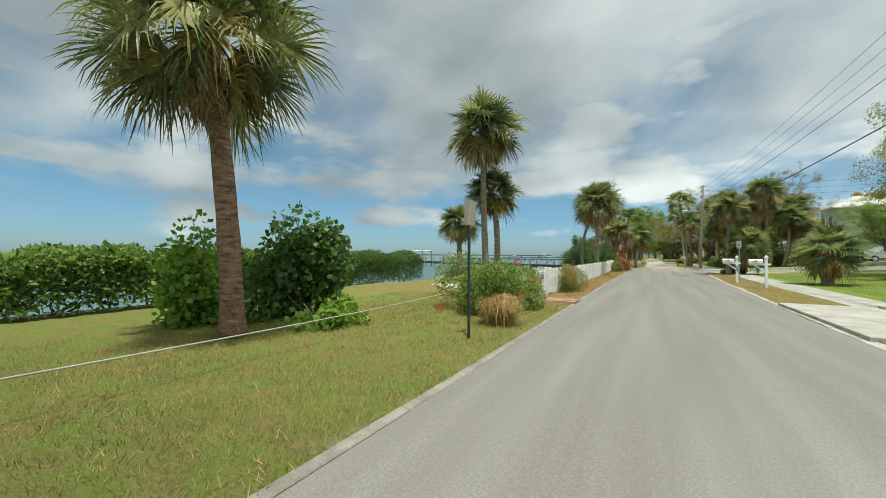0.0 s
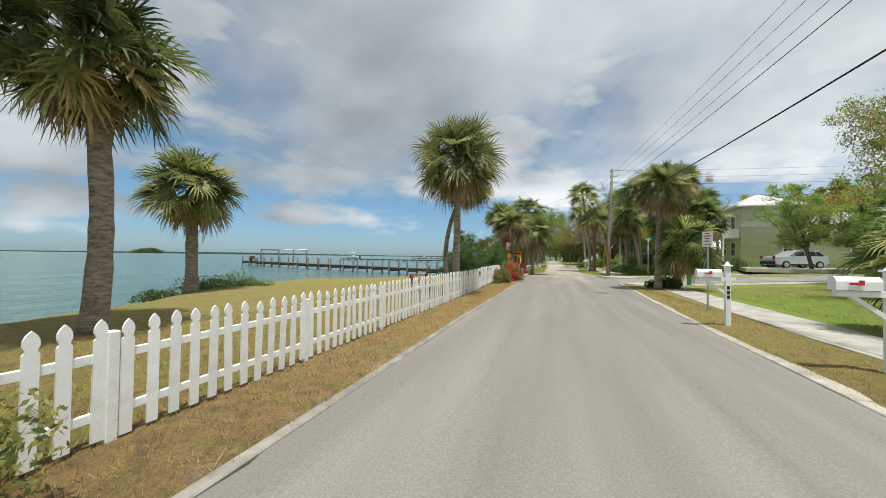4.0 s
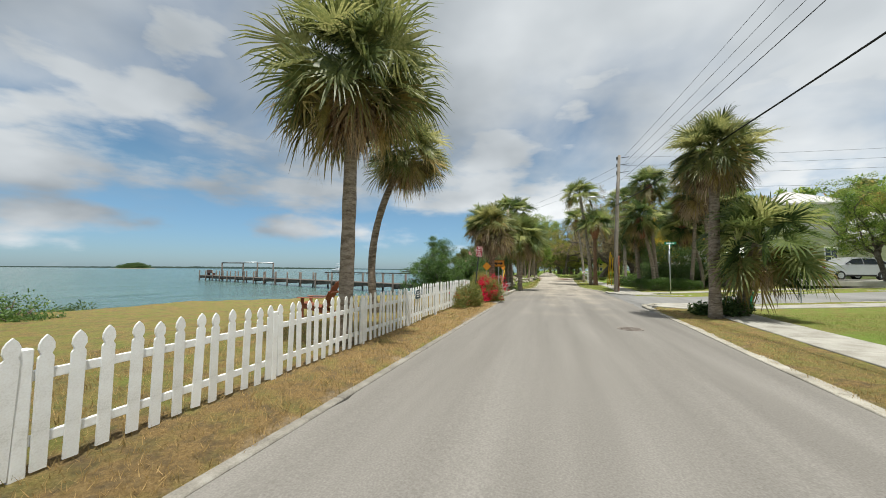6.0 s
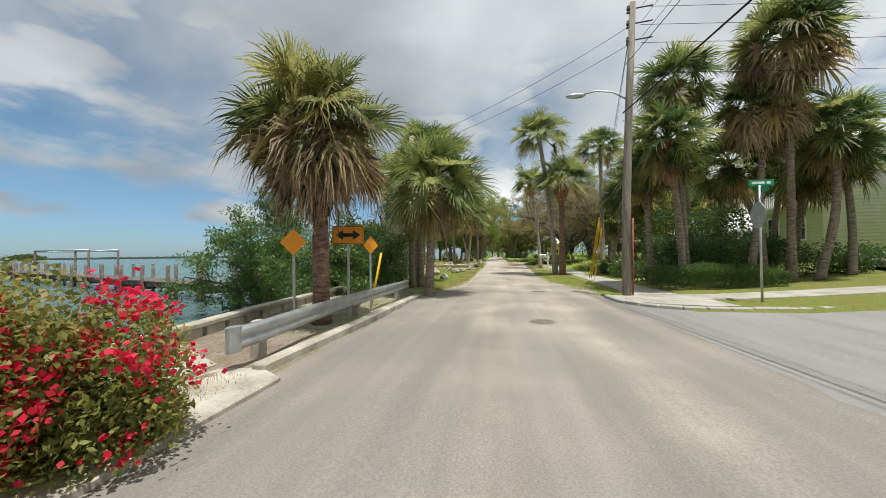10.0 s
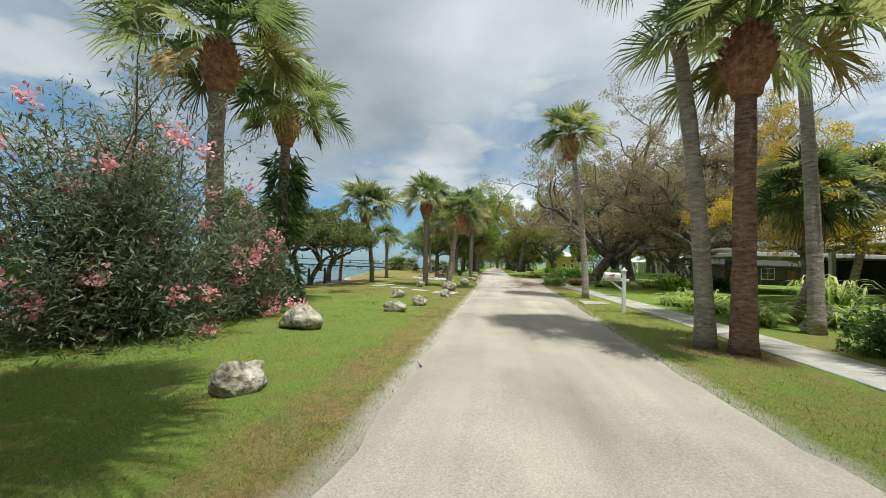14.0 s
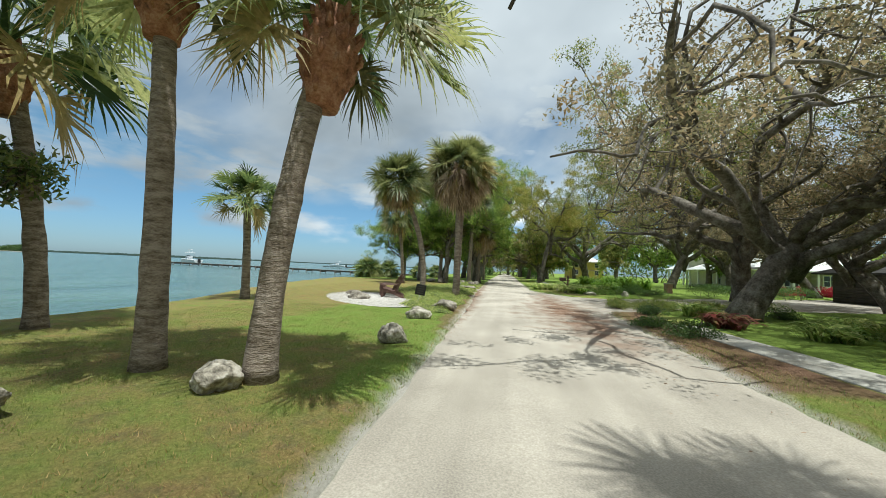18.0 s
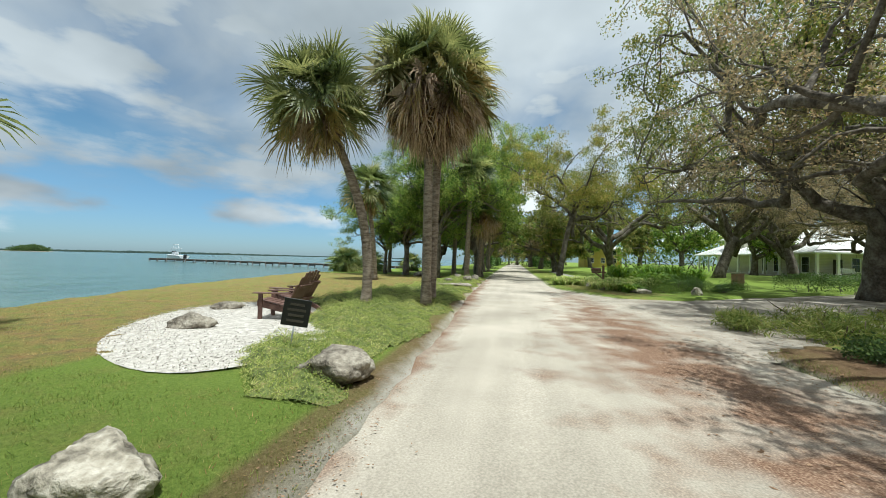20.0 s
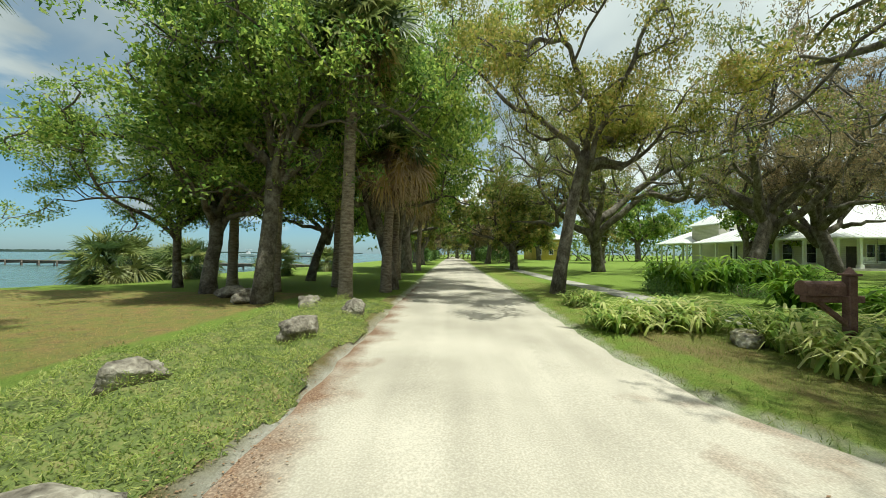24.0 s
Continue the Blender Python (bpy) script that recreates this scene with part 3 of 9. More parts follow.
def ground_material():
    m = bpy.data.materials.new("ground_soil")
    m.use_nodes = True
    n, l = m.node_tree.nodes, m.node_tree.links
    b = n["Principled BSDF"]
    at = n.new("ShaderNodeAttribute")
    at.attribute_name = "soil"
    sep = n.new("ShaderNodeSeparateColor")
    l.new(at.outputs["Color"], sep.inputs[0])
    tc = n.new("ShaderNodeTexCoord")

    def nz(scale, detail=6, rough=0.6):
        t = n.new("ShaderNodeTexNoise")
        t.inputs["Scale"].default_value, t.inputs["Detail"].default_value, t.inputs["Roughness"].default_value = scale, detail, rough
        l.new(tc.outputs["Object"], t.inputs["Vector"])
        return t.outputs["Fac"]

    def ramp(fac, stops):
        r = n.new("ShaderNodeValToRGB")
        e = r.color_ramp.elements
        e[0].position, e[1].position = stops[0][0], stops[-1][0]
        e[0].color, e[1].color = (*stops[0][1], 1), (*stops[-1][1], 1)
        for p, c in stops[1:-1]:
            k = e.new(p)
            k.color = (*c, 1)
        l.new(fac, r.inputs[0])
        return r.outputs[0]

    def mix(fac, a, b2):
        x = n.new("ShaderNodeMix")
        x.data_type = "RGBA"
        l.new(fac, x.inputs["Factor"])
        l.new(a, x.inputs[6])
        l.new(b2, x.inputs[7])
        return x.outputs[2]

    def edge(v, noise_fac, spread=0.55):
        """Ragged border: the mask is pushed about by noise."""
        a = n.new("ShaderNodeMath")
        a.operation = "MULTIPLY_ADD"
        l.new(noise_fac, a.inputs[0])
        a.inputs[1].default_value = spread * 2
        s = n.new("ShaderNodeMath")
        s.operation = "SUBTRACT"
        l.new(v, s.inputs[0])
        s.inputs[1].default_value = spread
        l.new(s.outputs[0], a.inputs[2])
        r = n.new("ShaderNodeMapRange")
        r.inputs["From Min"].default_value, r.inputs["From Max"].default_value = 0.2, 0.8
        l.new(a.outputs[0], r.inputs["Value"])
        return r.outputs[0]

    broad, mid, fine = nz(0.35), nz(2.2), nz(30, 9, 0.85)
    green = ramp(fine, [(0.3, (0.07, 0.125, 0.02)), (0.5, (0.17, 0.24, 0.043)), (0.72, (0.31, 0.37, 0.088))])
    tan = ramp(fine, [(0.3, (0.11, 0.07, 0.033)), (0.5, (0.285, 0.19, 0.078)), (0.72, (0.49, 0.35, 0.165))])
    soil = ramp(fine, [(0.3, (0.075, 0.055, 0.035)), (0.5, (0.15, 0.11, 0.06)), (0.72, (0.28, 0.21, 0.12))])
    bare = n.new("ShaderNodeMapRange")
    bare.inputs["From Min"].default_value, bare.inputs["From Max"].default_value, bare.inputs["To Max"].default_value = 0.46, 0.64, 0.9
    l.new(nz(5.5, 7, 0.7), bare.inputs["Value"])
    tan = mix(bare.outputs[0], tan, soil)
    shell = ramp(fine, [(0.3, (0.38, 0.345, 0.29)), (0.6, (0.58, 0.545, 0.48)), (0.75, (0.70, 0.67, 0.61))])
    bark = ramp(fine, [(0.3, (0.085, 0.045, 0.028)), (0.5, (0.18, 0.105, 0.065)), (0.72, (0.31, 0.21, 0.14))])
    c = mix(edge(sep.outputs["Red"], mid), green, tan)
    c = mix(edge(sep.outputs["Blue"], broad, 0.35), c, bark)
    c = mix(edge(sep.outputs["Green"], mid, 0.4), c, shell)
    l.new(c, b.inputs["Base Color"])
    b.inputs["Roughness"].default_value, b.inputs["Specular IOR Level"].default_value = 0.95, 0.15
    bp = n.new("ShaderNodeBump")
    bp.inputs["Strength"].default_value, bp.inputs["Distance"].default_value = 0.9, 0.05
    l.new(fine, bp.inputs["Height"])
    l.new(bp.outputs[0], b.inputs["Normal"])
    return m


ground = part("ground", ground_me, ground_material())
tagged(ground, "grassy ground with green and dried lawns along the shore", "ground", kind="structure")


def road_material():
    """Grey asphalt that is dusted over, along the wheel tracks first, and gives way to pale crushed shell further on."""
    m = bpy.data.materials.new("lane_surface")
    m.use_nodes = True
    n, l = m.node_tree.nodes, m.node_tree.links
    b = n["Principled BSDF"]
    tc = n.new("ShaderNodeTexCoord")
    sep = n.new("ShaderNodeSeparateXYZ")
    l.new(tc.outputs["Object"], sep.inputs[0])
    mp = n.new("ShaderNodeMapping")
    mp.inputs["Scale"].default_value = (1.1, 0.07, 1)
    l.new(tc.outputs["Object"], mp.inputs[0])

    def nz(scale, vec, detail=6):
        t = n.new("ShaderNodeTexNoise")
        t.inputs["Scale"].default_value, t.inputs["Detail"].default_value = scale, detail
        l.new(vec, t.inputs["Vector"])
        return t.outputs["Fac"]

    def mth(op, a, b2, c2=None):
        k = n.new("ShaderNodeMath")
        k.operation = op
        for i, v in enumerate((a, b2, c2)):
            if v is None:
                continue
            if isinstance(v, (int, float)):
                k.inputs[i].default_value = v
            else:
                l.new(v, k.inputs[i])
        return k.outputs[0]

    def ramp(fac, stops):
        r = n.new("ShaderNodeValToRGB")
        e = r.color_ramp.elements
        e[0].position, e[1].position = stops[0][0], stops[-1][0]
        e[0].color, e[1].color = (*stops[0][1], 1), (*stops[-1][1], 1)
        for p, c in stops[1:-1]:
            k = e.new(p)
            k.color = (*c, 1)
        l.new(fac, r.inputs[0])
        return r.outputs[0]

    streak, patch, grain = nz(1.6, mp.outputs[0]), nz(0.5, tc.outputs["Object"]), nz(55, tc.outputs["Object"], 8)
    tone = mth("ADD", mth("MULTIPLY", streak, 0.45), mth("MULTIPLY", grain, 0.55))
    asphalt = ramp(tone, [(0.3, (0.15, 0.138, 0.122)), (0.5, (0.21, 0.195, 0.174)), (0.7, (0.28, 0.262, 0.236))])
    crown = mth("ABSOLUTE", mth("SUBTRACT", sep.outputs["X"], 1.0), None)
    # Shell colour lightens along y to mimic stronger sun; crown and streaks are wear.
    worn = mth("SUBTRACT", mth("MULTIPLY", mth("SUBTRACT", sep.outputs["Y"], 62.0), 0.0035), mth("MULTIPLY", crown, 0.02))
    worn = mth("ADD", mth("MINIMUM", worn, 0.11), mth("MULTIPLY", mth("SUBTRACT", streak, 0.5), 0.3))
    shell = ramp(mth("ADD", worn, mth("ADD", mth("MULTIPLY", patch, 0.5), mth("MULTIPLY", grain, 0.5))), [(0.3, (0.22, 0.196, 0.162)), (0.45, (0.32, 0.285, 0.235)), (0.58, (0.41, 0.367, 0.305)), (0.72, (0.54, 0.485, 0.41))])
    dust = mth("MULTIPLY", mth("SUBTRACT", sep.outputs["Y"], 34.0), 0.05)
    dust = mth("ADD", dust, mth("MULTIPLY", mth("SUBTRACT", streak, 0.5), 0.9))
    dust = mth("ADD", dust, mth("MULTIPLY", mth("SUBTRACT", patch, 0.5), 1.3))
    rut = mth("MULTIPLY", mth("SUBTRACT", mth("ABSOLUTE", mth("SUBTRACT", sep.outputs["X"], 1.0), None), 0.85), 2.6)
    rut = mth("POWER", 2.718, mth("MULTIPLY", mth("MULTIPLY", rut, rut), -1.0))
    begun = mth("MULTIPLY", mth("MINIMUM", mth("MAXIMUM", mth("SUBTRACT", sep.outputs["Y"], 26.0), 0.0), 12.0), 0.085)
    dust = mth("ADD", dust, mth("MULTIPLY", mth("MULTIPLY", rut, begun), mth("MULTIPLY", patch, 0.8)))
    cl = n.new("ShaderNodeClamp")
    l.new(dust, cl.inputs[0])
    x = n.new("ShaderNodeMix")
    x.data_type = "RGBA"
    l.new(cl.outputs[0], x.inputs["Factor"])
    l.new(asphalt, x.inputs[6])
    l.new(shell, x.inputs[7])
    # Reddish leaf litter that has drifted over the lane under the oaks.
    lit = n.new("ShaderNodeMapRange")
    lit.inputs["From Min"].default_value, lit.inputs["From Max"].default_value = 0.60, 0.84
    near = mth("SUBTRACT", 1.0, mth("MULTIPLY", mth("ABSOLUTE", mth("SUBTRACT", sep.outputs["Y"], 83.0), None), 0.1))
    sidef = mth("SUBTRACT", mth("MULTIPLY", mth("MINIMUM", sep.outputs["X"], 2.4), 0.14), mth("MULTIPLY", mth("MAXIMUM", mth("SUBTRACT", sep.outputs["X"], 2.6), 0.0), 0.18))
    l.new(mth("ADD", mth("MULTIPLY", near, 0.16), mth("ADD", mth("MULTIPLY", nz(1.6, tc.outputs["Object"], 8), 0.75), mth("ADD", sidef, mth("MULTIPLY", mth("MAXIMUM", mth("SUBTRACT", -0.7, sep.outputs["X"]), 0.0), 0.62)))), lit.inputs["Value"])
    bark = ramp(grain, [(0.3, (0.10, 0.056, 0.036)), (0.5, (0.20, 0.12, 0.08)), (0.7, (0.36, 0.255, 0.18))])
    x2 = n.new("ShaderNodeMix")
    x2.data_type = "RGBA"
    zone_y = n.new("ShaderNodeMapRange")
    zone_y.inputs["From Min"].default_value, zone_y.inputs["From Max"].default_value = 74, 78
    l.new(sep.outputs["Y"], zone_y.inputs["Value"])
    l.new(mth("MULTIPLY", lit.outputs[0], zone_y.outputs[0]), x2.inputs["Factor"])
    l.new(x.outputs[2], x2.inputs[6])
    l.new(bark, x2.inputs[7])
    l.new(x2.outputs[2], b.inputs["Base Color"])
    b.inputs["Roughness"].default_value, b.inputs["Specular IOR Level"].default_value = 0.92, 0.2
    bp = n.new("ShaderNodeBump")
    bp.inputs["Strength"].default_value, bp.inputs["Distance"].default_value = 0.35, 0.01
    l.new(grain, bp.inputs["Height"])
    l.new(bp.outputs[0], b.inputs["Normal"])
    return m


def sheet(name, ys, xs_at, z, mat, label, category):
    """A paved strip: rows across it at each y."""
    rows = [xs_at(y) for y in ys]
    k = len(rows[0])
    v = np.array([(x, y, z + dz) for y, r in zip(ys, rows) for x, dz in r])
    i = np.arange(len(ys) - 1)[:, None] * k + np.arange(k - 1)[None]
    f = np.stack([i, i + 1, i + k + 1, i + k], -1).reshape(-1, 4)
    return tagged(part(name, mesh_from(name, v, f), mat), label, category, kind="structure")


M["lane"] = road_material()
rj = np.random.default_rng(11)


def lane_row(y):
    a, b = float(left_edge(y)) + rj.normal(0, 0.035), float(right_edge(y)) + rj.normal(0, 0.035)
    return [(a + (b - a) * s, 0.035 * (1 - (2 * s - 1) ** 2)) for s in (0, 0.15, 0.35, 0.5, 0.65, 0.85, 1)]


sheet("road", np.r_[np.arange(-60, -4, 4), np.arange(-4, 130, 0.4), np.arange(130, 300, 8)], lane_row, 0.0, M["lane"],
      "narrow lane of worn grey asphalt turning to pale shell", "road")
# The side street and the shell drive, cut to their own outlines.


def patch_sheet(name, test, x0, x1, y0, y1, step, z, mat, label, category):
    xs, ys = np.arange(x0, x1, step), np.arange(y0, y1, step)
    X, Y = np.meshgrid(xs, ys)
    ok = test(X, Y)
    keep = ok[:-1, :-1] | ok[1:, :-1] | ok[:-1, 1:] | ok[1:, 1:]
    keep[1:] |= keep[:-1].copy()
    keep[:-1] |= keep[1:].copy()
    keep[:, 1:] |= keep[:, :-1].copy()
    keep[:, :-1] |= keep[:, 1:].copy()
    a, b = np.nonzero(keep)
    k = len(xs)
    q = a * k + b
    v = np.stack([X, Y, np.full_like(X, z) + rise_inland(X, Y)], -1).reshape(-1, 3)
    used, inv = np.unique(np.stack([q, q + 1, q + k + 1, q + k], -1), return_inverse=True)
    return tagged(part(name, mesh_from(name, v[used], inv.reshape(-1, 4)), mat), label, category, kind="structure")


patch_sheet("side_street", side_street, 3.0, 74, 30, 52, 0.25, 0.004, M["asphalt"], "grey asphalt side street joining the lane", "road")
M["shell_drive"] = material("shell_drive", [(0.22, 0.19, 0.155), (0.34, 0.30, 0.25), (0.48, 0.435, 0.37)], 1.2, 45, 0.95, 0.6)
patch_sheet("driveway", drive, 3.3, 30, 82, 110, 0.25, 0.004, M["shell_drive"], "pale shell driveway littered with leaves", "driveway")

# Water to the horizon.
M["water"] = bpy.data.materials.new("sea_water")


def water_material(m):
    m.use_nodes = True
    n, l = m.node_tree.nodes, m.node_tree.links
    b = n["Principled BSDF"]
    tc = n.new("ShaderNodeTexCoord")
    mp = n.new("ShaderNodeMapping")
    mp.inputs["Rotation"].default_value = (0, 0, 0.6)
    mp.inputs["Scale"].default_value = (1, 0.45, 1)
    l.new(tc.outputs["Object"], mp.inputs[0])
    hs = []
    for s, d in ((0.9, 5), (0.22, 4), (4.0, 3)):
        t = n.new("ShaderNodeTexNoise")
        t.inputs["Scale"].default_value, t.inputs["Detail"].default_value = s, d
        l.new(mp.outputs[0], t.inputs["Vector"])
        hs.append(t.outputs["Fac"])
    r = n.new("ShaderNodeValToRGB")
    e = r.color_ramp.elements
    e[0].position, e[1].position = 0.3, 0.7
    e[0].color, e[1].color = (0.055, 0.11, 0.10, 1), (0.10, 0.17, 0.15, 1)
    l.new(hs[1], r.inputs[0])
    l.new(r.outputs[0], b.inputs["Base Color"])
    b.inputs["Roughness"].default_value, b.inputs["IOR"].default_value = 0.16, 1.33
    add = n.new("ShaderNodeMath")
    add.operation = "MULTIPLY_ADD"
    l.new(hs[2], add.inputs[0])
    add.inputs[1].default_value = 0.25
    swell = n.new("ShaderNodeMath")
    swell.operation = "MULTIPLY_ADD"
    l.new(hs[1], swell.inputs[0])
    swell.inputs[1].default_value = 1.6
    l.new(hs[0], swell.inputs[2])
    l.new(swell.outputs[0], add.inputs[2])
    bp = n.new("ShaderNodeBump")
    bp.inputs["Strength"].default_value, bp.inputs["Distance"].default_value = 1.0, 0.5
    l.new(add.outputs[0], bp.inputs["Height"])
    l.new(bp.outputs[0], b.inputs["Normal"])


water_material(M["water"])
wx, wy = np.r_[-4500, -1500, -500, -150, -60, -20, -4], np.r_[-4500, -800, -100, 0, 60, 140, 400, 1200, 4500]
WX, WY = np.meshgrid(wx, wy)
a0 = (np.arange(len(wy) - 1)[:, None] * len(wx) + np.arange(len(wx) - 1)[None]).ravel()
tagged(part("water", mesh_from("water", np.stack([WX, WY, np.full(WX.shape, SEA)], -1).reshape(-1, 3), np.stack([a0, a0 + 1, a0 + len(wx) + 1, a0 + len(wx)], -1)), M["water"]),
       "choppy grey-green bay water", "water", kind="structure")

# ---- plants ----


def fan_fronds(rng, elev, stalk, blade, leaflets=24, droop=0.3, spread=128, fold=(35, 75), ragged=0.05, crumple=0.03):
    """Fan fronds of a cabbage palm: for each, a stalk and a pleated fan that is whole near its hub and split into fingers with hanging tips.
    elev: degrees above level, one a frond; fold: how far the fan is bent down from its stalk."""
    F, L = len(elev), leaflets
    elev = np.asarray(elev, float)
    az = (np.arange(F) * 137.5 + rng.uniform(-22, 22, F)) * np.pi / 180
    el = np.radians(elev + rng.uniform(-7, 7, F))
    st = stalk * rng.uniform(0.82, 1.15, F) * (1 - 0.25 * np.clip((elev - 30) / 60, 0, 1))
    bl = blade * rng.uniform(0.82, 1.15, F)
    edges = np.radians(np.linspace(-spread, spread, L + 1))[None] + rng.normal(0, 0.012, (F, L + 1))
    mids = (edges[:, 1:] + edges[:, :-1]) / 2 + rng.normal(0, ragged, (F, L))
    ln = bl[:, None] * (0.66 + 0.34 * np.cos(mids / 1.3)) * rng.uniform(0.86, 1.08, (F, L))
    le = bl[:, None] * (0.66 + 0.34 * np.cos(edges / 1.3))

    def ray(a, r, lift):
        # The rib runs on into the blade and bows down, so the middle fingers start further out and lower.
        out = 0.26 * bl[:, None] * np.clip(np.cos(a), 0, 1)
        return np.stack([out + r * np.cos(a), r * np.sin(a), -0.3 * out + lift + r * 0.30 * np.abs(np.sin(a)) - 0.16 * r * r / bl[:, None] * np.cos(a)], -1)

    pleat = np.where(np.arange(L + 1) % 2 == 0, 1, -1)[None] * 0.022 * bl[:, None]
    split = rng.uniform(0.18, 0.36, (F, L + 1))
    valley = ray(edges, le * split, pleat + rng.normal(0, crumple, (F, L + 1)) * bl[:, None])
    hub = ray(mids, 0.03 * ln, 0 * ln)
    k_mid = ray(mids, ln * 0.74, rng.normal(0, crumple, (F, L)) * bl[:, None])
    sd = np.stack([-np.sin(mids), np.cos(mids), 0 * mids], -1) * (ln * 0.74 * np.radians(2 * spread / L) * 0.19)[..., None]
    tip = ray(mids, ln, rng.normal(0, crumple * 2, (F, L)) * bl[:, None])
    zero = 0 * st
    pet = np.stack([np.stack([-st, zero - 0.024, zero], -1), np.stack([-st, zero + 0.024, zero], -1), np.stack([-st * 0.45, zero + 0.014, 0.07 * st], -1),
                    np.stack([-st * 0.45, zero - 0.014, 0.07 * st], -1), np.stack([0.1 * bl, zero, -0.03 * bl], -1)], 1)
    fan = np.concatenate([valley, hub, k_mid - sd, k_mid + sd, tip], 1)
    # Each fan is bent down and twisted its own way at its stalk's end.
    dip = np.radians(rng.uniform(fold[0], fold[1], F) * np.clip(0.45 + (elev + 50) / 110, 0.2, 1.2))[:, None]
    turn = np.radians(rng.normal(0, 36, F))[:, None]
    x, y, z = fan[..., 0], fan[..., 1], fan[..., 2]
    y, z = y * np.cos(turn) - z * np.sin(turn), y * np.sin(turn) + z * np.cos(turn)
    x, z = x * np.cos(dip) + z * np.sin(dip), z * np.cos(dip) - x * np.sin(dip)
    allp = np.concatenate([np.stack([x, y, z], -1), pet], 1)
    x, y, z = allp[..., 0] + st[:, None], allp[..., 1], allp[..., 2]
    ce, se, ca, sa = (k[:, None] for k in (np.cos(el), np.sin(el), np.cos(az), np.sin(az)))
    x, z = x * ce - z * se, x * se + z * ce
    X, Y, Z = x * ca - y * sa, x * sa + y * ca, z
    n_v = 2 * L + 1
    hang = droop * ln * rng.uniform(0.6, 1.4, (F, L))
    Z[:, n_v:n_v + L] -= 0.28 * hang
    Z[:, n_v + L:n_v + 2 * L] -= 0.28 * hang
    Z[:, n_v + 2 * L:n_v + 3 * L] -= hang
    v = np.stack([X, Y, Z], -1).reshape(-1, 3)
    per = 5 * L + 1 + 5
    j = np.arange(L)
    va, vb, hb, ka, kb, tp = j, j + 1, L + 1 + j, n_v + j, n_v + L + j, n_v + 2 * L + j
    tri = np.concatenate([np.stack(t, -1) for t in ((hb, va, vb), (va, ka, kb), (va, kb, vb), (ka, tp, kb))])
    # Neighbouring hub corners are joined too, so that a frond is one piece.
    tri = np.concatenate([tri, np.stack([hb[:-1], vb[:-1], hb[1:]], -1)])
    p0 = 5 * L + 1
    tri = np.concatenate([tri, np.array([(p0, p0 + 1, p0 + 2), (p0, p0 + 2, p0 + 3), (p0 + 3, p0 + 2, p0 + 4), (p0 + 4, p0 + 2, L + 1 + L // 2)])])
    t = (np.arange(F)[:, None, None] * per + tri[None]).reshape(-1, 3)
    return v, t


def crown_meshes(kind, seed, fine=1.0):
    """The live, yellowing and dead fronds of one crown, one metre in radius."""
    rng = np.random.default_rng(seed)
    # For each: elevations, stalk, blade, droop of the tips.
    if kind == "round":
        live, old, dead = (np.linspace(88, -38, 52), 0.52, 0.50, 0.20), (np.linspace(-20, -56, 11), 0.50, 0.48, 0.34), (np.linspace(-40, -84, 15), 0.36, 0.40, 0.45)
    elif kind == "skirt":
        live, old, dead = (np.linspace(86, -6, 38), 0.54, 0.50, 0.22), (np.linspace(4, -40, 16), 0.54, 0.50, 0.36), (np.linspace(-10, -84, 44), 0.50, 0.46, 0.5)
    elif kind == "trim":
        live, old, dead = (np.linspace(84, -16, 32), 0.62, 0.52, 0.26), (np.linspace(-14, -30, 3), 0.55, 0.48, 0.3), None
    else:
        live, old, dead = (np.linspace(88, -40, 42), 0.55, 0.50, 0.22), (np.linspace(-25, -60, 9), 0.48, 0.48, 0.38), (np.linspace(-60, -84, 6), 0.36, 0.42, 0.4)
    out = []
    for nm, spec, n, spread, fold, ragged, crumple in (("crown", live, 34, 130, (-4, 46), 0.035, 0.03), ("old_fronds", old, 28, 112, (10, 52), 0.06, 0.05), ("dead_fronds", dead, 22, 84, (10, 60), 0.12, 0.08)):
        if spec:
            v, t = fan_fronds(rng, spec[0], spec[1], spec[2], int(n * fine) // 2 * 2, spec[3], spread, fold, ragged, crumple)
            out.append((nm, mesh_from(nm, v, t)))
    return out


CROWNS = {(k, s, q): crown_meshes(k, 40 + s + 10 * i, (0.8, 1.25)[q]) for i, k in enumerate(("round", "skirt", "trim", "plain")) for s in (0, 1, 2) for q in (0, 1)}
FROND_MAT = {"crown": "palm", "old_fronds": "palm_old", "dead_fronds": "palm_dead"}


def boots_mesh(rng, r):
    """The swollen collar of cut leaf stubs under the crown."""
    z = np.linspace(-1.25, 0.1, 10)
    bulge = r * (0.95 + 0.85 * np.exp(-((z + 0.55) / 0.42) ** 2))
    lines = [(np.stack([0 * z, 0 * z, z], -1), bulge, 12)]
    for i in range(64):
        a, h = i * 2.4, -1.15 + i * 0.0185
        rr = float(np.interp(h, z, bulge)) * 0.92
        c, s = math.cos(a), math.sin(a)
        lines.append((np.array([(c * rr * 0.85, s * rr * 0.85, h), (c * rr * 1.12, s * rr * 1.12, h + 0.10), (c * rr * 1.22, s * rr * 1.22, h + 0.19)]), [0.05, 0.042, 0.022], 4))
    return tubes("leaf_stub_collar", lines)


palm_rng = np.random.default_rng(7)
palm_count = [0]


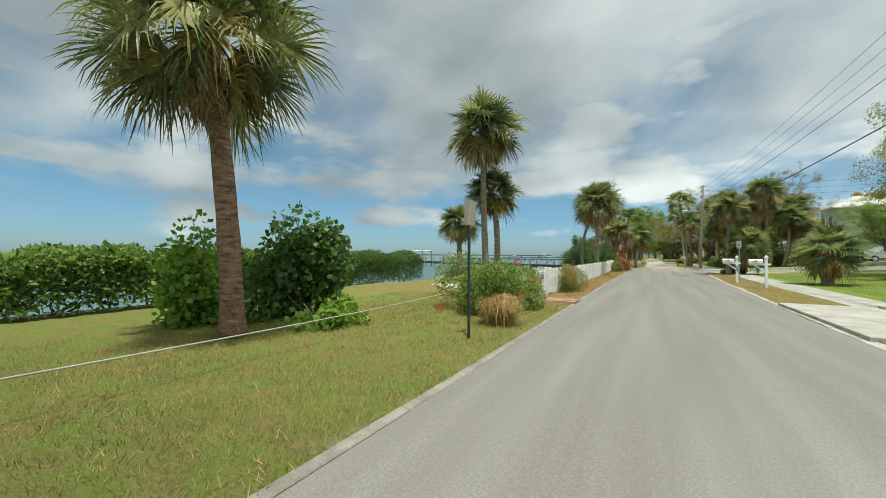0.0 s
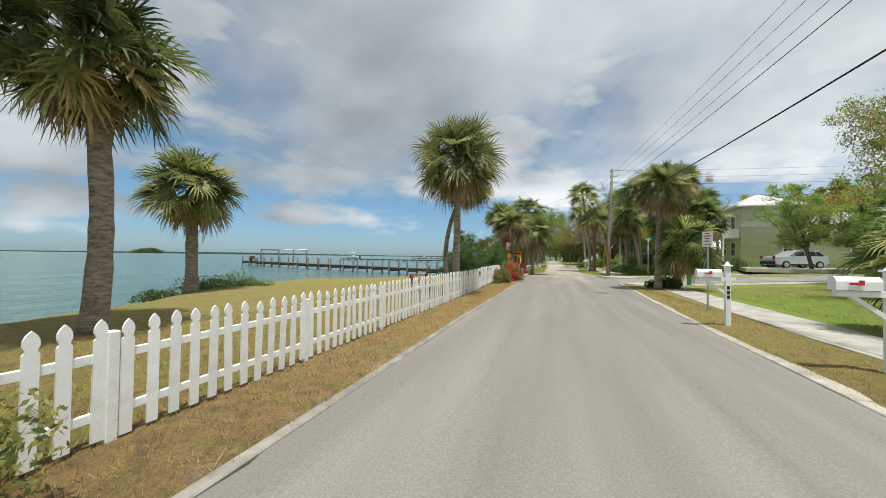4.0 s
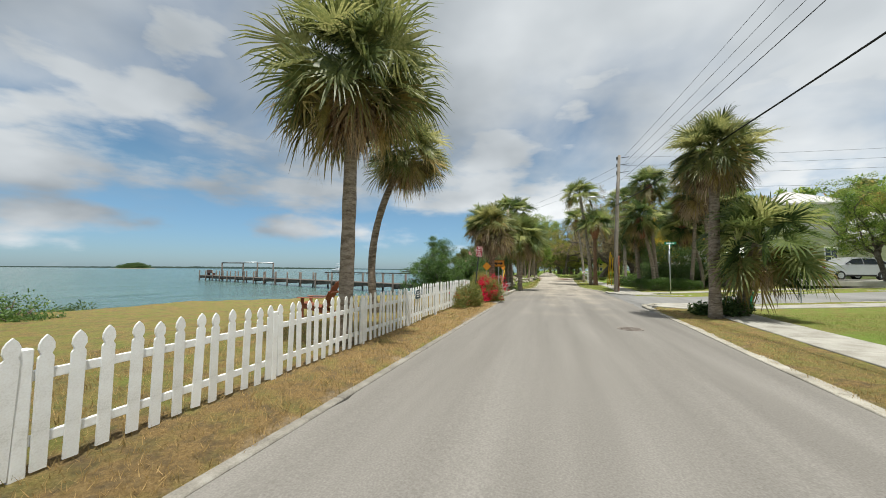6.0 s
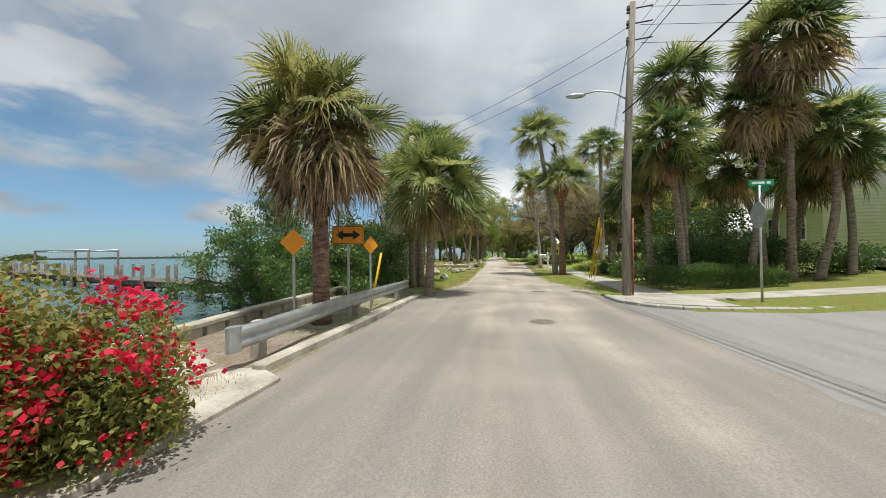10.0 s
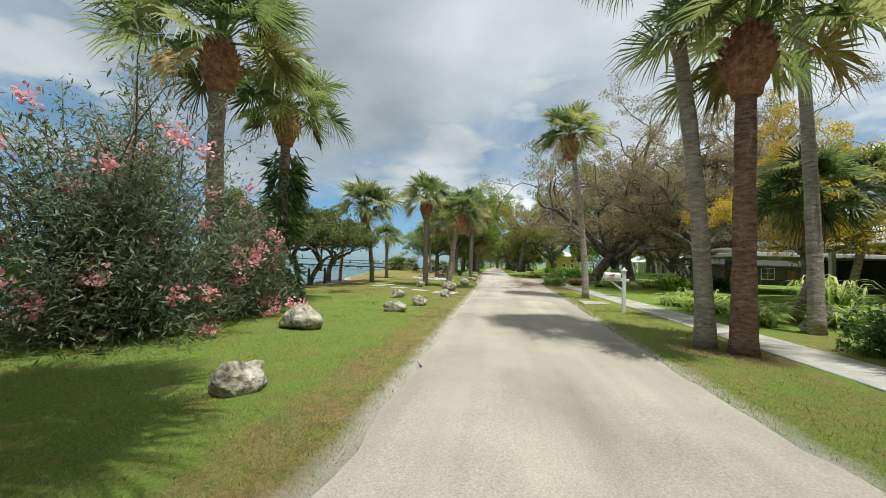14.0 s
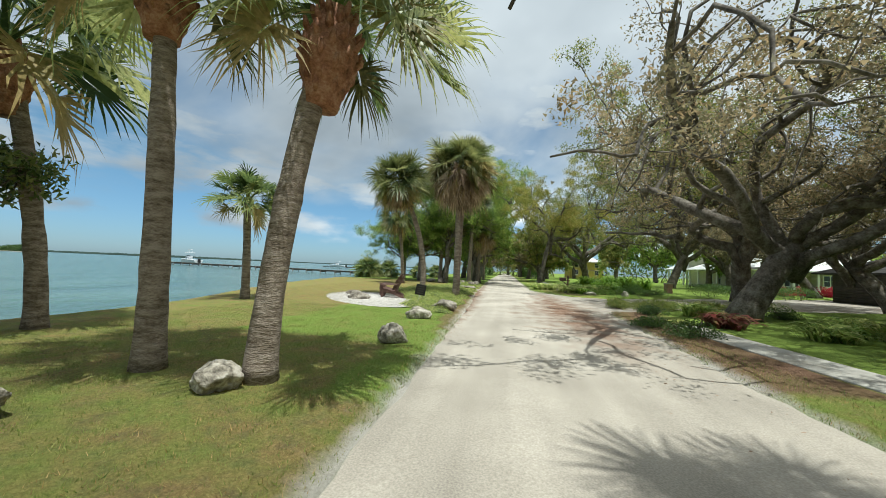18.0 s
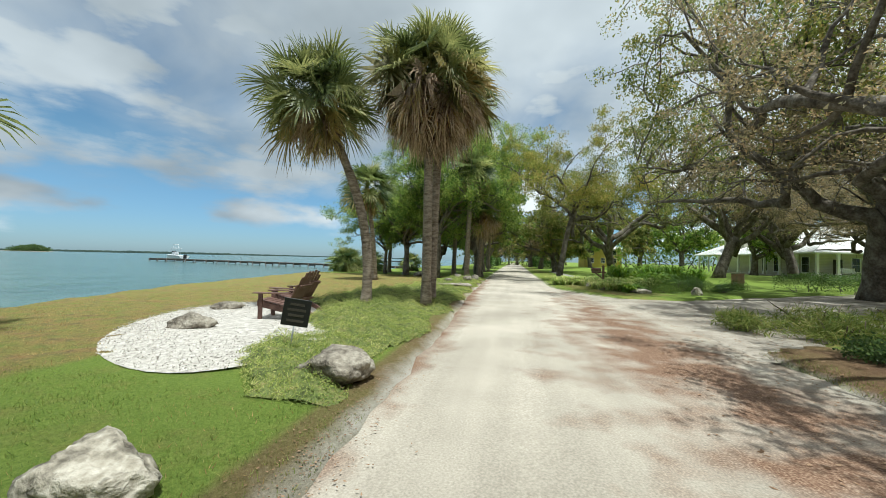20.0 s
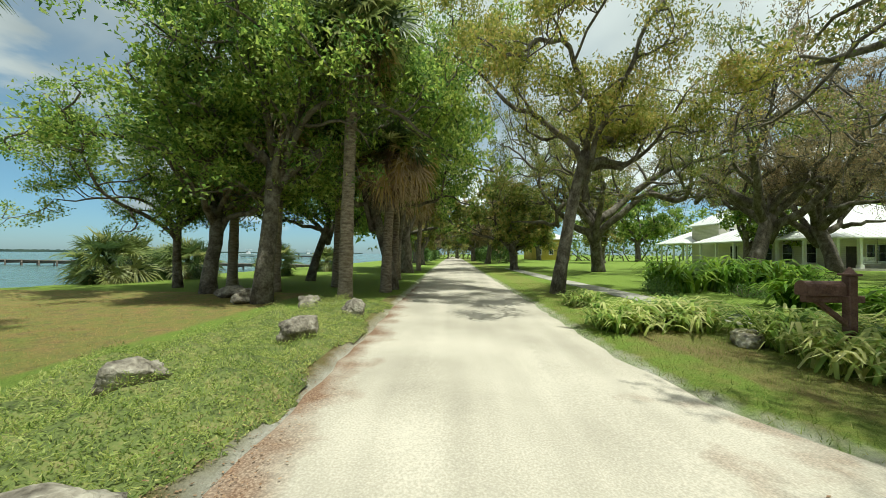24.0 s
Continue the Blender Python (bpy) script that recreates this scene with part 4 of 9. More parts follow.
def palm(x, y, top, r, crown_r, kind, label, bend=0.0, bright=False, boots=False, group="cabbage palms along the lane", fat=1.0):
    """A cabbage palm. top: where its crown sits; bend: how far the middle of the trunk bows out."""
    z0 = g(x, y) - 0.05
    root = thing("palm_tree", (x, y, z0), label, "palm tree", group)
    t = np.linspace(0, 1, 22)
    tx, ty, tz = top[0] - x, top[1] - y, top[2] - z0
    lean = t ** 1.6
    side = np.array([-ty, tx]) / (math.hypot(tx, ty) + 1e-6)
    along = np.array([tx, ty]) / (math.hypot(tx, ty) + 1e-6)
    bow = bend * np.sin(np.pi * t)
    pts = np.stack([tx * lean + along[0] * bow, ty * lean + along[1] * bow, tz * t], -1)
    rad = r * (1.0 - 0.22 * t + 0.28 * np.exp(-t * 14) + palm_rng.normal(0, 0.035, len(t)) * 1.0) * fat
    rad = rad + r * 0.12 * np.exp(-((1 - t) / 0.12) ** 2)
    me = tubes("trunk", [(pts, rad, 14)])
    part("trunk", me, M["trunk_red" if "red" in label else "trunk_pale" if "slender" in label or "tall leaning" in label else "trunk"], root, smooth=True)
    palm_count[0] += 1
    for nm, cme in CROWNS[(kind, palm_count[0] % 3, int(-7 < x < 6 and y < 90))]:
        mat = LM["palm_bright" if bright and nm == "crown" else FROND_MAT[nm]]
        me2 = cme
        key = (cme.name, mat.name)
        if key not in palm_cache:
            me2 = cme.copy()
            me2.materials.append(mat)
            palm_cache[key] = me2
        ob = part(nm, palm_cache[key], None, root)
        ob.matrix_basis = pose(tx, ty, tz, palm_rng.uniform(-5, 5), palm_rng.uniform(-5, 5), palm_rng.uniform(0, 360)) @ Matrix.Scale(crown_r, 4)
    if boots:
        ob = part("leaf_stub_collar", boots_mesh(palm_rng, r), M["boots"], root, "reddish stubs of cut fronds")
        lean_m = Matrix.Identity(4)
        lean_m[0][2], lean_m[1][2] = 1.5 * tx / tz, 1.5 * ty / tz
        ob.matrix_basis = Matrix.Translation((tx, ty, tz - 0.1)) @ lean_m @ Matrix.Diagonal((1.2, 1.2, 0.95, 1))
    return root


palm_cache = {}


def limb_walk(rng, start, way, length, steps, wander, rise):
    """A crooked limb: it swings one way for a while and then another."""
    pts, d, swing = [np.array(start, float)], np.array(way, float), np.zeros(3)
    for _ in range(steps):
        swing = 0.45 * swing + rng.normal(0, wander, 3)
        d = d + swing + np.array([0, 0, rise + (0.3 if pts[-1][2] < 2.2 and d[2] < 0.1 and length > 2 else 0)])
        d /= np.linalg.norm(d)
        pts.append(pts[-1] + d * length / steps)
    return np.array(pts)


def oak_meshes(seed, trunk_h=1.8, trunk_r=0.42, limbs=6, reach=6.5, rise=0.05, flat=0.45, twigs=7, leaves=52, leaf=(0.09, 0.17), moss=0, branches=6, wander=0.24, bare=True, puff=0.3, clear=2.0, plain=False, pad=0.6):
    """Trunk and crooked limbs that fork, twigs and a crown of separate leaves gathered in pads at the twigs' ends; perhaps hanging moss."""
    rng = np.random.default_rng(seed)
    lines, tips = [], []
    tr = limb_walk(rng, (0, 0, -0.15), (rng.normal(0, 0.12), rng.normal(0, 0.12), 1), trunk_h + 0.15, 5, 0.06, 0.02)
    flare = trunk_r * (1 + 0.55 * np.exp(-np.linspace(0, 1, len(tr)) * 5))
    lines.append((tr, flare, 12))
    for i in range(limbs):
        a = i * 2 * np.pi / limbs + rng.uniform(-0.5, 0.5)
        up = rng.uniform(flat * 0.5, flat * 2.0)
        L = reach * rng.uniform(0.7, 1.1)
        s = tr[-1] - np.array([0, 0, rng.uniform(0, 0.35) * trunk_h])
        p = limb_walk(rng, s, (math.cos(a), math.sin(a), up), L, 14, wander * 0.62, rise * 0.7)
        p[1:, 2] = np.maximum(p[1:, 2], tr[-1][2] * 0.86 + 0.1 * np.arange(1, len(p)) ** 0.7 + rng.normal(0, 0.06, len(p) - 1))
        r0 = trunk_r * rng.uniform(0.5, 0.72)
        rad = np.linspace(r0, r0 * 0.2, len(p)) * (1 + rng.normal(0, 0.06, len(p)))
        lines.append((p, rad, 8))
        for j in range(branches + 1):
            k = min(len(p) - 1, 3 + int((len(p) - 4) * (j + rng.uniform(0, 0.9)) / branches))
            out = p[k] - p[k - 1]
            out /= np.linalg.norm(out)
            w = out * 0.6 + rng.normal(0, 0.65, 3) + np.array([0, 0, 0.32])
            w /= np.linalg.norm(w)
            q = limb_walk(rng, p[k], w, L * rng.uniform(0.26, 0.5), 8, wander * 1.0, rise * 1.0)
            q[:, 2] = np.maximum(q[:, 2], clear + 0.15 * rng.uniform(0, 1, len(q)))
            lines.append((q, np.linspace(rad[k] * 0.6, 0.02, len(q)), 6))
            for m in range(twigs):
                kk = 2 + int((len(q) - 2) * rng.uniform(0.05, 0.999))
                kk = min(kk, len(q) - 1)
                w2 = rng.normal(0, 0.9, 3) + (q[kk] - q[kk - 1]) * 2 + np.array([0, 0, 0.5])
                w2 /= np.linalg.norm(w2)
                u = limb_walk(rng, q[kk], w2, L * rng.uniform(0.08, 0.19), 4, 0.4, 0.02)
                if bare and m % 2 == 0:
                    lines.append((u, np.linspace(0.02, 0.007, len(u)), 3))
                tips.append(u)
    pts = []
    for u in tips:
        n = max(4, int(leaves * rng.uniform(0.35, 1.6)))
        e = puff * rng.uniform(0.7, 1.35)
        c = u[-1] + (u[2] - u[-1]) * rng.uniform(0, 0.9, n)[:, None] ** 2
        way = rng.normal(0, 1, (n, 3))
        way *= (rng.uniform(0, 1, n) ** 0.45 / np.linalg.norm(way, axis=1))[:, None]
        pts.append(c + way * [1.7 * e, 1.7 * e, 1.7 * e * pad])
    pts = np.concatenate(pts)
    keep = pts[:, 2] > clear + rng.uniform(-0.5, 0.5, len(pts))
    v, f = leaf_quads(pts[keep], rng, *leaf, aspect=0.8 if plain else 0.62, upward=0.7, plain=plain)
    out = [("trunk", tubes("trunk", lines), "bark"), ("crown", mesh_from("crown", v, f), "leaf")]
    if moss:
        mp = []
        for ln, rad, _ in lines[1:]:
            for _ in range(moss):
                k = rng.integers(2, len(ln))
                mp.append(ln[k])
        mp = np.array(mp)
        mp = mp[rng.permutation(len(mp))[:260]]
        n = 26
        strands = np.repeat(mp, n, 0) + rng.normal(0, 1, (len(mp) * n, 3)) * [0.13, 0.13, 0.05] - np.stack([np.zeros(len(mp) * n)] * 2 + [rng.uniform(0, 0.9, len(mp) * n)], -1)
        v, f = leaf_quads(strands, rng, 0.12, 0.32, aspect=0.16, along=np.array([[0, 0, -2.2]]))
        out.append(("moss", mesh_from("moss", v, f), "moss"))
    return out


OAKS = {
    "spread": oak_meshes(101, 2.2, 0.33, 8, 9.4, 0.05, 0.72, 8, 150, (0.06, 0.105), branches=9, puff=0.25, wander=0.34, clear=2.5, plain=True),
    "airy": oak_meshes(108, 2.6, 0.32, 8, 9.8, 0.04, 0.78, 8, 130, (0.06, 0.105), branches=9, puff=0.23, wander=0.38, clear=3.2, plain=True),
    "low": oak_meshes(103, 2.2, 0.32, 7, 7.8, 0.045, 0.75, 7, 70, (0.10, 0.17), moss=1, branches=7, puff=0.25, wander=0.38, clear=3.2, plain=True),
    "tall": oak_meshes(104, 3.4, 0.18, 8, 6.4, 0.07, 1.15, 8, 88, (0.085, 0.15), branches=7, wander=0.27, puff=0.27, clear=2.8, pad=0.7, plain=True),
    "tall_b": oak_meshes(105, 2.8, 0.17, 8, 6.2, 0.07, 1.15, 8, 88, (0.085, 0.15), branches=7, wander=0.27, puff=0.27, clear=2.6, pad=0.7, plain=True),
    "lean": oak_meshes(124, 4.3, 0.2, 5, 7.6, 0.05, 1.45, 8, 165, (0.075, 0.13), branches=8, wander=0.4, puff=0.29, clear=4.6, plain=True),
    "dense": oak_meshes(131, 2.2, 0.36, 8, 7.4, 0.05, 0.9, 8, 170, (0.075, 0.13), branches=8, wander=0.32, puff=0.34, clear=2.6, pad=0.7, plain=True),
    "far": oak_meshes(106, 2.2, 0.34, 6, 7.5, 0.06, 0.9, 5, 46, (0.28, 0.48), branches=6, bare=False, puff=0.38, plain=True),
    "far_b": oak_meshes(107, 2.6, 0.32, 6, 7.0, 0.07, 1.0, 5, 46, (0.28, 0.48), branches=6, bare=False, puff=0.38, plain=True),
}
oak_cache = {}
OAK_TOP = {k: max(v.co.z for v in ms[1][1].vertices) for k, ms in OAKS.items()}


def oak(x, y, kind, leaf_mat, label, scale=1.0, turn=0.0, group="", category="tree", squash=1.0, tall=0.0):
    if tall:
        squash = tall / scale / OAK_TOP[kind]
    root = thing("oak_tree", (x, y, g(x, y)), label, category, group)
    for nm, me, mk in OAKS[kind]:
        mat = LM[leaf_mat] if mk == "leaf" else LM["moss"] if mk == "moss" else M["bark"]
        key = (me.name, mat.name)
        if key not in oak_cache:
            c = me.copy()
            c.materials.append(mat)
            if mk == "bark" and nm == "trunk":
                c.polygons.foreach_set("use_smooth", [True] * len(c.polygons))
            oak_cache[key] = c
        ob = part(nm, oak_cache[key], None, root)
        ob.matrix_basis = pose(0, 0, 0, 0, 0, turn) @ Matrix.Diagonal((scale, scale, scale * squash, 1))
    return root


def blob_points(rng, n, radii, lumps=10, shell=0.75, floor=0.06):
    """Points gathered in lumps within a half-ellipsoid: an uneven, gappy outline."""
    rad = np.array(radii, float)
    c = rng.normal(size=(lumps, 3))
    c /= np.linalg.norm(c, axis=1)[:, None]
    c *= rng.uniform(0.25, 0.72, (lumps, 1))
    c[:, 2] = np.abs(c[:, 2]) * 0.9 + 0.1
    k = rng.integers(0, lumps, n)
    d = rng.normal(size=(n, 3))
    d /= np.linalg.norm(d, axis=1)[:, None]
    s = rng.uniform(shell ** 3, 1, n) ** (1 / 3)
    p = c[k] + d * (s * rng.uniform(0.30, 0.44, lumps)[k])[:, None]
    p[:, 2] = np.abs(p[:, 2])
    p = p * rad
    p[:, 2] = np.maximum(p[:, 2], floor)
    return p


def shrub(name, x, y, radii, n, mat, leaf, label, category="bush", seed=0, flowers=None, stems=9, lumps=12, z=None, turn=0.0, aspect=0.5, shell=0.55, group="", reach=0.8):
    """A bush of separate leaves on a fan of stems; flowers: (material, count, size, part's name)."""
    rng = np.random.default_rng(500 + seed)
    root = thing(name, (x, y, g(x, y) if z is None else z), label, category, group, turn)
    lines = []
    for i in range(stems):
        e = blob_points(rng, 1, np.array(radii) * reach, 4)[0]
        s = limb_walk(rng, (e[0] * 0.18, e[1] * 0.18, -0.05), (e[0], e[1], e[2] * 1.6 + 0.2), np.linalg.norm(e), 5, 0.12, 0.02)
        if reach > 1:
            s[:, 2] = np.minimum(s[:, 2], radii[2] * rng.uniform(0.72, 0.86) + 0.1 * np.arange(len(s)) / len(s))
        lines.append((s, np.linspace(0.03, 0.006, len(s)) * (1 + max(radii) * 0.25 if reach < 1 else 0.9), 5))
    p = blob_points(rng, n, radii, lumps, shell)
    if reach > 1:
        # Tall open bushes carry most of their leaves along the upper half of the stems.
        m = int(n * 0.6)
        k, t = rng.integers(0, stems, m), rng.uniform(0.4, 1.0, m) * 5
        arr = np.array([ln[0] for ln in lines])
        i = np.minimum(t.astype(int), 4)
        on = arr[k, i] + (arr[k, i + 1] - arr[k, i]) * (t - i)[:, None] + rng.normal(0, 0.13, (m, 3))
        p = np.concatenate([p[: n - m] * [0.92, 0.92, 0.8], on])
    v, f = leaf_quads(p, rng, *leaf, aspect=aspect)
    part("leaves", mesh_from("leaves", v, f), LM[mat], root)
    tagged(part("stem_tangle", tubes("stem_tangle", lines), M["stem"], root), kind="stuff")
    if flowers:
        fm, fn, fs, fname = flowers
        d = blob_points(rng, max(6, fn // 40), np.array(radii) * 0.97, lumps, 0.9)
        q = np.repeat(d, 40, 0)[:fn] + rng.normal(0, 0.075, (min(fn, len(d) * 40), 3))
        q[:, 2] = np.maximum(q[:, 2], 0.1)
        v, f = leaf_quads(q, rng, *fs, aspect=0.8)
        part(fname, mesh_from(fname, v, f), LM[fm], root)
    return root


def strap_clump(name, x, y, r, h, n, mat, label, category, seed=0, width=0.035, group=""):
    """Arching strap leaves from one base."""
    rng = np.random.default_rng(900 + seed)
    a, L = rng.uniform(0, 2 * np.pi, n), rng.uniform(0.7, 1.15, n)
    s = np.linspace(0, 1, 5)
    out = (r * L)[:, None] * s[None] ** 1.3
    up = (h * L)[:, None] * (2.5 * s - 1.9 * s**2)[None] * rng.uniform(0.6, 1.25, n)[:, None]
    b = rng.normal(0, r * 0.3, (n, 2))
    cx, sx = np.cos(a)[:, None], np.sin(a)[:, None]
    c = np.stack([b[:, :1] + out * cx, b[:, 1:] + out * sx, up], -1)
    w = width * np.array([0.7, 1, 0.9, 0.6, 0.05])[None, :, None]
    sd = np.stack([-sx + 0 * out, cx + 0 * out, 0.2 + 0 * out], -1)
    v = np.stack([c - sd * w, c + sd * w], 2).reshape(-1, 3)
    i = np.arange(n)[:, None] * 10 + np.arange(4)[None] * 2
    f = np.stack([i, i + 1, i + 3, i + 2], -1).reshape(-1, 4)
    ob = part(name, mesh_from(name, v, f), LM[mat])
    ob.matrix_basis = pose(x, y, g(x, y))
    return tagged(ob, label, category, group)


def rock(x, y, size, seed, label, sink=0.12, turn=0.0, mat="rock", group="boulders on the verge"):
    rng = np.random.default_rng(1300 + seed)
    bm = bmesh.new()
    bmesh.ops.create_icosphere(bm, subdivisions=4, radius=1)
    off = Vector(rng.uniform(0, 50, 3).tolist())
    planes = [(Vector(rng.normal(size=3).tolist()).normalized(), rng.uniform(0.55, 0.9)) for _ in range(9)]
    for v in bm.verts:
        p = v.co.normalized()
        s = 1.0
        for nrm, d in planes:
            k = p.dot(nrm)
            if k > 0.05:
                s = min(s, d / k)
        s *= 1 + 0.16 * noise.noise(p * 2.2 + off) + 0.10 * noise.noise(p * 6 + off) - 0.06 * abs(noise.noise(p * 13 + off))
        v.co = p * s
    bmesh.ops.scale(bm, vec=(size[0] / 2, size[1] / 2, size[2] * 0.62), verts=bm.verts)
    ob = part("boulder", bm, M[mat], smooth=True)
    ob.matrix_basis = pose(x, y, g(x, y) + size[2] * 0.42 - sink, 0, 0, turn)
    return tagged(ob, label, "boulder", group)


# Palms of the first stretch.
TALL = "cabbage palm with a dense round crown and dead fronds"
palm(-6.7, -1.4, (-6.9, -1.8, 5.4), 0.2, 1.9, "plain", "cabbage palm with a reddish-brown trunk on the lawn", fat=0.95)
palm(-8.35, 13.5, (-8.5, 13.4, 8.6), 0.19, 2.3, "round", TALL, 0.1)
palm(-8.4, 15.0, (-8.6, 14.9, 5.3), 0.2, 1.7, "round", TALL, -0.15)
palm(-14.2, 21.3, (-14.2, 21.2, 4.15), 0.24, 1.9, "round", "stocky cabbage palm at the water's edge")
palm(-3.95, 24.4, (-3.95, 24.5, 5.6), 0.152, 1.9, "round", "thick-trunked cabbage palm behind the picket fence", 0.05)
palm(-5.65, 29.0, (-4.75, 29.4, 5.6), 0.135, 1.55, "round", "leaning cabbage palm behind the picket fence", -0.35)
palm(5.0, 31.6, (5.1, 31.5, 5.4), 0.165, 1.5, "round", "cabbage palm on the street corner with drooping old fronds")
palm(6.0, 32.3, (6.2, 31.5, 2.4), 0.2, 1.75, "plain", "low cabbage palm in the shrubs on the street corner", bright=True)
palm(7.3, 20.4, (7.35, 20.3, 1.8), 0.26, 1.5, "plain", "short palm with a rough trunk on the green lawn", bright=True, boots=True)
palm(-3.45, 40.2, (-3.45, 40.15, 4.25), 0.165, 1.8, "skirt", "cabbage palm with reddish trunk and heavy skirt of dead fronds", fat=1.1)
palm(-2.15, 45.7, (-1.95, 45.6, 4.05), 0.16, 2.05, "round", "cabbage palm with a full crown beside the kerb", bright=True)
palm(-3.1, 48.6, (-3.2, 48.4, 4.5), 0.16, 1.6, "round", TALL)
palm(-3.75, 50.6, (-3.3, 51.0, 6.7), 0.24, 1.9, "trim", "thick-trunked cabbage palm on the verge", bright=True)
# Palms across the side street and on the right-hand verge.
for k, (px, py, tx, ty, tz, rr, kd) in enumerate([
        (7.9, 48.9, 6.7, 47.9, 8.0, 1.6, "plain"), (11.0, 49.4, 10.4, 49.4, 5.0, 1.7, "plain"), (11.1, 48.1, 10.3, 47.2, 8.9, 1.85, "skirt"),
        (13.4, 52.8, 13.6, 52.6, 7.4, 1.9, "round"), (14.3, 49.6, 14.5, 49.4, 5.4, 1.7, "plain"), (8.0, 55.5, 7.8, 55.3, 5.0, 1.8, "plain"), (13.0, 51.0, 13.1, 50.8, 5.0, 1.8, "plain"),
        (12.0, 57.0, 12.2, 56.8, 6.9, 1.9, "round"), (8.8, 62.0, 8.9, 61.8, 4.0, 1.6, "plain"), (14.0, 66.5, 14.2, 66.4, 5.2, 1.8, "plain"), (17.0, 63.5, 17.3, 63.3, 5.2, 1.8, "plain"),
        (12.2, 48.4, 12.4, 48.2, 5.9, 1.7, "plain"), (10.0, 48.6, 9.7, 48.0, 7.0, 1.75, "skirt"), (7.6, 48.6, 6.9, 46.7, 5.4, 1.6, "plain"), (6.9, 49.6, 6.3, 49.0, 4.9, 1.5, "plain"), (22.5, 45.5, 22.6, 45.4, 5.6, 1.7, "plain"), (27.0, 49.0, 27.2, 49.0, 5.0, 1.6, "plain")]):
    palm(px, py, (tx + (0.5, -0.6, 0.2)[k % 3], ty, tz), 0.138, rr, kd, "cabbage palm in the thicket beside the side street", (0.25, -0.2, 0.35)[k % 3], bright=True, boots=kd == "plain")
palm(4.1, 57.7, (3.2, 57.9, 9.4), 0.16, 1.9, "trim", "tall leaning cabbage palm on the verge", 0.0, True)
palm(4.5, 57.25, (4.5, 57.15, 6.1), 0.19, 1.95, "trim", "cabbage palm with red-brown leaf stubs under its crown", 0.0, True, True)
palm(7.75, 59.9, (7.9, 60.6, 9.1), 0.155, 1.9, "trim", "tall slender cabbage palm on the lawn", 0.0, True)
palm(4.4, 68.3, (3.6, 68.6, 8.3), 0.155, 1.75, "trim", "slender leaning cabbage palm beside the footpath", 0.0, True, True)
# Palms on the shore lawn.
palm(-6.85, 58.0, (-7.05, 57.8, 6.9), 0.22, 2.2, "trim", "cabbage palm with a curved trunk behind the oleander", 0.15, True, True)
VINE_PALM = palm(-6.95, 60.6, (-6.9, 60.5, 6.5), 0.19, 1.85, "trim", "cabbage palm with climbing vines round its trunk", 0.0, True, True)
palm(-8.4, 73.5, (-8.95, 73.0, 5.2), 0.155, 2.2, "trim", "leaning cabbage palm on the shore lawn", 0.0, True, True)
palm(-4.4, 72.2, (-4.5, 72.05, 5.6), 0.165, 1.75, "trim", "cabbage palm on the shore lawn", 0.0, True, True)
palm(-2.9, 72.3, (-2.3, 72.5, 4.8), 0.175, 1.75, "trim", "cabbage palm with leaf stubs on the shore lawn", 0.0, True, True)
palm(-9.4, 80.0, (-9.5, 79.9, 3.6), 0.15, 1.4, "trim", "small cabbage palm near the water", 0.0, True)
palm(-4.3, 86.5, (-5.4, 85.4, 5.8), 0.15, 1.7, "round", "strongly leaning cabbage palm over the garden chairs", -0.3)
palm(-2.58, 87.0, (-2.62, 87.0, 6.9), 0.145, 2.05, "skirt", "tall cabbage palm of a close pair")
palm(-2.62, 87.85, (-2.42, 87.95, 7.2), 0.145, 2.05, "skirt", "tall cabbage palm of a close pair")
palm(-8.8, 98.2, (-9.3, 97.8, 5.9), 0.165, 1.9, "plain", "cabbage palm standing alone on the shore lawn", bright=True)
for px, py, h, rr, kd in [(-3.6, 103.8, 8.2, 1.9, "round"), (-5.4, 108.5, 6.6, 1.8, "skirt"), (-7.0, 106.3, 6.3, 1.8, "skirt"), (-3.2, 110.0, 6.2, 2.0, "skirt"), (-3.6, 113.5, 5.6, 1.9, "skirt"), (-9.8, 108.2, 5.4, 1.8, "skirt"),
                          (-4.6, 119.0, 6.4, 1.9, "skirt"), (-12.3, 110.5, 5.0, 1.7, "skirt"), (-3.4, 124.0, 6.4, 1.9, "skirt"), (-5.0, 131.0, 6.4, 1.9, "skirt"), (-3.0, 107.0, 5.4, 1.8, "skirt")]:
    palm(px, py, (px + 0.3, py - 0.2, h), 0.2, rr, kd, "cabbage palm in the shady grove by the lane", bright=True, group="palms of the grove")
for px, py, rr in [(-16.5, 109.5, 1.9), (-18.0, 112.5, 1.9), (-15.0, 112.5, 1.7), (-19.5, 116.0, 1.8), (-11.5, 115.5, 1.4), (-10.5, 121.5, 1.4)]:
    palm(px, py, (px, py, g(px, py) + 0.8), 0.2, rr, "plain", "low palmetto near the water", bright=True, group="palmettos")

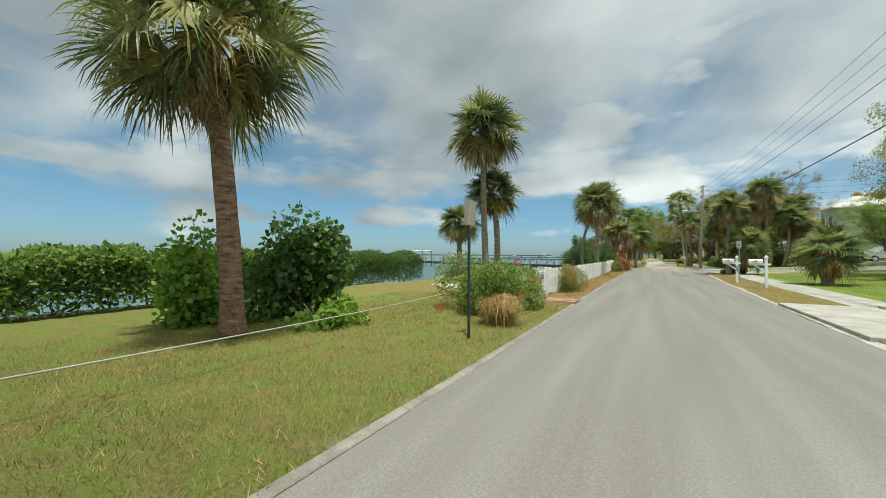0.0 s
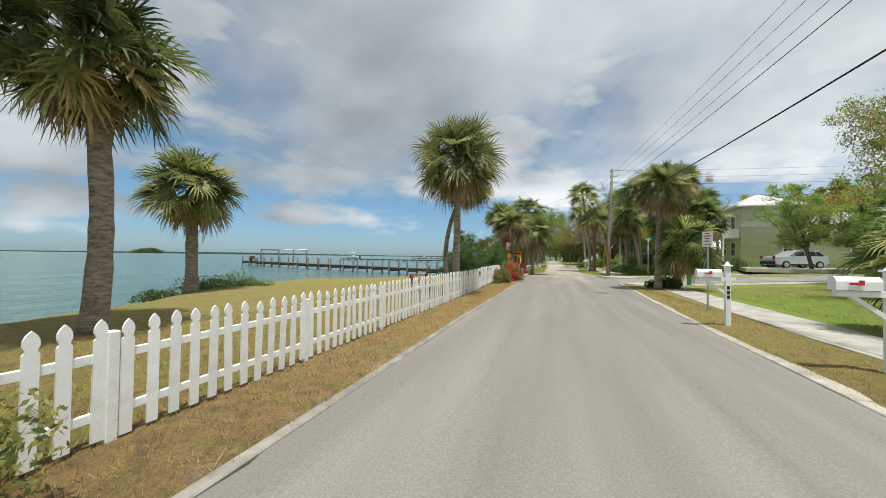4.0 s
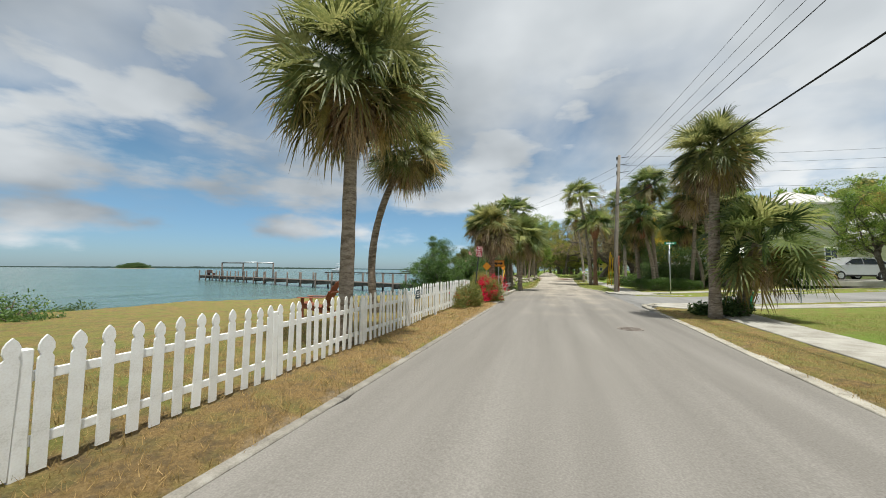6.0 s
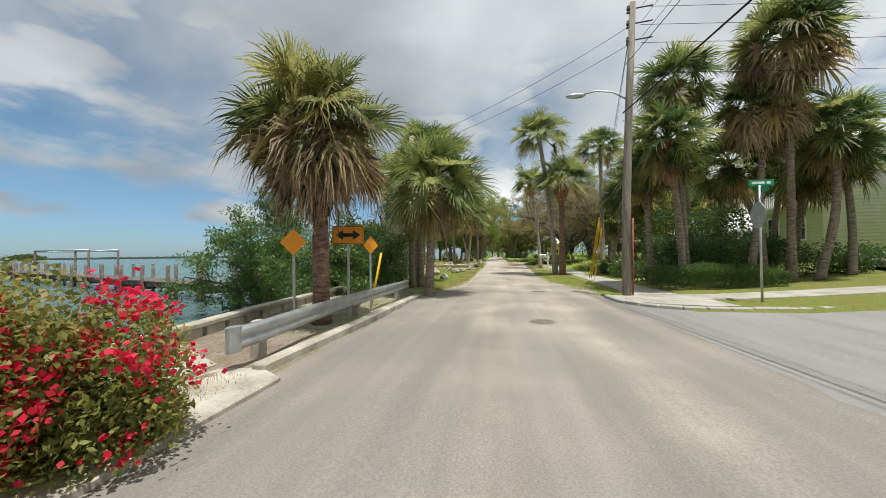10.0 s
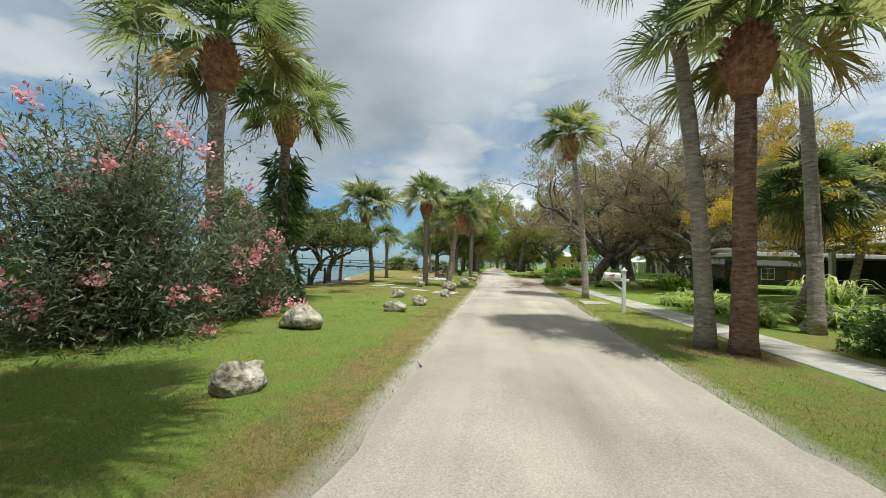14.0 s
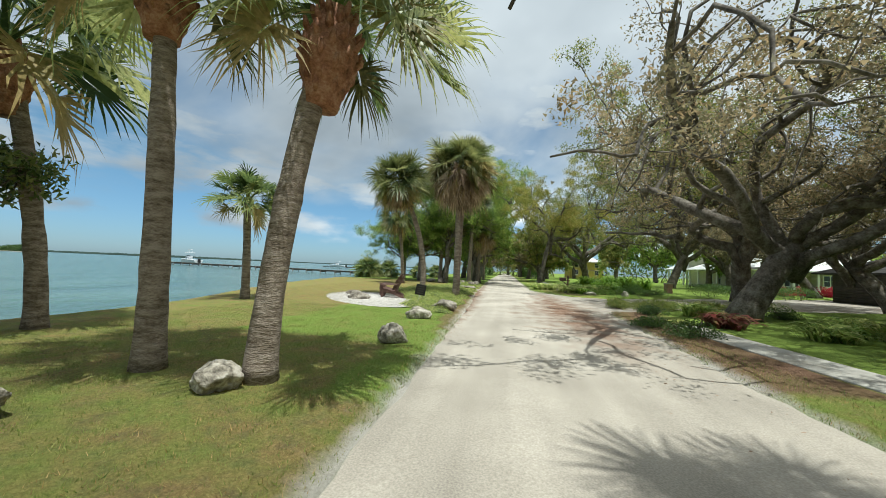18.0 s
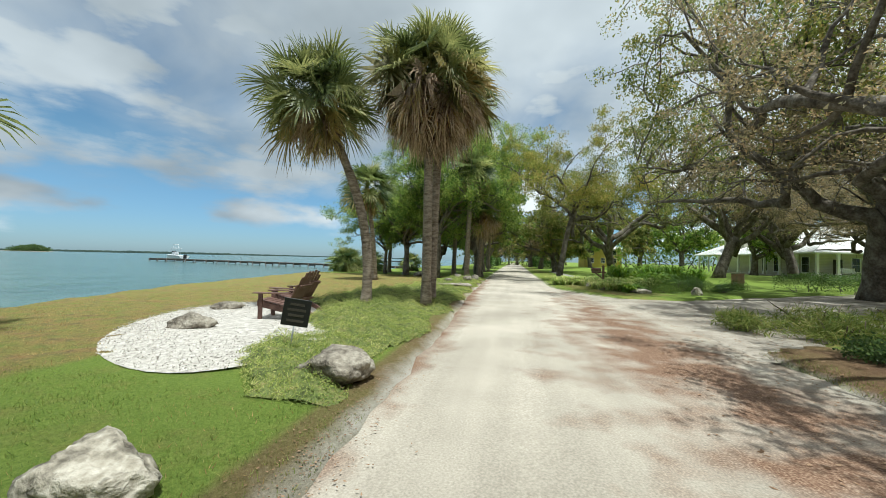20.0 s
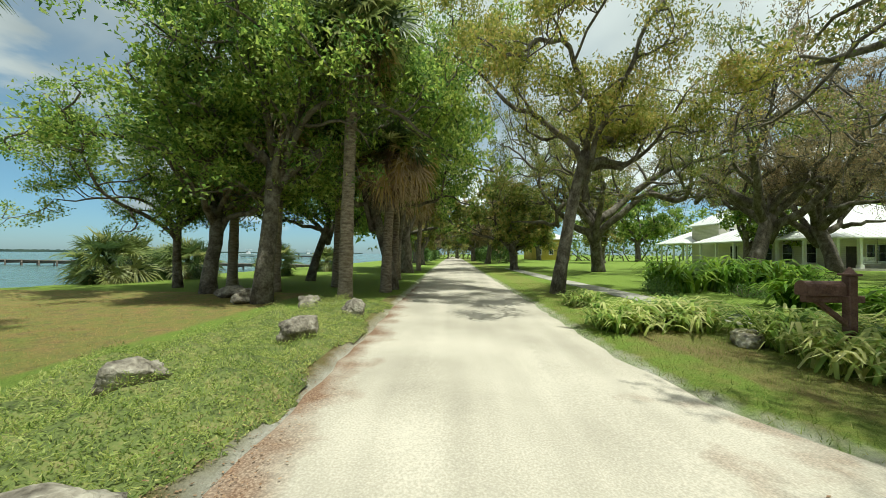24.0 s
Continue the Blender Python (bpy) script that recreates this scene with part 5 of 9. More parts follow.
# Oaks on the inland side and the grove on the shore side.
SP = "spreading live oak with crooked limbs and thin browning foliage"
for ox, oy, kd, lm, sc, tu, sq in [
        (8.4, 83.0, "airy", "oak_brown", 1.3, 20, 0.98), (16.3, 96.5, "airy", "oak", 1.6, 250, 1.2), (20.0, 90.5, "airy", "oak_brown", 1.1, 140, 1.0), (12.8, 75.0, "spread", "oak_brown", 1.15, 70, 0.98),
        (18.5, 81.0, "spread", "oak_brown", 1.25, 310, 1.15), (11.8, 123.5, "airy", "oak", 1.3, 250, 1.35), (21.5, 120.0, "airy", "oak_brown", 1.35, 30, 1.5), (30.0, 122.3, "airy", "oak_brown", 1.3, 90, 1.4),
        (29.5, 108.5, "airy", "oak_brown", 1.2, 190, 1.0)]:
    oak(ox, oy, kd, lm, SP, sc, tu, "live oaks", squash=sq)
oak(3.55, 107.0, "lean", "oak_light", "oak leaning over the lane with yellow-green leaves", 1.0, 100, "live oaks", tall=13.5)
for ox, oy, kd, sc, tu in [(5.4, 127.0, "far_b", 0.95, 200), (-4.6, 141.0, "far", 1.05, 90), (3.9, 168.0, "far", 1.1, 140)]:
    oak(ox, oy, kd, "oak", "live oak shading the far end of the lane", sc, tu, "live oaks")
for ox, oy, kd, lm, sc, tu in [(6.5, 134.0, "far", "oak", 1.0, 330), (5.0, 149.0, "far_b", "oak_brown", 1.15, 60), (10.0, 160.0, "far", "oak", 1.3, 10), (4.5, 178.0, "far_b", "oak_brown", 1.3, 160),
                               (-6.5, 150.0, "far", "oak", 1.1, 20), (-6.0, 172.0, "far_b", "oak_brown", 1.2, 220), (1.0, 222.0, "far", "oak_brown", 1.7, 40), (7.5, 197.0, "far", "oak", 1.3, 80), (-6.0, 200.0, "far_b", "oak", 1.2, 100)]:
    oak(ox, oy, kd, lm, "live oak shading the far end of the lane", sc, tu, "live oaks")
oak(17.8, 29.6, "dense", "oak", "broad live oak with crooked limbs on the green lawn", 1.0, 120, "live oaks", tall=12.5)
oak(14.6, 22.5, "dense", "oak", "gnarled live oak on the green lawn", 0.9, 10, "live oaks", tall=12.0)
oak(19.4, 46.2, "tall", "oak_green", "young oak with a slender trunk in front of the house", 0.66, 75, "live oaks", squash=1.0)
oak(22.2, 45.3, "tall_b", "oak_green", "young oak with a slender trunk in front of the house", 0.72, 190, "live oaks", squash=1.0)
oak(24.5, 40.0, "tall_b", "oak_green", "young oak beside the house", 0.75, 45, "live oaks")
for ox, oy, kd, sc, tu, sq in [(30.0, 74.0, "far", 1.1, 45, 0.95), (24.5, 80.0, "far_b", 0.95, 145, 1.0), (38.0, 70.0, "far_b", 1.15, 245, 1.0), (13.2, 67.4, "tall_b", 0.8, 15, 1.1), (25, 74.5, "far_b", 0.7, 300, 1.0)]:
    oak(ox, oy, kd, "oak_orange" if ox > 26 else "oak_yellow", "large tree with yellow-orange foliage behind the houses", sc, tu, "trees behind the houses", squash=sq)
for ox, oy, kd, lm, sc, tu in [(35.0, 46.0, "tall", "oak_green", 1.2, 20), (31.0, 32.0, "tall_b", "oak_green", 1.2, 200), (44.0, 50.0, "far_b", "oak_green", 0.9, 300)]:
    oak(ox, oy, kd, lm, "dark green tree behind the palms", sc, tu, "trees behind the houses")
for ox, oy, kd, sc, tu, tl in [(-5.9, 103.4, "tall", 1.2, 0, 13.5), (-9.0, 105.6, "tall_b", 1.25, 70, 12.5), (-2.9, 108.2, "tall_b", 1.15, 150, 15.5), (-11.6, 107.5, "tall", 0.78, 210, 8.0), (-3.8, 113.0, "tall", 1.25, 280, 16.5),
                               (-7.8, 111.5, "tall_b", 1.1, 330, 12.0), (-4.0, 121.0, "far", 1.15, 120, 16.5), (-7.0, 128.0, "far_b", 1.15, 20, 12.0)]:
    oak(ox, oy, kd, "oak_green", "leafy green oak in the grove between lane and water", sc, tu, "oaks of the grove", tall=tl)
for k, (ox, oy, sc) in enumerate([(48, 100, 1.5), (56, 122, 1.6), (56, 145, 1.5), (38, 168, 1.5), (24, 152, 1.2), (20, 178, 1.4), (14, 205, 1.4), (44, 82, 1.4), (40, 56, 1.2), (50, 35, 1.3), (58, 58, 1.4), (-9, 215, 1.3), (12, 240, 1.6), (-10, 245, 1.6), (34, 136, 1.1)]):
    oak(ox, oy, ("far", "far_b")[k % 2], ("oak_green", "oak", "oak_green")[k % 3], "tree in the wood behind the gardens", sc, 47 * k, "trees behind the houses", squash=1.15)

# Shore trees with bare crooked stems and an umbrella of leaves, along the sea wall.
SEA_TREES = oak_meshes(211, 1.3, 0.12, 5, 3.2, 0.05, 0.95, 7, 110, (0.07, 0.13), branches=6, wander=0.38, clear=2.1, puff=0.2, plain=True)
SEA_TREES_B = oak_meshes(212, 1.4, 0.12, 5, 3.2, 0.05, 0.95, 7, 110, (0.07, 0.13), branches=6, wander=0.4, clear=2.1, puff=0.2, plain=True)
OAKS["shore"], OAKS["shore_b"] = SEA_TREES, SEA_TREES_B
OAKS["mangrove"] = oak_meshes(213, 0.7, 0.13, 6, 3.2, 0.06, 0.9, 7, 90, (0.06, 0.10), branches=6, wander=0.3, clear=0.35, puff=0.2, plain=True)
LM["buttonwood"] = leaf_material("shore_tree_leaves", [(0.04, 0.07, 0.022), (0.09, 0.13, 0.036), (0.165, 0.195, 0.055), (0.24, 0.23, 0.09)], 0.42, 0.4)
for ox, oy, kd, sc, tu in [(-9.9, 65.4, "shore", 1.05, 10), (-10.1, 66.9, "shore_b", 1.1, 100), (-10.2, 68.4, "shore", 1.05, 200), (-10.4, 71.2, "shore_b", 1.15, 300), (-9.8, 63.6, "shore_b", 1.0, 40)]:
    oak(ox, oy, kd, "buttonwood", "wind-shaped shore tree with bare twisted stems", sc, tu, "shore trees on the sea wall", squash=1.0 if kd == "shore" else 1.12)
for k, (ox, oy, sc) in enumerate([(-6.8, 45.6, 0.9), (-8.2, 47.0, 1.3), (-6.9, 48.0, 1.4), (-8.5, 49.0, 1.3)]):
    root = oak(ox, oy, "mangrove", "shrub", "mangrove bush standing in the water", sc, 70 * k, "mangroves", "mangrove", 1.0)
    root.location.z = SEA - 0.35

# Shrubs, hedges and low plants.
shrub("bougainvillea_bush", -4.1, 4.5, (1.75, 2.4, 1.75), 32000, "boug_green", (0.05, 0.09), "large leafy bougainvillea with scattered red flowers by the fence", seed=1, flowers=("boug_red", 1500, (0.04, 0.065), "blossoms"))
shrub("bougainvillea_bush", -3.35, 10.9, (1.1, 1.7, 1.3), 11000, "boug_leaf", (0.04, 0.075), "bougainvillea with sparse reddish leaves in front of the fence", seed=2, flowers=("boug_red", 900, (0.025, 0.045), "blossoms"), shell=0.5, stems=18)
shrub("bougainvillea_bush", -3.4, 32.5, (0.85, 1.2, 1.25), 12000, "boug_leaf", (0.045, 0.08), "green bougainvillea with a few red flowers", seed=3, flowers=("boug_red", 450, (0.04, 0.07), "blossoms"))
shrub("bougainvillea_bush", -2.95, 35.0, (1.1, 1.35, 1.5), 16000, "boug_leaf", (0.045, 0.08), "bougainvillea with many crimson flowers at the fence end", seed=4, flowers=("boug_red", 3400, (0.04, 0.07), "blossoms"))
strap_clump("ornamental_grass", -3.2, 2.4, 0.45, 0.6, 700, "grass_dry", "dried tan ornamental grass beside the lane", "grass clump", 1, 0.008)
strap_clump("ornamental_grass", -3.5, 3.2, 0.4, 0.55, 500, "grass_dry", "dried tan ornamental grass beside the lane", "grass clump", 2, 0.008)
shrub("sea_grape_bush", -7.6, 0.9, (1.7, 1.8, 3.0), 5200, "shrub", (0.10, 0.18), "dense dark green sea grape bush on the lawn", seed=5, aspect=0.9)
shrub("sea_grape_bush", -6.0, 0.2, (0.8, 0.9, 0.7), 420, "bright", (0.10, 0.17), "low bush with large yellow-green round leaves", seed=6, aspect=0.95, shell=0.2)
shrub("sea_grape_bush", -8.6, -1.0, (1.1, 1.0, 2.5), 2600, "bright", (0.09, 0.16), "bright green sea grape bush on the lawn", seed=7, aspect=0.9)


def hedge_row(name, x0, y0, x1, y1, wide, low, high, n, mat, leaf, label, category, seed, stems=40, lean=0.0, z=None):
    """A clipped or wild hedge: leaves in a lumpy band on crooked stems."""
    rng = np.random.default_rng(seed)
    L = math.hypot(x1 - x0, y1 - y0)
    turn = math.atan2(y1 - y0, x1 - x0)
    u, w = rng.uniform(0, L, n), rng.uniform(-1, 1, n) * wide / 2
    face = rng.uniform(0, 1, n) < 0.45
    w = np.where(face, np.sign(w) * wide / 2 * rng.uniform(0.82, 1.0, n), w)
    top = high * (1 + 0.07 * np.sin(u * 1.7 + seed) + 0.05 * np.sin(u * 4.3) + rng.normal(0, 0.02, n))
    s = np.where(face, rng.uniform(0, 1, n) ** 0.7, rng.uniform(0, 1, n) ** 0.22)
    zz = low + (top * (1 - 0.22 * np.abs(2 * w / wide) ** 4) - low) * s
    v, f = leaf_quads(np.stack([u, w, zz], -1), rng, *leaf, aspect=0.55)
    root = thing(name, (x0, y0, g((x0 + x1) / 2, (y0 + y1) / 2) if z is None else z), label, category, "", math.degrees(turn))
    part("leaves", mesh_from("leaves", v, f), LM[mat], root)
    lines = []
    for i in range(stems):
        a = (i + rng.uniform(0, 1)) * L / stems
        p = limb_walk(rng, (a, rng.normal(0, wide * 0.12), -0.3), (rng.normal(0, 0.5), rng.normal(0, 0.3), 1), high * 0.9, 6, 0.25, 0.05)
        lines.append((p, np.linspace(0.035, 0.012, len(p)) * (0.5 + high * 0.4), 5))
    tagged(part("stem_tangle", tubes("stem_tangle", lines), M["bark"], root), kind="stuff")
    return root


hedge_row("mangrove_hedge", -12.6, -16, -13.2, 6.5, 2.2, 0.2, 1.65, 60000, "hedge", (0.11, 0.2), "long trimmed mangrove hedge between lawn and water", "hedge", 21, 70, z=0.0)
hedge_row("mangrove_hedge", -13.4, 6.5, -13.6, 13.5, 1.9, 0.1, 1.65, 36000, "shrub", (0.07, 0.12), "dark green trimmed hedge at the water's edge", "hedge", 22, 20, z=0.0)
for k, (sx, sy, r, h) in enumerate([(-15.0, 22.6, 1.5, 0.75), (-16.2, 24.6, 1.6, 0.8), (-17.4, 27.0, 1.4, 0.7), (-14.0, 24.2, 0.9, 0.45), (-13.6, 19.8, 1.0, 0.5), (-18.0, 30.0, 1.2, 0.6)]):
    shrub("shore_shrub", sx, sy, (r, r * 1.1, h), 1700, ("dark", "shrub")[k % 2], (0.06, 0.11), "low dark shrub on the shore bank", seed=30 + k, group="shore shrubs", z=g(sx, sy) - 0.05)
hedge_row("boxwood_hedge", 6.0, 47.6, 10.2, 47.4, 1.1, 0.05, 0.85, 26000, "shrub", (0.035, 0.065), "low clipped green hedge beside the footpath", "hedge", 23, 20)
hedge_row("evergreen_thicket", 8.0, 55.0, 13.6, 55.2, 2.6, 0.1, 3.6, 9000, "dark", (0.10, 0.19), "tall dark evergreen thicket in front of the green house", "thicket", 31, 26)
hedge_row("evergreen_thicket", 7.2, 50.8, 13.0, 50.6, 1.8, 0.05, 1.8, 10000, "dark", (0.07, 0.13), "dark evergreen thicket under the palms", "thicket", 32, 26)
shrub("corner_shrub", 5.9, 32.3, (1.0, 0.8, 0.8), 3000, "dark", (0.06, 0.12), "dark spiky shrub under the corner palms", seed=40)
shrub("corner_shrub", 5.0, 32.5, (0.6, 0.6, 0.5), 1200, "dark", (0.06, 0.12), "dark shrub at the foot of the corner palm", seed=41)
for k, (sx, sy, r, h) in enumerate([(8.0, 50.6, 1.5, 1.6), (10.0, 51.4, 1.6, 1.9), (12.4, 51.8, 1.6, 1.7), (14.6, 50.6, 1.5, 1.5), (16.8, 52.0, 1.5, 1.4), (7.6, 53.8, 1.4, 1.6), (9.8, 55.0, 1.7, 2.4), (13.0, 55.0, 1.6, 2.2), (7.4, 57.6, 1.1, 1.0), (20.5, 54.2, 1.2, 0.9)]):
    shrub("thicket_shrub", sx, sy, (r, r, h), 2600, ("dark", "dark", "shrub")[k % 3], (0.08, 0.15), "dark evergreen shrub in the thicket", seed=50 + k, group="thicket")
for k, (sx, sy, r, h) in enumerate([(8.2, 62.5, 1.4, 0.55), (9.5, 60.8, 1.5, 0.6), (7.6, 64.2, 1.2, 0.5), (11.5, 60.5, 1.3, 0.7), (7.3, 61.2, 0.7, 0.45), (11.0, 63.6, 1.1, 1.2), (7.4, 66.0, 0.9, 0.45), (8.6, 66.6, 0.9, 0.6)]):
    strap_clump("strap_leaf_plant", sx, sy, r * 0.8, h, 190, "lily", "green strap-leaved bed plant on the lawn edge", "plant", 20 + k, 0.03, "bed plants")
shrub("oleander_bush", -6.7, 55.3, (2.6, 2.7, 5.9), 36000, "oleander", (0.10, 0.18), "tall oleander with grey-green leaves and pink flowers", seed=60, aspect=0.2, flowers=("pink", 3000, (0.06, 0.10), "blossoms"), stems=110, lumps=26, shell=0.25, reach=1.05)
shrub("oleander_bush", -6.5, 58.0, (2.0, 1.8, 3.7), 10000, "oleander", (0.13, 0.22), "oleander with clusters of pink flowers", seed=61, aspect=0.2, flowers=("pink", 2200, (0.06, 0.10), "blossoms"), stems=70, lumps=18, shell=0.25, reach=1.05)
shrub("oleander_bush", -9.0, 53.6, (1.6, 1.8, 2.6), 5200, "dark", (0.10, 0.18), "dark-leaved oleander on the shore side", seed=62, aspect=0.25, stems=18, shell=0.3)
rv = np.random.default_rng(77)
tuft = np.stack([rv.uniform(0, 2 * np.pi, 34), rv.uniform(0.3, 4.9, 34), rv.uniform(0.25, 0.5, 34)], -1)
pick = rv.integers(0, 34, 1700)
va = tuft[pick, 0] + rv.normal(0, 0.35, 1700)
vr = tuft[pick, 2] * rv.uniform(0.5, 1.3, 1700)
vz = np.maximum(tuft[pick, 1] + rv.normal(0, 0.22, 1700), 0.1)
vv, vf = leaf_quads(np.stack([np.cos(va) * vr, np.sin(va) * vr, vz], -1), rv, 0.25, 0.6, aspect=0.16, along=np.stack([np.cos(va) * 0.8, np.sin(va) * 0.8, -0.7 + 0 * va], -1))
part("vines", mesh_from("vines", vv, vf), LM["dark"], VINE_PALM, "dark green climbing vines")
shrub("fern_bush", -7.0, 60.9, (0.9, 0.9, 0.7), 1500, "dark", (0.15, 0.3), "dark fern at the foot of the vine-covered palm", seed=63, aspect=0.18)
# Beds under the oaks.
for k, (sx, sy, r, h, mk) in enumerate([
        (4.6, 78.6, 0.9, 0.5, "dark"), (4.4, 80.0, 0.8, 0.4, "shrub"), (9.6, 79.6, 1.0, 0.5, "lily"), (11.4, 78.6, 1.0, 0.55, "lily"), (13.2, 79.6, 1.1, 0.5, "lily"), (8.0, 78.9, 0.7, 0.4, "lily"),
        (6.6, 80.6, 0.7, 0.4, "bromeliad"), (15.0, 77.0, 1.2, 0.9, "bright"), (11.6, 75.2, 1.2, 0.9, "bright"), (17.0, 79.0, 1.0, 0.6, "lily"), (7.4, 83.8, 0.8, 0.45, "lily"), (10.5, 84.0, 1.0, 0.5, "dark"), (5.6, 83.4, 0.8, 0.5, "dark"),
        (4.7, 98.0, 0.8, 0.5, "lily"), (4.95, 96.9, 0.8, 0.5, "lily"), (5.5, 96.4, 0.7, 0.45, "lily"), (6.3, 96.9, 0.9, 0.6, "hedge"), (7.2, 96.1, 0.9, 0.6, "hedge"), (8.6, 97.6, 1.0, 0.55, "hedge"), (6.2, 97.8, 0.9, 0.5, "lily"), (9.8, 98.6, 0.9, 0.6, "shrub"), (7.3, 99.0, 1.0, 0.6, "lily"), (5.4, 99.6, 0.9, 0.55, "lily"), (8.4, 100.4, 1.0, 0.8, "bright"),
        (4.9, 101.6, 0.9, 0.5, "lily"), (10.4, 101.6, 1.1, 0.7, "shrub"), (9.2, 103.2, 1.1, 0.8, "bright"), (11.8, 103.4, 1.1, 0.7, "shrub"), (10.6, 97.4, 0.8, 0.6, "shrub"), (12.4, 106.2, 1.0, 1.0, "shrub"),
        (2.9, 100.6, 0.8, 0.5, "lily"), (3.6, 100.9, 0.9, 0.55, "lily"), (4.4, 100.7, 0.9, 0.55, "lily"), (5.0, 98.9, 0.8, 0.55, "lily"), (6.0, 98.4, 0.9, 0.6, "lily"), (8.6, 108.0, 1.3, 1.2, "bright"), (10.6, 108.4, 1.4, 1.3, "bright"), (12.6, 108.8, 1.3, 1.2, "bright"), (14.4, 109.4, 1.2, 1.0, "bright"), (7.0, 106.5, 1.0, 0.8, "shrub"), (9.8, 106.0, 1.2, 0.7, "shrub"), (3.4, 103.8, 0.7, 0.45, "lily"), (11.9, 99.4, 0.9, 0.7, "shrub"), (5.7, 95.9, 0.6, 0.4, "bright")]):
    if mk in ("lily", "bright", "bromeliad"):
        strap_clump("strap_leaf_plant", sx, sy, r * 0.85, h, 240, mk, {"lily": "clump of variegated strap leaves in the garden bed", "bright": "bright green bird-of-paradise leaves in the bed", "bromeliad": "dull red bromeliads under the oak"}[mk], "plant", 60 + k, 0.03 if mk == "lily" else 0.06, "bed plants")
    else:
        shrub("bed_shrub", sx, sy, (r, r, h), 1900, mk, (0.04, 0.08), "rounded green shrub in the garden bed", seed=90 + k, group="bed plants")
hedge_row("roadside_thicket", -16, 206, 18, 207, 5.0, 0.0, 9.5, 16000, "oak", (0.35, 0.7), "tall thicket closing the far end of the lane", "thicket", 29, 24)
hedge_row("wood_edge", 26, 176, 80, 168, 6.0, 0.0, 9.0, 9000, "oak_green", (0.45, 0.9), "edge of a dark wood behind the gardens", "thicket", 35, 30)
hedge_row("wood_edge", 68, 60, 80, 168, 6.0, 0.0, 9.0, 14000, "oak_green", (0.45, 0.9), "edge of a dark wood behind the gardens", "thicket", 36, 40)
hedge_row("roadside_thicket", 7.0, 150, 6.5, 200, 3.0, 0.0, 2.8, 9000, "shrub", (0.25, 0.45), "shady undergrowth beside the far end of the lane", "thicket", 33, 30)
hedge_row("roadside_thicket", -6.5, 152, -6.0, 200, 3.0, 0.0, 2.4, 8000, "shrub", (0.25, 0.45), "shady undergrowth beside the far end of the lane", "thicket", 34, 30)
hedge_row("garden_hedge", 14.8, 99.6, 24.5, 102.6, 2.0, 0.05, 0.95, 12000, "shrub", (0.05, 0.1), "rounded green hedge beyond the driveway", "hedge", 24, 24)
for k, (sx, sy, s) in enumerate([(28.5, 111.5, 1.2), (31.0, 112.0, 1.3), (33.5, 112.6, 1.2)]):
    shrub("red_shrub", sx, sy, (s, s * 0.9, s * 1.05), 1800, "red_leaf", (0.12, 0.25), "bright red-leaved shrub in front of the porch", seed=130 + k, aspect=0.3, group="red shrubs")
for k, (sx, sy, r, h) in enumerate([(5.2, 86.2, 1.0, 0.4), (7.2, 86.8, 1.4, 0.55), (9.6, 87.6, 1.6, 0.5), (12.0, 88.4, 1.5, 0.5), (6.4, 85.2, 0.9, 0.4)]):
    shrub("verge_grass", sx, sy, (r, r, h), 2400, "grass_green", (0.10, 0.22), "dark tufted grass bank beside the driveway", "grass clump", seed=140 + k, aspect=0.1, group="tufted bank")

# Creeping juniper on the lane's shore side, with bare rocks in it.


def juniper_height(x, y):
    """How high the cover stands; none outside its bed."""
    inner = -1.75 - 0.25 * np.clip((y - 84) / 10, 0, 1.6) + 0.16 * np.sin(y * 1.9)
    outer = np.interp(y, [79.8, 81, 83, 85, 87, 90, 94, 98, 102, 104], [-2.9, -3.7, -4.0, -4.9, -6.3, -6.2, -5.2, -4.9, -4.6, -3.4]) + 0.22 * np.sin(y * 2.3)
    t = np.clip(np.minimum(np.minimum((inner - x) / 1.1, (x - outer) / 0.5), np.minimum(y - 79.8, 104 - y) / 0.9), 0, 1)
    return np.where((y > 79.8) & (y < 104), 0.34 * t ** 0.7 * np.clip(0.66 + 0.3 * np.sin(x * 2.7 + y) * np.sin(y * 1.7) + 0.36 * np.sin(x * 6.1 - y * 2.3) * np.sin(y * 5.2 + x * 1.4) + 0.16 * np.sin(x * 11.3 + y * 4.1) * np.sin(y * 9.7 - x * 3), 0.12, 1.3), 0)


rjn = np.random.default_rng(5)
jx, jy = rjn.uniform(-6.7, -1.4, 260000), rjn.uniform(79.8, 104, 260000)
jh = juniper_height(jx, jy)
ok = jh > 0.03
jx, jy, jh = jx[ok], jy[ok], jh[ok]
jz = height(jx, jy) + jh * rjn.uniform(0.55, 1.05, len(jh))
jv, jf = leaf_quads(np.stack([jx, jy, jz], -1), rjn, 0.025, 0.056, aspect=0.4, upward=0.9, plain=True)
tagged(part("creeping_juniper", mesh_from("creeping_juniper", jv, jf), LM["juniper"]), "low creeping juniper covering the bank beside the lane", "ground cover", kind="stuff")
hx, hy = np.meshgrid(np.arange(-6.8, -1.3, 0.1), np.arange(79.8, 104.2, 0.1))
hz = juniper_height(hx, hy)
kq = np.minimum(np.minimum(hz[:-1, :-1], hz[1:, 1:]), np.minimum(hz[1:, :-1], hz[:-1, 1:])) > 0.02
aa, bb = np.nonzero(kq)
qq = aa * hx.shape[1] + bb
uv, inv = np.unique(np.stack([qq, qq + 1, qq + hx.shape[1] + 1, qq + hx.shape[1]], -1), return_inverse=True)
allv = np.stack([hx, hy, height(hx, hy) - 0.025 + hz * 0.7], -1).reshape(-1, 3)
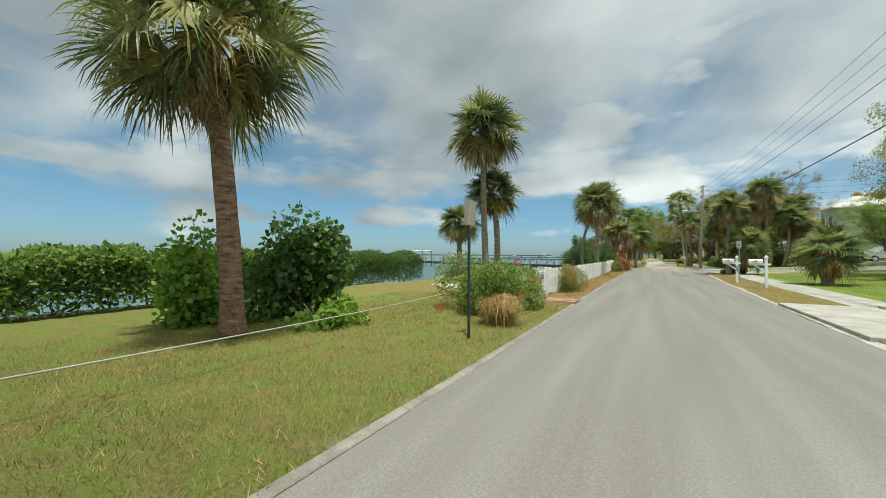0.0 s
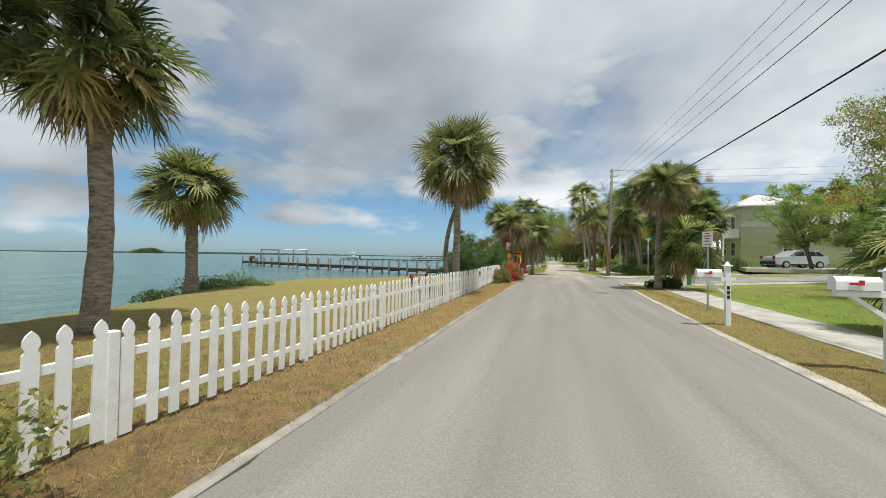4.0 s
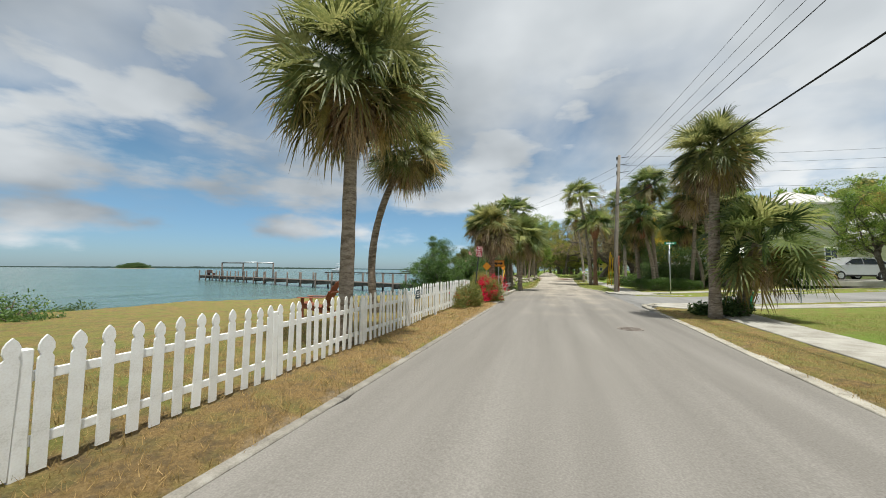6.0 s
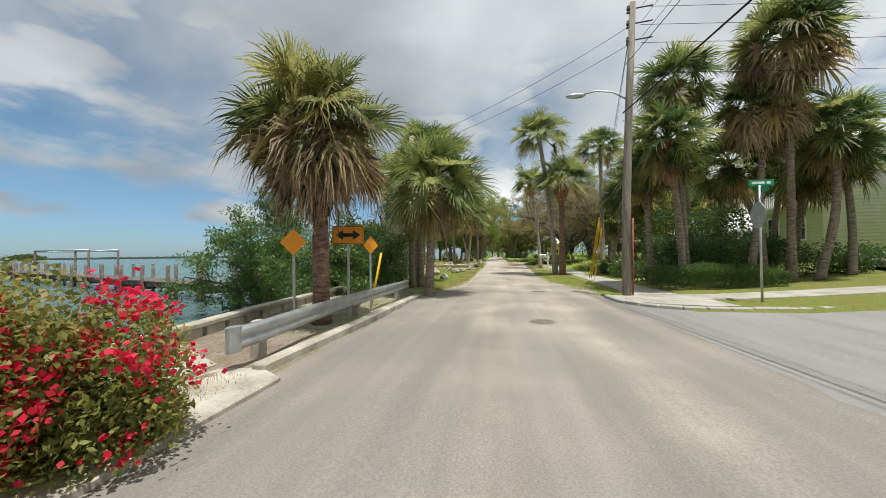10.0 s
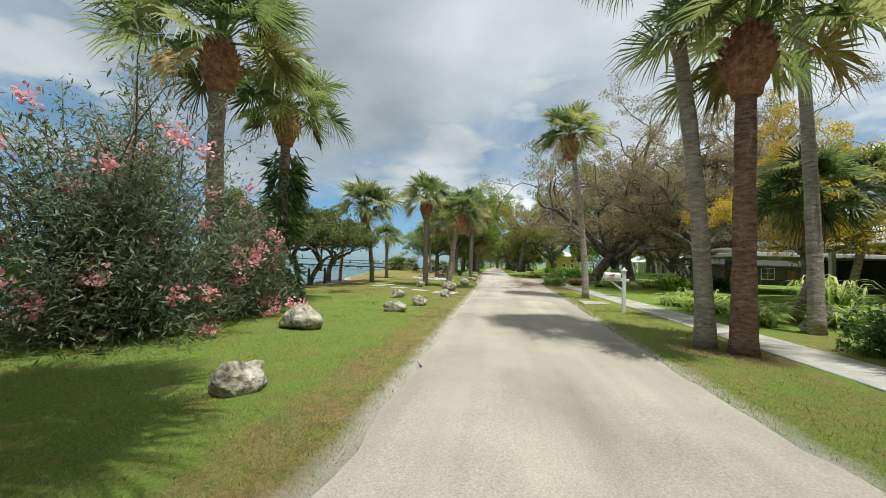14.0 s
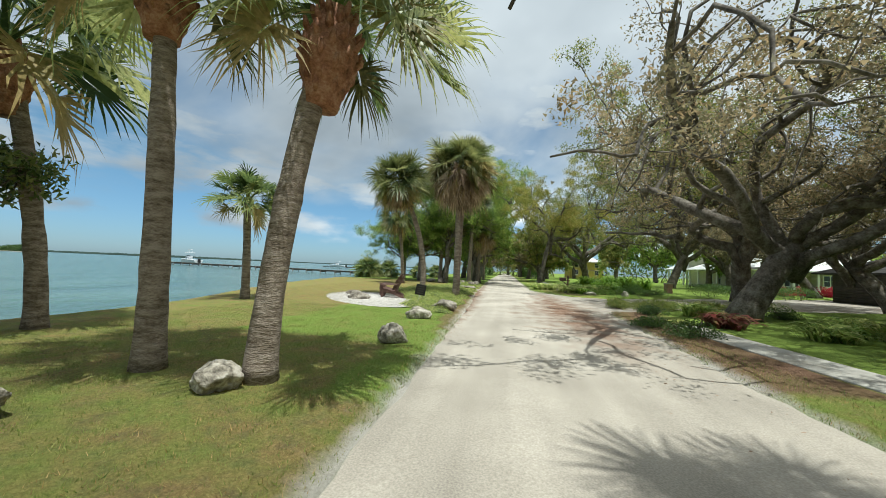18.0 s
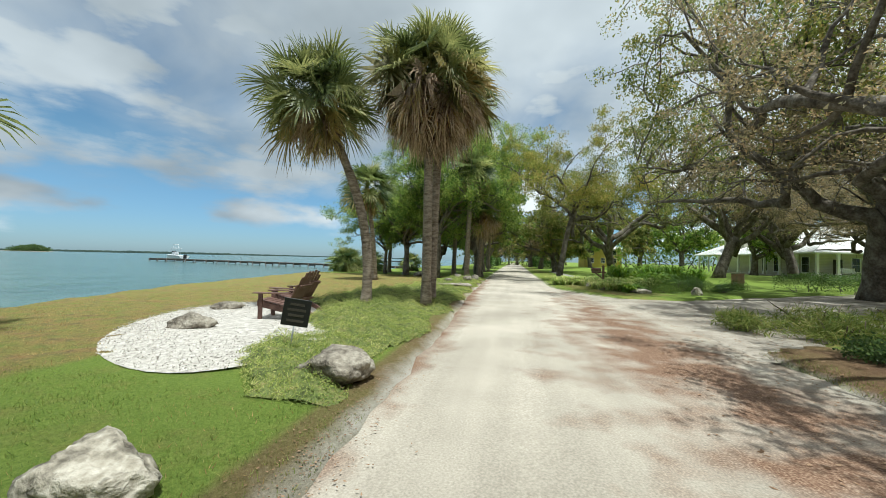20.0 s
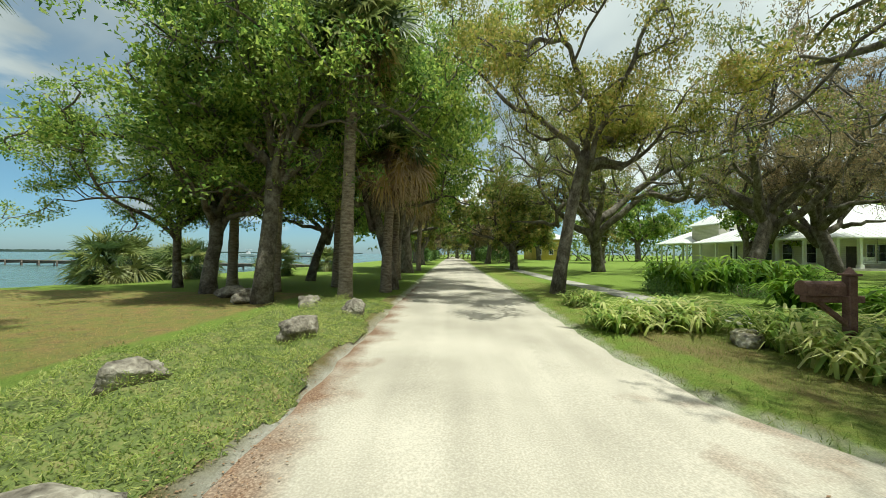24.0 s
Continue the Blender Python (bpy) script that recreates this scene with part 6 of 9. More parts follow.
M["thatch"] = material("juniper_thatch", [(0.07, 0.085, 0.03), (0.125, 0.155, 0.045), (0.22, 0.20, 0.08)], 6, 30, 0.95, 0.9)
tagged(part("juniper_mat", mesh_from("juniper_mat", allv[uv], inv.reshape(-1, 4)), M["thatch"]), "matted stems under the creeping juniper", "ground cover", kind="stuff")

# Blades of grass where the camera passes close, and fallen leaves.


def scatter_grass(name, x0, x1, y0, y1, n, mat, label, lo, hi, seed, keep):
    rng = np.random.default_rng(seed)
    x, y = rng.uniform(x0, x1, n), rng.uniform(y0, y1, n)
    c = np.stack([x, y], -1)
    k = keep(x, y)
    x, y = x[k], y[k]
    z = height(x, y) - 0.01
    a, h = rng.uniform(0, 2 * np.pi, len(x)), rng.uniform(lo, hi, len(x))
    lean = rng.normal(0, 0.5, (len(x), 2)) * h[:, None]
    w = 0.003 + 0.026 * h
    v = np.stack([np.stack([x - np.cos(a) * w, y - np.sin(a) * w, z], -1), np.stack([x + np.cos(a) * w, y + np.sin(a) * w, z], -1), np.stack([x + lean[:, 0], y + lean[:, 1], z + h], -1)], 1).reshape(-1, 3)
    return tagged(part(name, mesh_from(name, v, np.arange(len(v)).reshape(-1, 3)), LM[mat]), label, "grass", kind="stuff")


def off_lane(x, y):
    inland = x - np.interp(y, SHORE[:, 0], SHORE[:, 1])
    path = (x > 4.6) & (x < 6.7)
    return ((x < left_edge(y) - 0.03) | (x > right_edge(y) + 0.03)) & (inland > 1.5) & ~side_street(x, y) & ~drive(x, y) & ~path & (juniper_height(x, y) < 0.02)


scatter_grass("grass", -7.5, -2.3, -6, 37, 100000, "grass_dry", "dried tan grass of the verge and fenced lawn", 0.03, 0.09, 1, off_lane)
scatter_grass("grass", -9.0, -2.3, -8, 7, 60000, "grass_green", "yellow-green mown lawn", 0.02, 0.06, 2, off_lane)
scatter_grass("grass", 3.0, 5.0, 2, 34, 26000, "grass_dry", "dried grass of the strip beside the footpath", 0.02, 0.07, 3, lambda x, y: off_lane(x, y) & (y > 10.5))
scatter_grass("grass", 6.6, 15.0, 4, 33, 80000, "grass_green", "mown green lawn beside the footpath", 0.02, 0.06, 12, off_lane)
scatter_grass("grass", 6.6, 15.0, 4, 33, 14000, "grass_dry", "dry blades in the inland lawn", 0.02, 0.06, 13, off_lane)
scatter_grass("grass", -8.5, -0.9, 47, 80, 200000, "grass_green", "mown green lawn beside the lane", 0.015, 0.05, 4, off_lane)
scatter_grass("grass", -3.2, -0.9, 47, 80, 7000, "grass_dry", "dry grass at the lane's edge", 0.02, 0.06, 5, off_lane)
scatter_grass("grass", 2.4, 5.0, 47, 86, 50000, "grass_green", "patchy green grass of the verge", 0.02, 0.06, 6, off_lane)
scatter_grass("grass", 2.4, 4.6, 47, 86, 12000, "grass_dry", "dry grass in the verge", 0.02, 0.06, 7, off_lane)
scatter_grass("grass", -12, -3, 80, 104, 30000, "grass_dry", "tan grass of the shore lawn", 0.02, 0.06, 8, lambda x, y: off_lane(x, y) & (x < -5.5))
scatter_grass("grass", 2.0, 5.5, 95, 112, 14000, "grass_green", "green grass beside the lane", 0.03, 0.08, 9, off_lane)
rl = np.random.default_rng(15)
lx, ly = rl.uniform(1.6, 7.5, 9000), rl.normal(83.0, 5.5, 9000)
kk = (np.abs(ly - 83) < 13) & (rl.uniform(0, 1, 9000) < np.clip((lx - 1.2) / 3.2, 0, 1))
lz = np.where(lx[kk] < right_edge(ly[kk]), 0.03, 0.06) + rl.uniform(0, 0.015, kk.sum())
v1, f1 = leaf_quads(np.stack([lx[kk], ly[kk], lz], -1), rl, 0.03, 0.07, aspect=0.5, along=np.array([[0, 0, 0.0]]))
v1[:, 2] = np.repeat(lz, 4) + 0.1 * (v1[:, 2] - np.repeat(lz, 4))
lx2, ly2 = rl.uniform(-5.2, -2.7, 3500), rl.uniform(38, 47, 3500)
lz2 = height(lx2, ly2) + 0.012
v2, f2 = leaf_quads(np.stack([lx2, ly2, lz2], -1), rl, 0.03, 0.09, aspect=0.35)
v2[:, 2] = np.repeat(lz2, 4) + 0.1 * (v2[:, 2] - np.repeat(lz2, 4))
ly3 = rl.uniform(76, 105, 9000)
lx3 = left_edge(ly3) - 0.12 + rl.normal(0.0, 0.2, 9000)
lz3 = np.maximum(np.where(lx3 > left_edge(ly3), 0.03, height(lx3, ly3) + 0.012), height(lx3, ly3) + juniper_height(lx3, ly3)) + rl.uniform(0, 0.01, 9000)
v3, f3 = leaf_quads(np.stack([lx3, ly3, lz3], -1), rl, 0.018, 0.04, aspect=0.5)
v3[:, 2] = np.repeat(lz3, 4) + 0.12 * (v3[:, 2] - np.repeat(lz3, 4))
tagged(part("fallen_leaves", mesh_from("fallen_leaves", np.concatenate([v1, v2, v3]), np.concatenate([f1, f2 + len(v1), f3 + len(v1) + len(v2)])), LM["litter"]), "reddish-brown fallen leaves on the ground", "leaves", kind="stuff")

# ---- built things ----


def outline_mesh(name, pts, thick):
    """A flat board cut to an outline in x and z, with its thickness along y."""
    n = len(pts)
    v = [(x, -thick / 2, z) for x, z in pts] + [(x, thick / 2, z) for x, z in pts]
    me = bpy.data.meshes.new(name)
    me.from_pydata(v, [], [tuple(range(n)), tuple(range(2 * n - 1, n - 1, -1))] + [((i + 1) % n, i, n + i, n + (i + 1) % n) for i in range(n)])
    return me


def lettering(text, size, mat, parent, at, turn=0.0, thick=0.001):
    """Raised words in the built-in font, standing upright and facing -y before they are turned."""
    cu = bpy.data.curves.new("lettering", "FONT")
    cu.body, cu.size, cu.align_x, cu.align_y, cu.extrude = text, size, "CENTER", "CENTER", thick
    ob = bpy.data.objects.new("lettering", cu)
    scene.collection.objects.link(ob)
    me = bpy.data.meshes.new_from_object(ob)
    bpy.data.objects.remove(ob)
    me.materials.clear()
    o = part("lettering", me, mat, parent)
    o.matrix_basis = pose(*at, 90, 0, turn)
    return o


# Picket fence along the shore lawn.
FX = -3.66
pk = [(-0.045, 0), (0.045, 0), (0.045, 0.80), (0.030, 0.825), (0.045, 0.86), (0.043, 0.90), (0.028, 0.935), (0, 0.965), (-0.028, 0.935), (-0.043, 0.90), (-0.045, 0.86), (-0.030, 0.825), (-0.045, 0.80)]
PICKET = outline_mesh("picket", pk, 0.02)
PICKET.materials.append(M["white_paint"])
rp = np.random.default_rng(31)
fence = thing("picket_fence", (FX, 5.4, g(FX, 20)), "weathered white picket fence along the shore lawn", "fence")
F0, F1 = 5.4, 34.6
for k, y in enumerate(np.arange(F0, F1, 2.4)):
    L = min(2.4, F1 - y)
    part("post", boxed(((-0.06, y - F0 - 0.045, -0.1), (0.03, y - F0 + 0.045, 0.9)), bevel=0.008), M["white_paint"], fence)
    for z in (0.2, 0.66):
        part("rail", boxed(((-0.03, y - F0 + 0.046, z), (0.006, y - F0 + L - 0.046, z + 0.075)), bevel=0.005), M["white_paint"], fence)
for y in np.arange(F0 + 0.1, F1, 0.2):
    if any(abs((y - F0) - i * 2.4) < 0.05 for i in range(13)):
        continue
    ob = part("picket", PICKET, None, fence)
    ob.matrix_basis = pose(0.018 + rp.normal(0, 0.003), y - F0 + rp.normal(0, 0.006), 0.03 + rp.normal(0, 0.008) + (0.06 if 28 < y < 34 else 0) + (0.07 if 8.1 < y < 9.0 else 0), rp.normal(0, 0.7), rp.normal(0, 0.8), 90 + rp.normal(0, 1.5))


M["plaque_blue"] = material("plaque_blue", [(0.012, 0.03, 0.045), (0.02, 0.045, 0.06)], 3, 60, 0.45, 0.02)


def plaque(y, z, words=()):
    root = thing("fence_plaque", (FX + 0.032, y, z), "small dark blue plaque with white lettering on the fence" if words else "small dark arched plaque with white edging on the fence", "sign")
    o = [(-0.20, -0.13), (0.20, -0.13), (0.20, 0.04), (0.16, 0.06), (0.15, 0.09)] + [(0.15 * math.cos(a), 0.08 + 0.06 * math.sin(a)) for a in np.linspace(0.3, math.pi - 0.3, 9)] + [(-0.15, 0.09), (-0.16, 0.06), (-0.20, 0.04)]
    part("rim", outline_mesh("rim", o, 0.012), M["clean_white"], root, "white rim").matrix_basis = pose(0.006, 0, 0, 0, 0, 90)
    part("panel", outline_mesh("panel", [(x * 0.94, z2 * 0.92) for x, z2 in o], 0.006), M["plaque_blue"], root).matrix_basis = pose(0.017, 0, 0, 0, 0, 90)
    for i, (tx, sz) in enumerate(words):
        lettering(tx, sz, M["clean_white"], root, (0.0215, 0, 0.078 - i * 0.055), 90)
    for i, w in enumerate(() if words else (0.2, 0.26, 0.22)):
        part("text_bar", boxed(((0.021, -w / 2, 0.05 - i * 0.06), (0.023, w / 2, 0.075 - i * 0.06)), bevel=0), M["clean_white"], root)


plaque(7.45, 0.86, (("PRIVATE", 0.062), ("PROPERTY", 0.062), ("NO TRESPASSING", 0.036), ("ON DOCK OR LAND", 0.034)))
plaque(27.6, 0.85)
# Posts and hinges of the gate.
for y in (7.02, 8.2):
    part("gate_post", boxed(((-0.05, y - F0 - 0.05, -0.1), (0.045, y - F0 + 0.05, 1.02)), ((-0.06, y - F0 - 0.06, 1.02), (0.055, y - F0 + 0.06, 1.05)), bevel=0.008), M["white_paint"], fence)
for z in (0.3, 0.75):
    part("hinge", boxed(((0.047, 7.95 - F0, z), (0.053, 8.22 - F0, z + 0.03)), bevel=0.001), M["galvanised"], fence, "steel strap hinge")

# Rope between low posts across the first lawn.
for y in (-7.5, 4.6):
    tagged(part("rope_post", boxed(((-0.05, -0.05, -0.1), (0.05, 0.05, 0.62)), bevel=0.012), M["pole_wood"]), "short wooden post carrying a rope on the lawn", "post").matrix_basis = pose(-5.05, y, g(-5, y))
ry = np.linspace(-7.5, 4.6, 24)
tagged(part("rope", tubes("rope", [(np.stack([np.full(24, -5.05), ry, 0.58 - 0.10 * (1 - ((ry + 1.45) / 6.05) ** 2)], -1), 0.011, 6)]), M["concrete"]), "pale rope strung between posts over the lawn", "rope")


def mailbox(x, y, label, turn=0.0, bars=True, mat="clean_white", h=1.42):
    """A post-mounted box facing the lane, with its flag, arm, brace, door and numbers as bars."""
    z = g(x, y)
    root = thing("mailbox", (x, y, z), label, "mailbox", "mailboxes on the verge", turn)
    w = M[mat]
    part("post", boxed(((-0.055, -0.055, -0.1), (0.055, 0.055, h)), bevel=0.008), w, root)
    bm = boxed(((-0.085, -0.085, h), (0.085, 0.085, h + 0.03)), bevel=0.006)
    r = bmesh.ops.create_cone(bm, cap_ends=True, segments=8, radius1=0.07, radius2=0.012, depth=0.09)
    bmesh.ops.translate(bm, vec=(0, 0, h + 0.075), verts=r["verts"])
    part("finial", bm, w, root)
    part("arm", boxed(((-0.62, -0.045, h - 0.36), (0.16, 0.045, h - 0.27)), bevel=0.006), w, root)
    bm = bmesh.new()
    vs = box(bm, (-0.26, -0.03, -0.03), (0.26, 0.03, 0.03), 0.005)
    o = part("brace", bm, w, root)
    o.matrix_basis = pose(-0.24, 0, h - 0.5, 0, 38, 0)
    prof = [(-0.085, 0), (0.085, 0), (0.085, 0.11)] + [(0.085 * math.cos(a), 0.11 + 0.085 * math.sin(a)) for a in np.linspace(0.2, math.pi - 0.2, 8)] + [(-0.085, 0.11)]
    bx = outline_mesh("box", prof, 0.5)
    o = part("box", bx, w, root)
    o.matrix_basis = pose(-0.38, 0, h - 0.265, 0, 0, 90)
    o = part("door", outline_mesh("door", [(a * 1.04, b * 1.03) for a, b in prof], 0.015), w, root)
    o.matrix_basis = pose(-0.638, 0, h - 0.266, 0, 0, 90)
    part("flag", boxed(((-0.50, -0.103, h - 0.19), (-0.34, -0.095, h - 0.155)), ((-0.40, -0.104, h - 0.155), (-0.34, -0.094, h - 0.12)), bevel=0), M["flag_red" if bars or mat == "clean_white" else mat], root, "signal flag")
    if bars:
        for i in range(3):
            part("number_bar", boxed(((-0.03, -0.062, h - 0.55 - i * 0.11), (0.03, -0.0555, h - 0.47 - i * 0.11)), bevel=0), M["sign_black"], root, "dark number plate bar")
    return root


mailbox(3.8, 20.8, "white mailbox on a white wooden post with red flag", bars=True)
mailbox(4.3, 17.2, "white mailbox on a white post beside the concrete drive", bars=False)
mailbox(4.36, 62.95, "white mailbox with a pointed finial on the verge", bars=False)


def sign_post(x, y, name, label, h, mat="galvanised", lean=(0, 0), turn=0.0, w=0.05):
    root = thing(name, (x, y, g(x, y)), label, "sign", "", turn)
    part("post", boxed(((-w / 2, -0.012, -0.15), (w / 2, 0.012, h)), ((-0.012, 0.012, -0.15), (0.012, 0.03, h)), bevel=0.002), M[mat], root)
    root.rotation_mode = "XYZ"
    root.rotation_euler = (radians(lean[0]), radians(lean[1]), radians(turn))
    return root


s = sign_post(4.35, 23.5, "parking_sign", "white and red sign on a thin steel post", 2.45, turn=-50)
part("panel", boxed(((-0.15, -0.022, 1.98), (0.15, -0.014, 2.44)), bevel=0.003), M["clean_white"], s, "white panel")
for i, w in enumerate((0.12, 0.2, 0.12, 0.16)):
    part("text_bar", boxed(((-w / 2, -0.025, 2.37 - i * 0.08), (w / 2, -0.022, 2.40 - i * 0.08)), bevel=0), M["sign_red"], s, "red lettering bar")
part("arrow", boxed(((-0.1, -0.025, 2.03), (0.1, -0.022, 2.05)), bevel=0), M["sign_red"], s)
s = sign_post(-3.2, 0.9, "parking_sign", "brown-backed sign on a dark post beside the bushes", 2.5, "dark_metal", turn=75)
part("panel", boxed(((-0.15, -0.022, 2.05), (0.15, -0.014, 2.5)), bevel=0.003), M["pole_wood"], s)
s = sign_post(-3.28, 33.5, "no_parking_sign", "dark red no-parking sign on a leaning dark post", 2.85, "dark_metal", (0, 7), 36)
part("panel", boxed(((-0.15, -0.024, 2.38), (0.15, -0.014, 2.84)), bevel=0.004), M["sign_red"], s, "dark red panel")
part("border", boxed(((-0.14, -0.0262, 2.82), (0.14, -0.0242, 2.828)), ((-0.14, -0.0262, 2.392), (0.14, -0.0242, 2.40)), ((-0.14, -0.0262, 2.40), (-0.132, -0.0242, 2.82)), ((0.132, -0.0262, 2.40), (0.14, -0.0242, 2.82)), bevel=0), M["clean_white"], s, "white border")
for i, (tx, sz) in enumerate((("NO", 0.11), ("PARKING", 0.075), ("ANY", 0.075), ("TIME", 0.075))):
    lettering(tx, sz, M["clean_white"], s, (0, -0.026, 2.755 - (0, 0.10, 0.175, 0.25)[i]))
part("arrow", boxed(((-0.09, -0.0265, 2.432), (0.09, -0.0242, 2.444)), ((-0.105, -0.0265, 2.428), (-0.09, -0.0242, 2.448)), ((0.09, -0.0265, 2.428), (0.105, -0.0242, 2.448)), bevel=0), M["clean_white"], s, "white double arrow")
s.location.z -= 0.3


def diamond(x, y, z, half, turn, label):
    s2 = sign_post(x, y, "warning_sign", label, z + half * 0.4, "galvanised", turn=turn)
    part("panel", outline_mesh("panel", [(0, z - half), (half, z), (0, z + half), (-half, z)], 0.006), M["sign_orange"], s2, "orange diamond panel").matrix_basis = pose(0, -0.018, 0)
    return s2


diamond(-3.65, 39.5, 1.70, 0.26, 10, "blank orange diamond warning sign on a steel post")
diamond(-2.98, 41.9, 1.70, 0.23, 55, "blank orange diamond warning sign behind the guard rail")
s = sign_post(-3.12, 40.85, "arrow_sign", "orange sign with a black two-way arrow", 2.2, turn=10)
s.location.z -= 0.12
part("panel", boxed(((-0.42, -0.022, 1.87), (0.42, -0.014, 2.36)), bevel=0.004), M["sign_orange"], s, "orange panel")
part("border", boxed(((-0.40, -0.0245, 2.33), (0.40, -0.0225, 2.345)), ((-0.40, -0.0245, 1.885), (0.40, -0.0225, 1.90)), ((-0.405, -0.0245, 1.90), (-0.39, -0.0225, 2.33)), ((0.39, -0.0245, 1.90), (0.405, -0.0225, 2.33)), bevel=0), M["sign_black"], s, "black border")
part("arrow", outline_mesh("arrow", [(-0.33, 2.115), (-0.13, 2.25), (-0.13, 2.165), (0.13, 2.165), (0.13, 2.25), (0.33, 2.115), (0.13, 1.98), (0.13, 2.065), (-0.13, 2.065), (-0.13, 1.98)], 0.002), M["sign_black"], s, "black double-headed arrow").matrix_basis = pose(0, -0.0235, 0)
for o in s.children:
    if not o.name.startswith("post"):
        o.matrix_basis = Matrix.Translation((0, 0, 0.21)) @ Matrix.Diagonal((0.86, 1, 0.86, 1)) @ o.matrix_basis

# Guard rail: a W-profile beam on three posts, with a flared end.
rail = thing("guard_rail", (0, 0, 0), "weathered galvanised guard rail along the lane", "guard rail")
prof = [(0.0, 0.15), (0.03, 0.13), (0.055, 0.09), (0.055, 0.06), (0.005, 0.02), (0.005, -0.02), (0.055, -0.06), (0.055, -0.09), (0.03, -0.13), (0.0, -0.15)]
ry = np.array([37.2, 37.7, 39, 41, 43, 44.6, 45.2])
rx = np.array([-3.05, -2.98, -3.02, -3.02, -2.95, -2.86, -2.84])
rz = np.array([0.44, 0.46, 0.47, 0.47, 0.47, 0.47, 0.47])
vv = np.array([(x + px, y, z + pz) for x, y, z in zip(rx, ry, rz) for px, pz in prof] + [(x + px - 0.006, y, z + pz) for x, y, z in zip(rx, ry, rz) for px, pz in prof])
k = len(prof)
i0 = (np.arange(len(ry) - 1)[:, None] * k + np.arange(k - 1)[None]).ravel()
half = len(ry) * k
ff = np.concatenate([np.stack([i0, i0 + k, i0 + k + 1, i0 + 1], -1), half + np.stack([i0, i0 + 1, i0 + k + 1, i0 + k], -1)])
part("beam", mesh_from("beam", vv, ff), M["galvanised"], rail)
for y, x in ((37.75, -3.12), (41.3, -3.12), (44.4, -2.98)):
    part("post", boxed(((x - 0.09, y - 0.08, -0.2), (x + 0.07, y + 0.08, 0.58)), bevel=0.012), M["old_concrete"], rail, "squat weathered rail post")
bm = bmesh.new()
r = bmesh.ops.create_cone(bm, cap_ends=True, segments=14, radius1=0.13, radius2=0.13, depth=0.34)
bmesh.ops.scale(bm, vec=(0.55, 1, 0.95), verts=r["verts"])
part("end_cap", bm, M["galvanised"], rail, "rounded flared end").matrix_basis = pose(-3.06, 37.18, 0.44)


def kerb(name, pts, wide, high, mat, label, unit=1.2):
    """A kerb of separate stones along a line, laid end to end."""
    root = thing(name, (0, 0, 0), label, "kerb", kind="structure")
    pts = np.array(pts, float)
    seg = np.r_[0, np.cumsum(np.linalg.norm(np.diff(pts, axis=0), axis=1))]
    n = max(1, int(seg[-1] / unit))
    at = np.linspace(0, seg[-1], n + 1)
    p = np.stack([np.interp(at, seg, pts[:, j]) for j in range(2)], -1)
    for a, b in zip(p[:-1], p[1:]):
        d = b - a
        L = np.linalg.norm(d)
        bm = boxed(((0.006, -wide / 2, -0.12), (L - 0.006, wide / 2, high)), bevel=0.025)
        part("kerb_stone", bm, M[mat], root).matrix_basis = pose(a[0], a[1], 0.055 * max(0, min(16, a[0] - 7.5)) + rp.normal(0, 0.004), 0, 0, math.degrees(math.atan2(d[1], d[0])))
    return root


kerb("kerb", [(-2.75, 37.2), (-2.68, 39), (-2.6, 42), (-2.5, 45.2)], 0.2, 0.13, "old_concrete", "worn pale concrete kerb beside the guard rail")
def bend(x, y, r, a0, a1, n=7):
    """Points round a quarter turn, for kerbs."""
    return [(x + r * math.cos(radians(a)), y + r * math.sin(radians(a))) for a in np.linspace(a0, a1, n)]


kerb("kerb", [(3.85, 45.6)] + bend(5.7, 44.7, 1.85, 180, 268) + [(9.5, 43.0), (14, 43.25), (24, 43.8)], 0.2, 0.10, "concrete", "pale concrete kerb round the far street corner", 0.5)
kerb("kerb", [(3.8, 33.6)] + bend(5.75, 35.05, 1.95, 180, 92) + [(9, 37.15), (15, 37.5), (24, 38.1)], 0.2, 0.08, "old_concrete", "pale concrete kerb round the near street corner", 0.5)


def slab(name, corners, z, thick, mat, label, category="paving", parent=None):
    bm = bmesh.new()
    n = len(corners)
    zs = [z] * n if isinstance(z, (int, float)) else list(z)
    lo = [bm.verts.new((x, y, h - thick)) for (x, y), h in zip(corners, zs)]
    hi = [bm.verts.new((x, y, h)) for (x, y), h in zip(corners, zs)]
    bm.faces.new(hi)
    bm.faces.new(lo[::-1])
    for i in range(n):
        bm.faces.new((lo[i], lo[(i + 1) % n], hi[(i + 1) % n], hi[i]))
    bmesh.ops.recalc_face_normals(bm, faces=bm.faces)
    bmesh.ops.bevel(bm, geom=[e for e in bm.edges if e.verts[0] in hi and e.verts[1] in hi], offset=0.012, segments=1, affect="EDGES")
    o = part(name, bm, M[mat], parent)
    return tagged(o, label, category) if label else o


def footpath(ys, inner, outer, label, step=1.5):
    """A pavement cast in bays with open joints."""
    root = thing("pavement", (0, 0, 0), label, "pavement", kind="structure")
    for a in np.arange(ys[0], ys[-1] - 0.1, step):
        b = min(a + step, ys[-1]) - 0.012
        c = [(np.interp(a, ys, inner), a), (np.interp(a, ys, outer), a), (np.interp(b, ys, outer), b), (np.interp(b, ys, inner), b)]
        slab("bay", c, [g(*p) + 0.025 + q for p in c for q in (rp.normal(0, 0.002),)], 0.12, "concrete", "", parent=root)
    return root


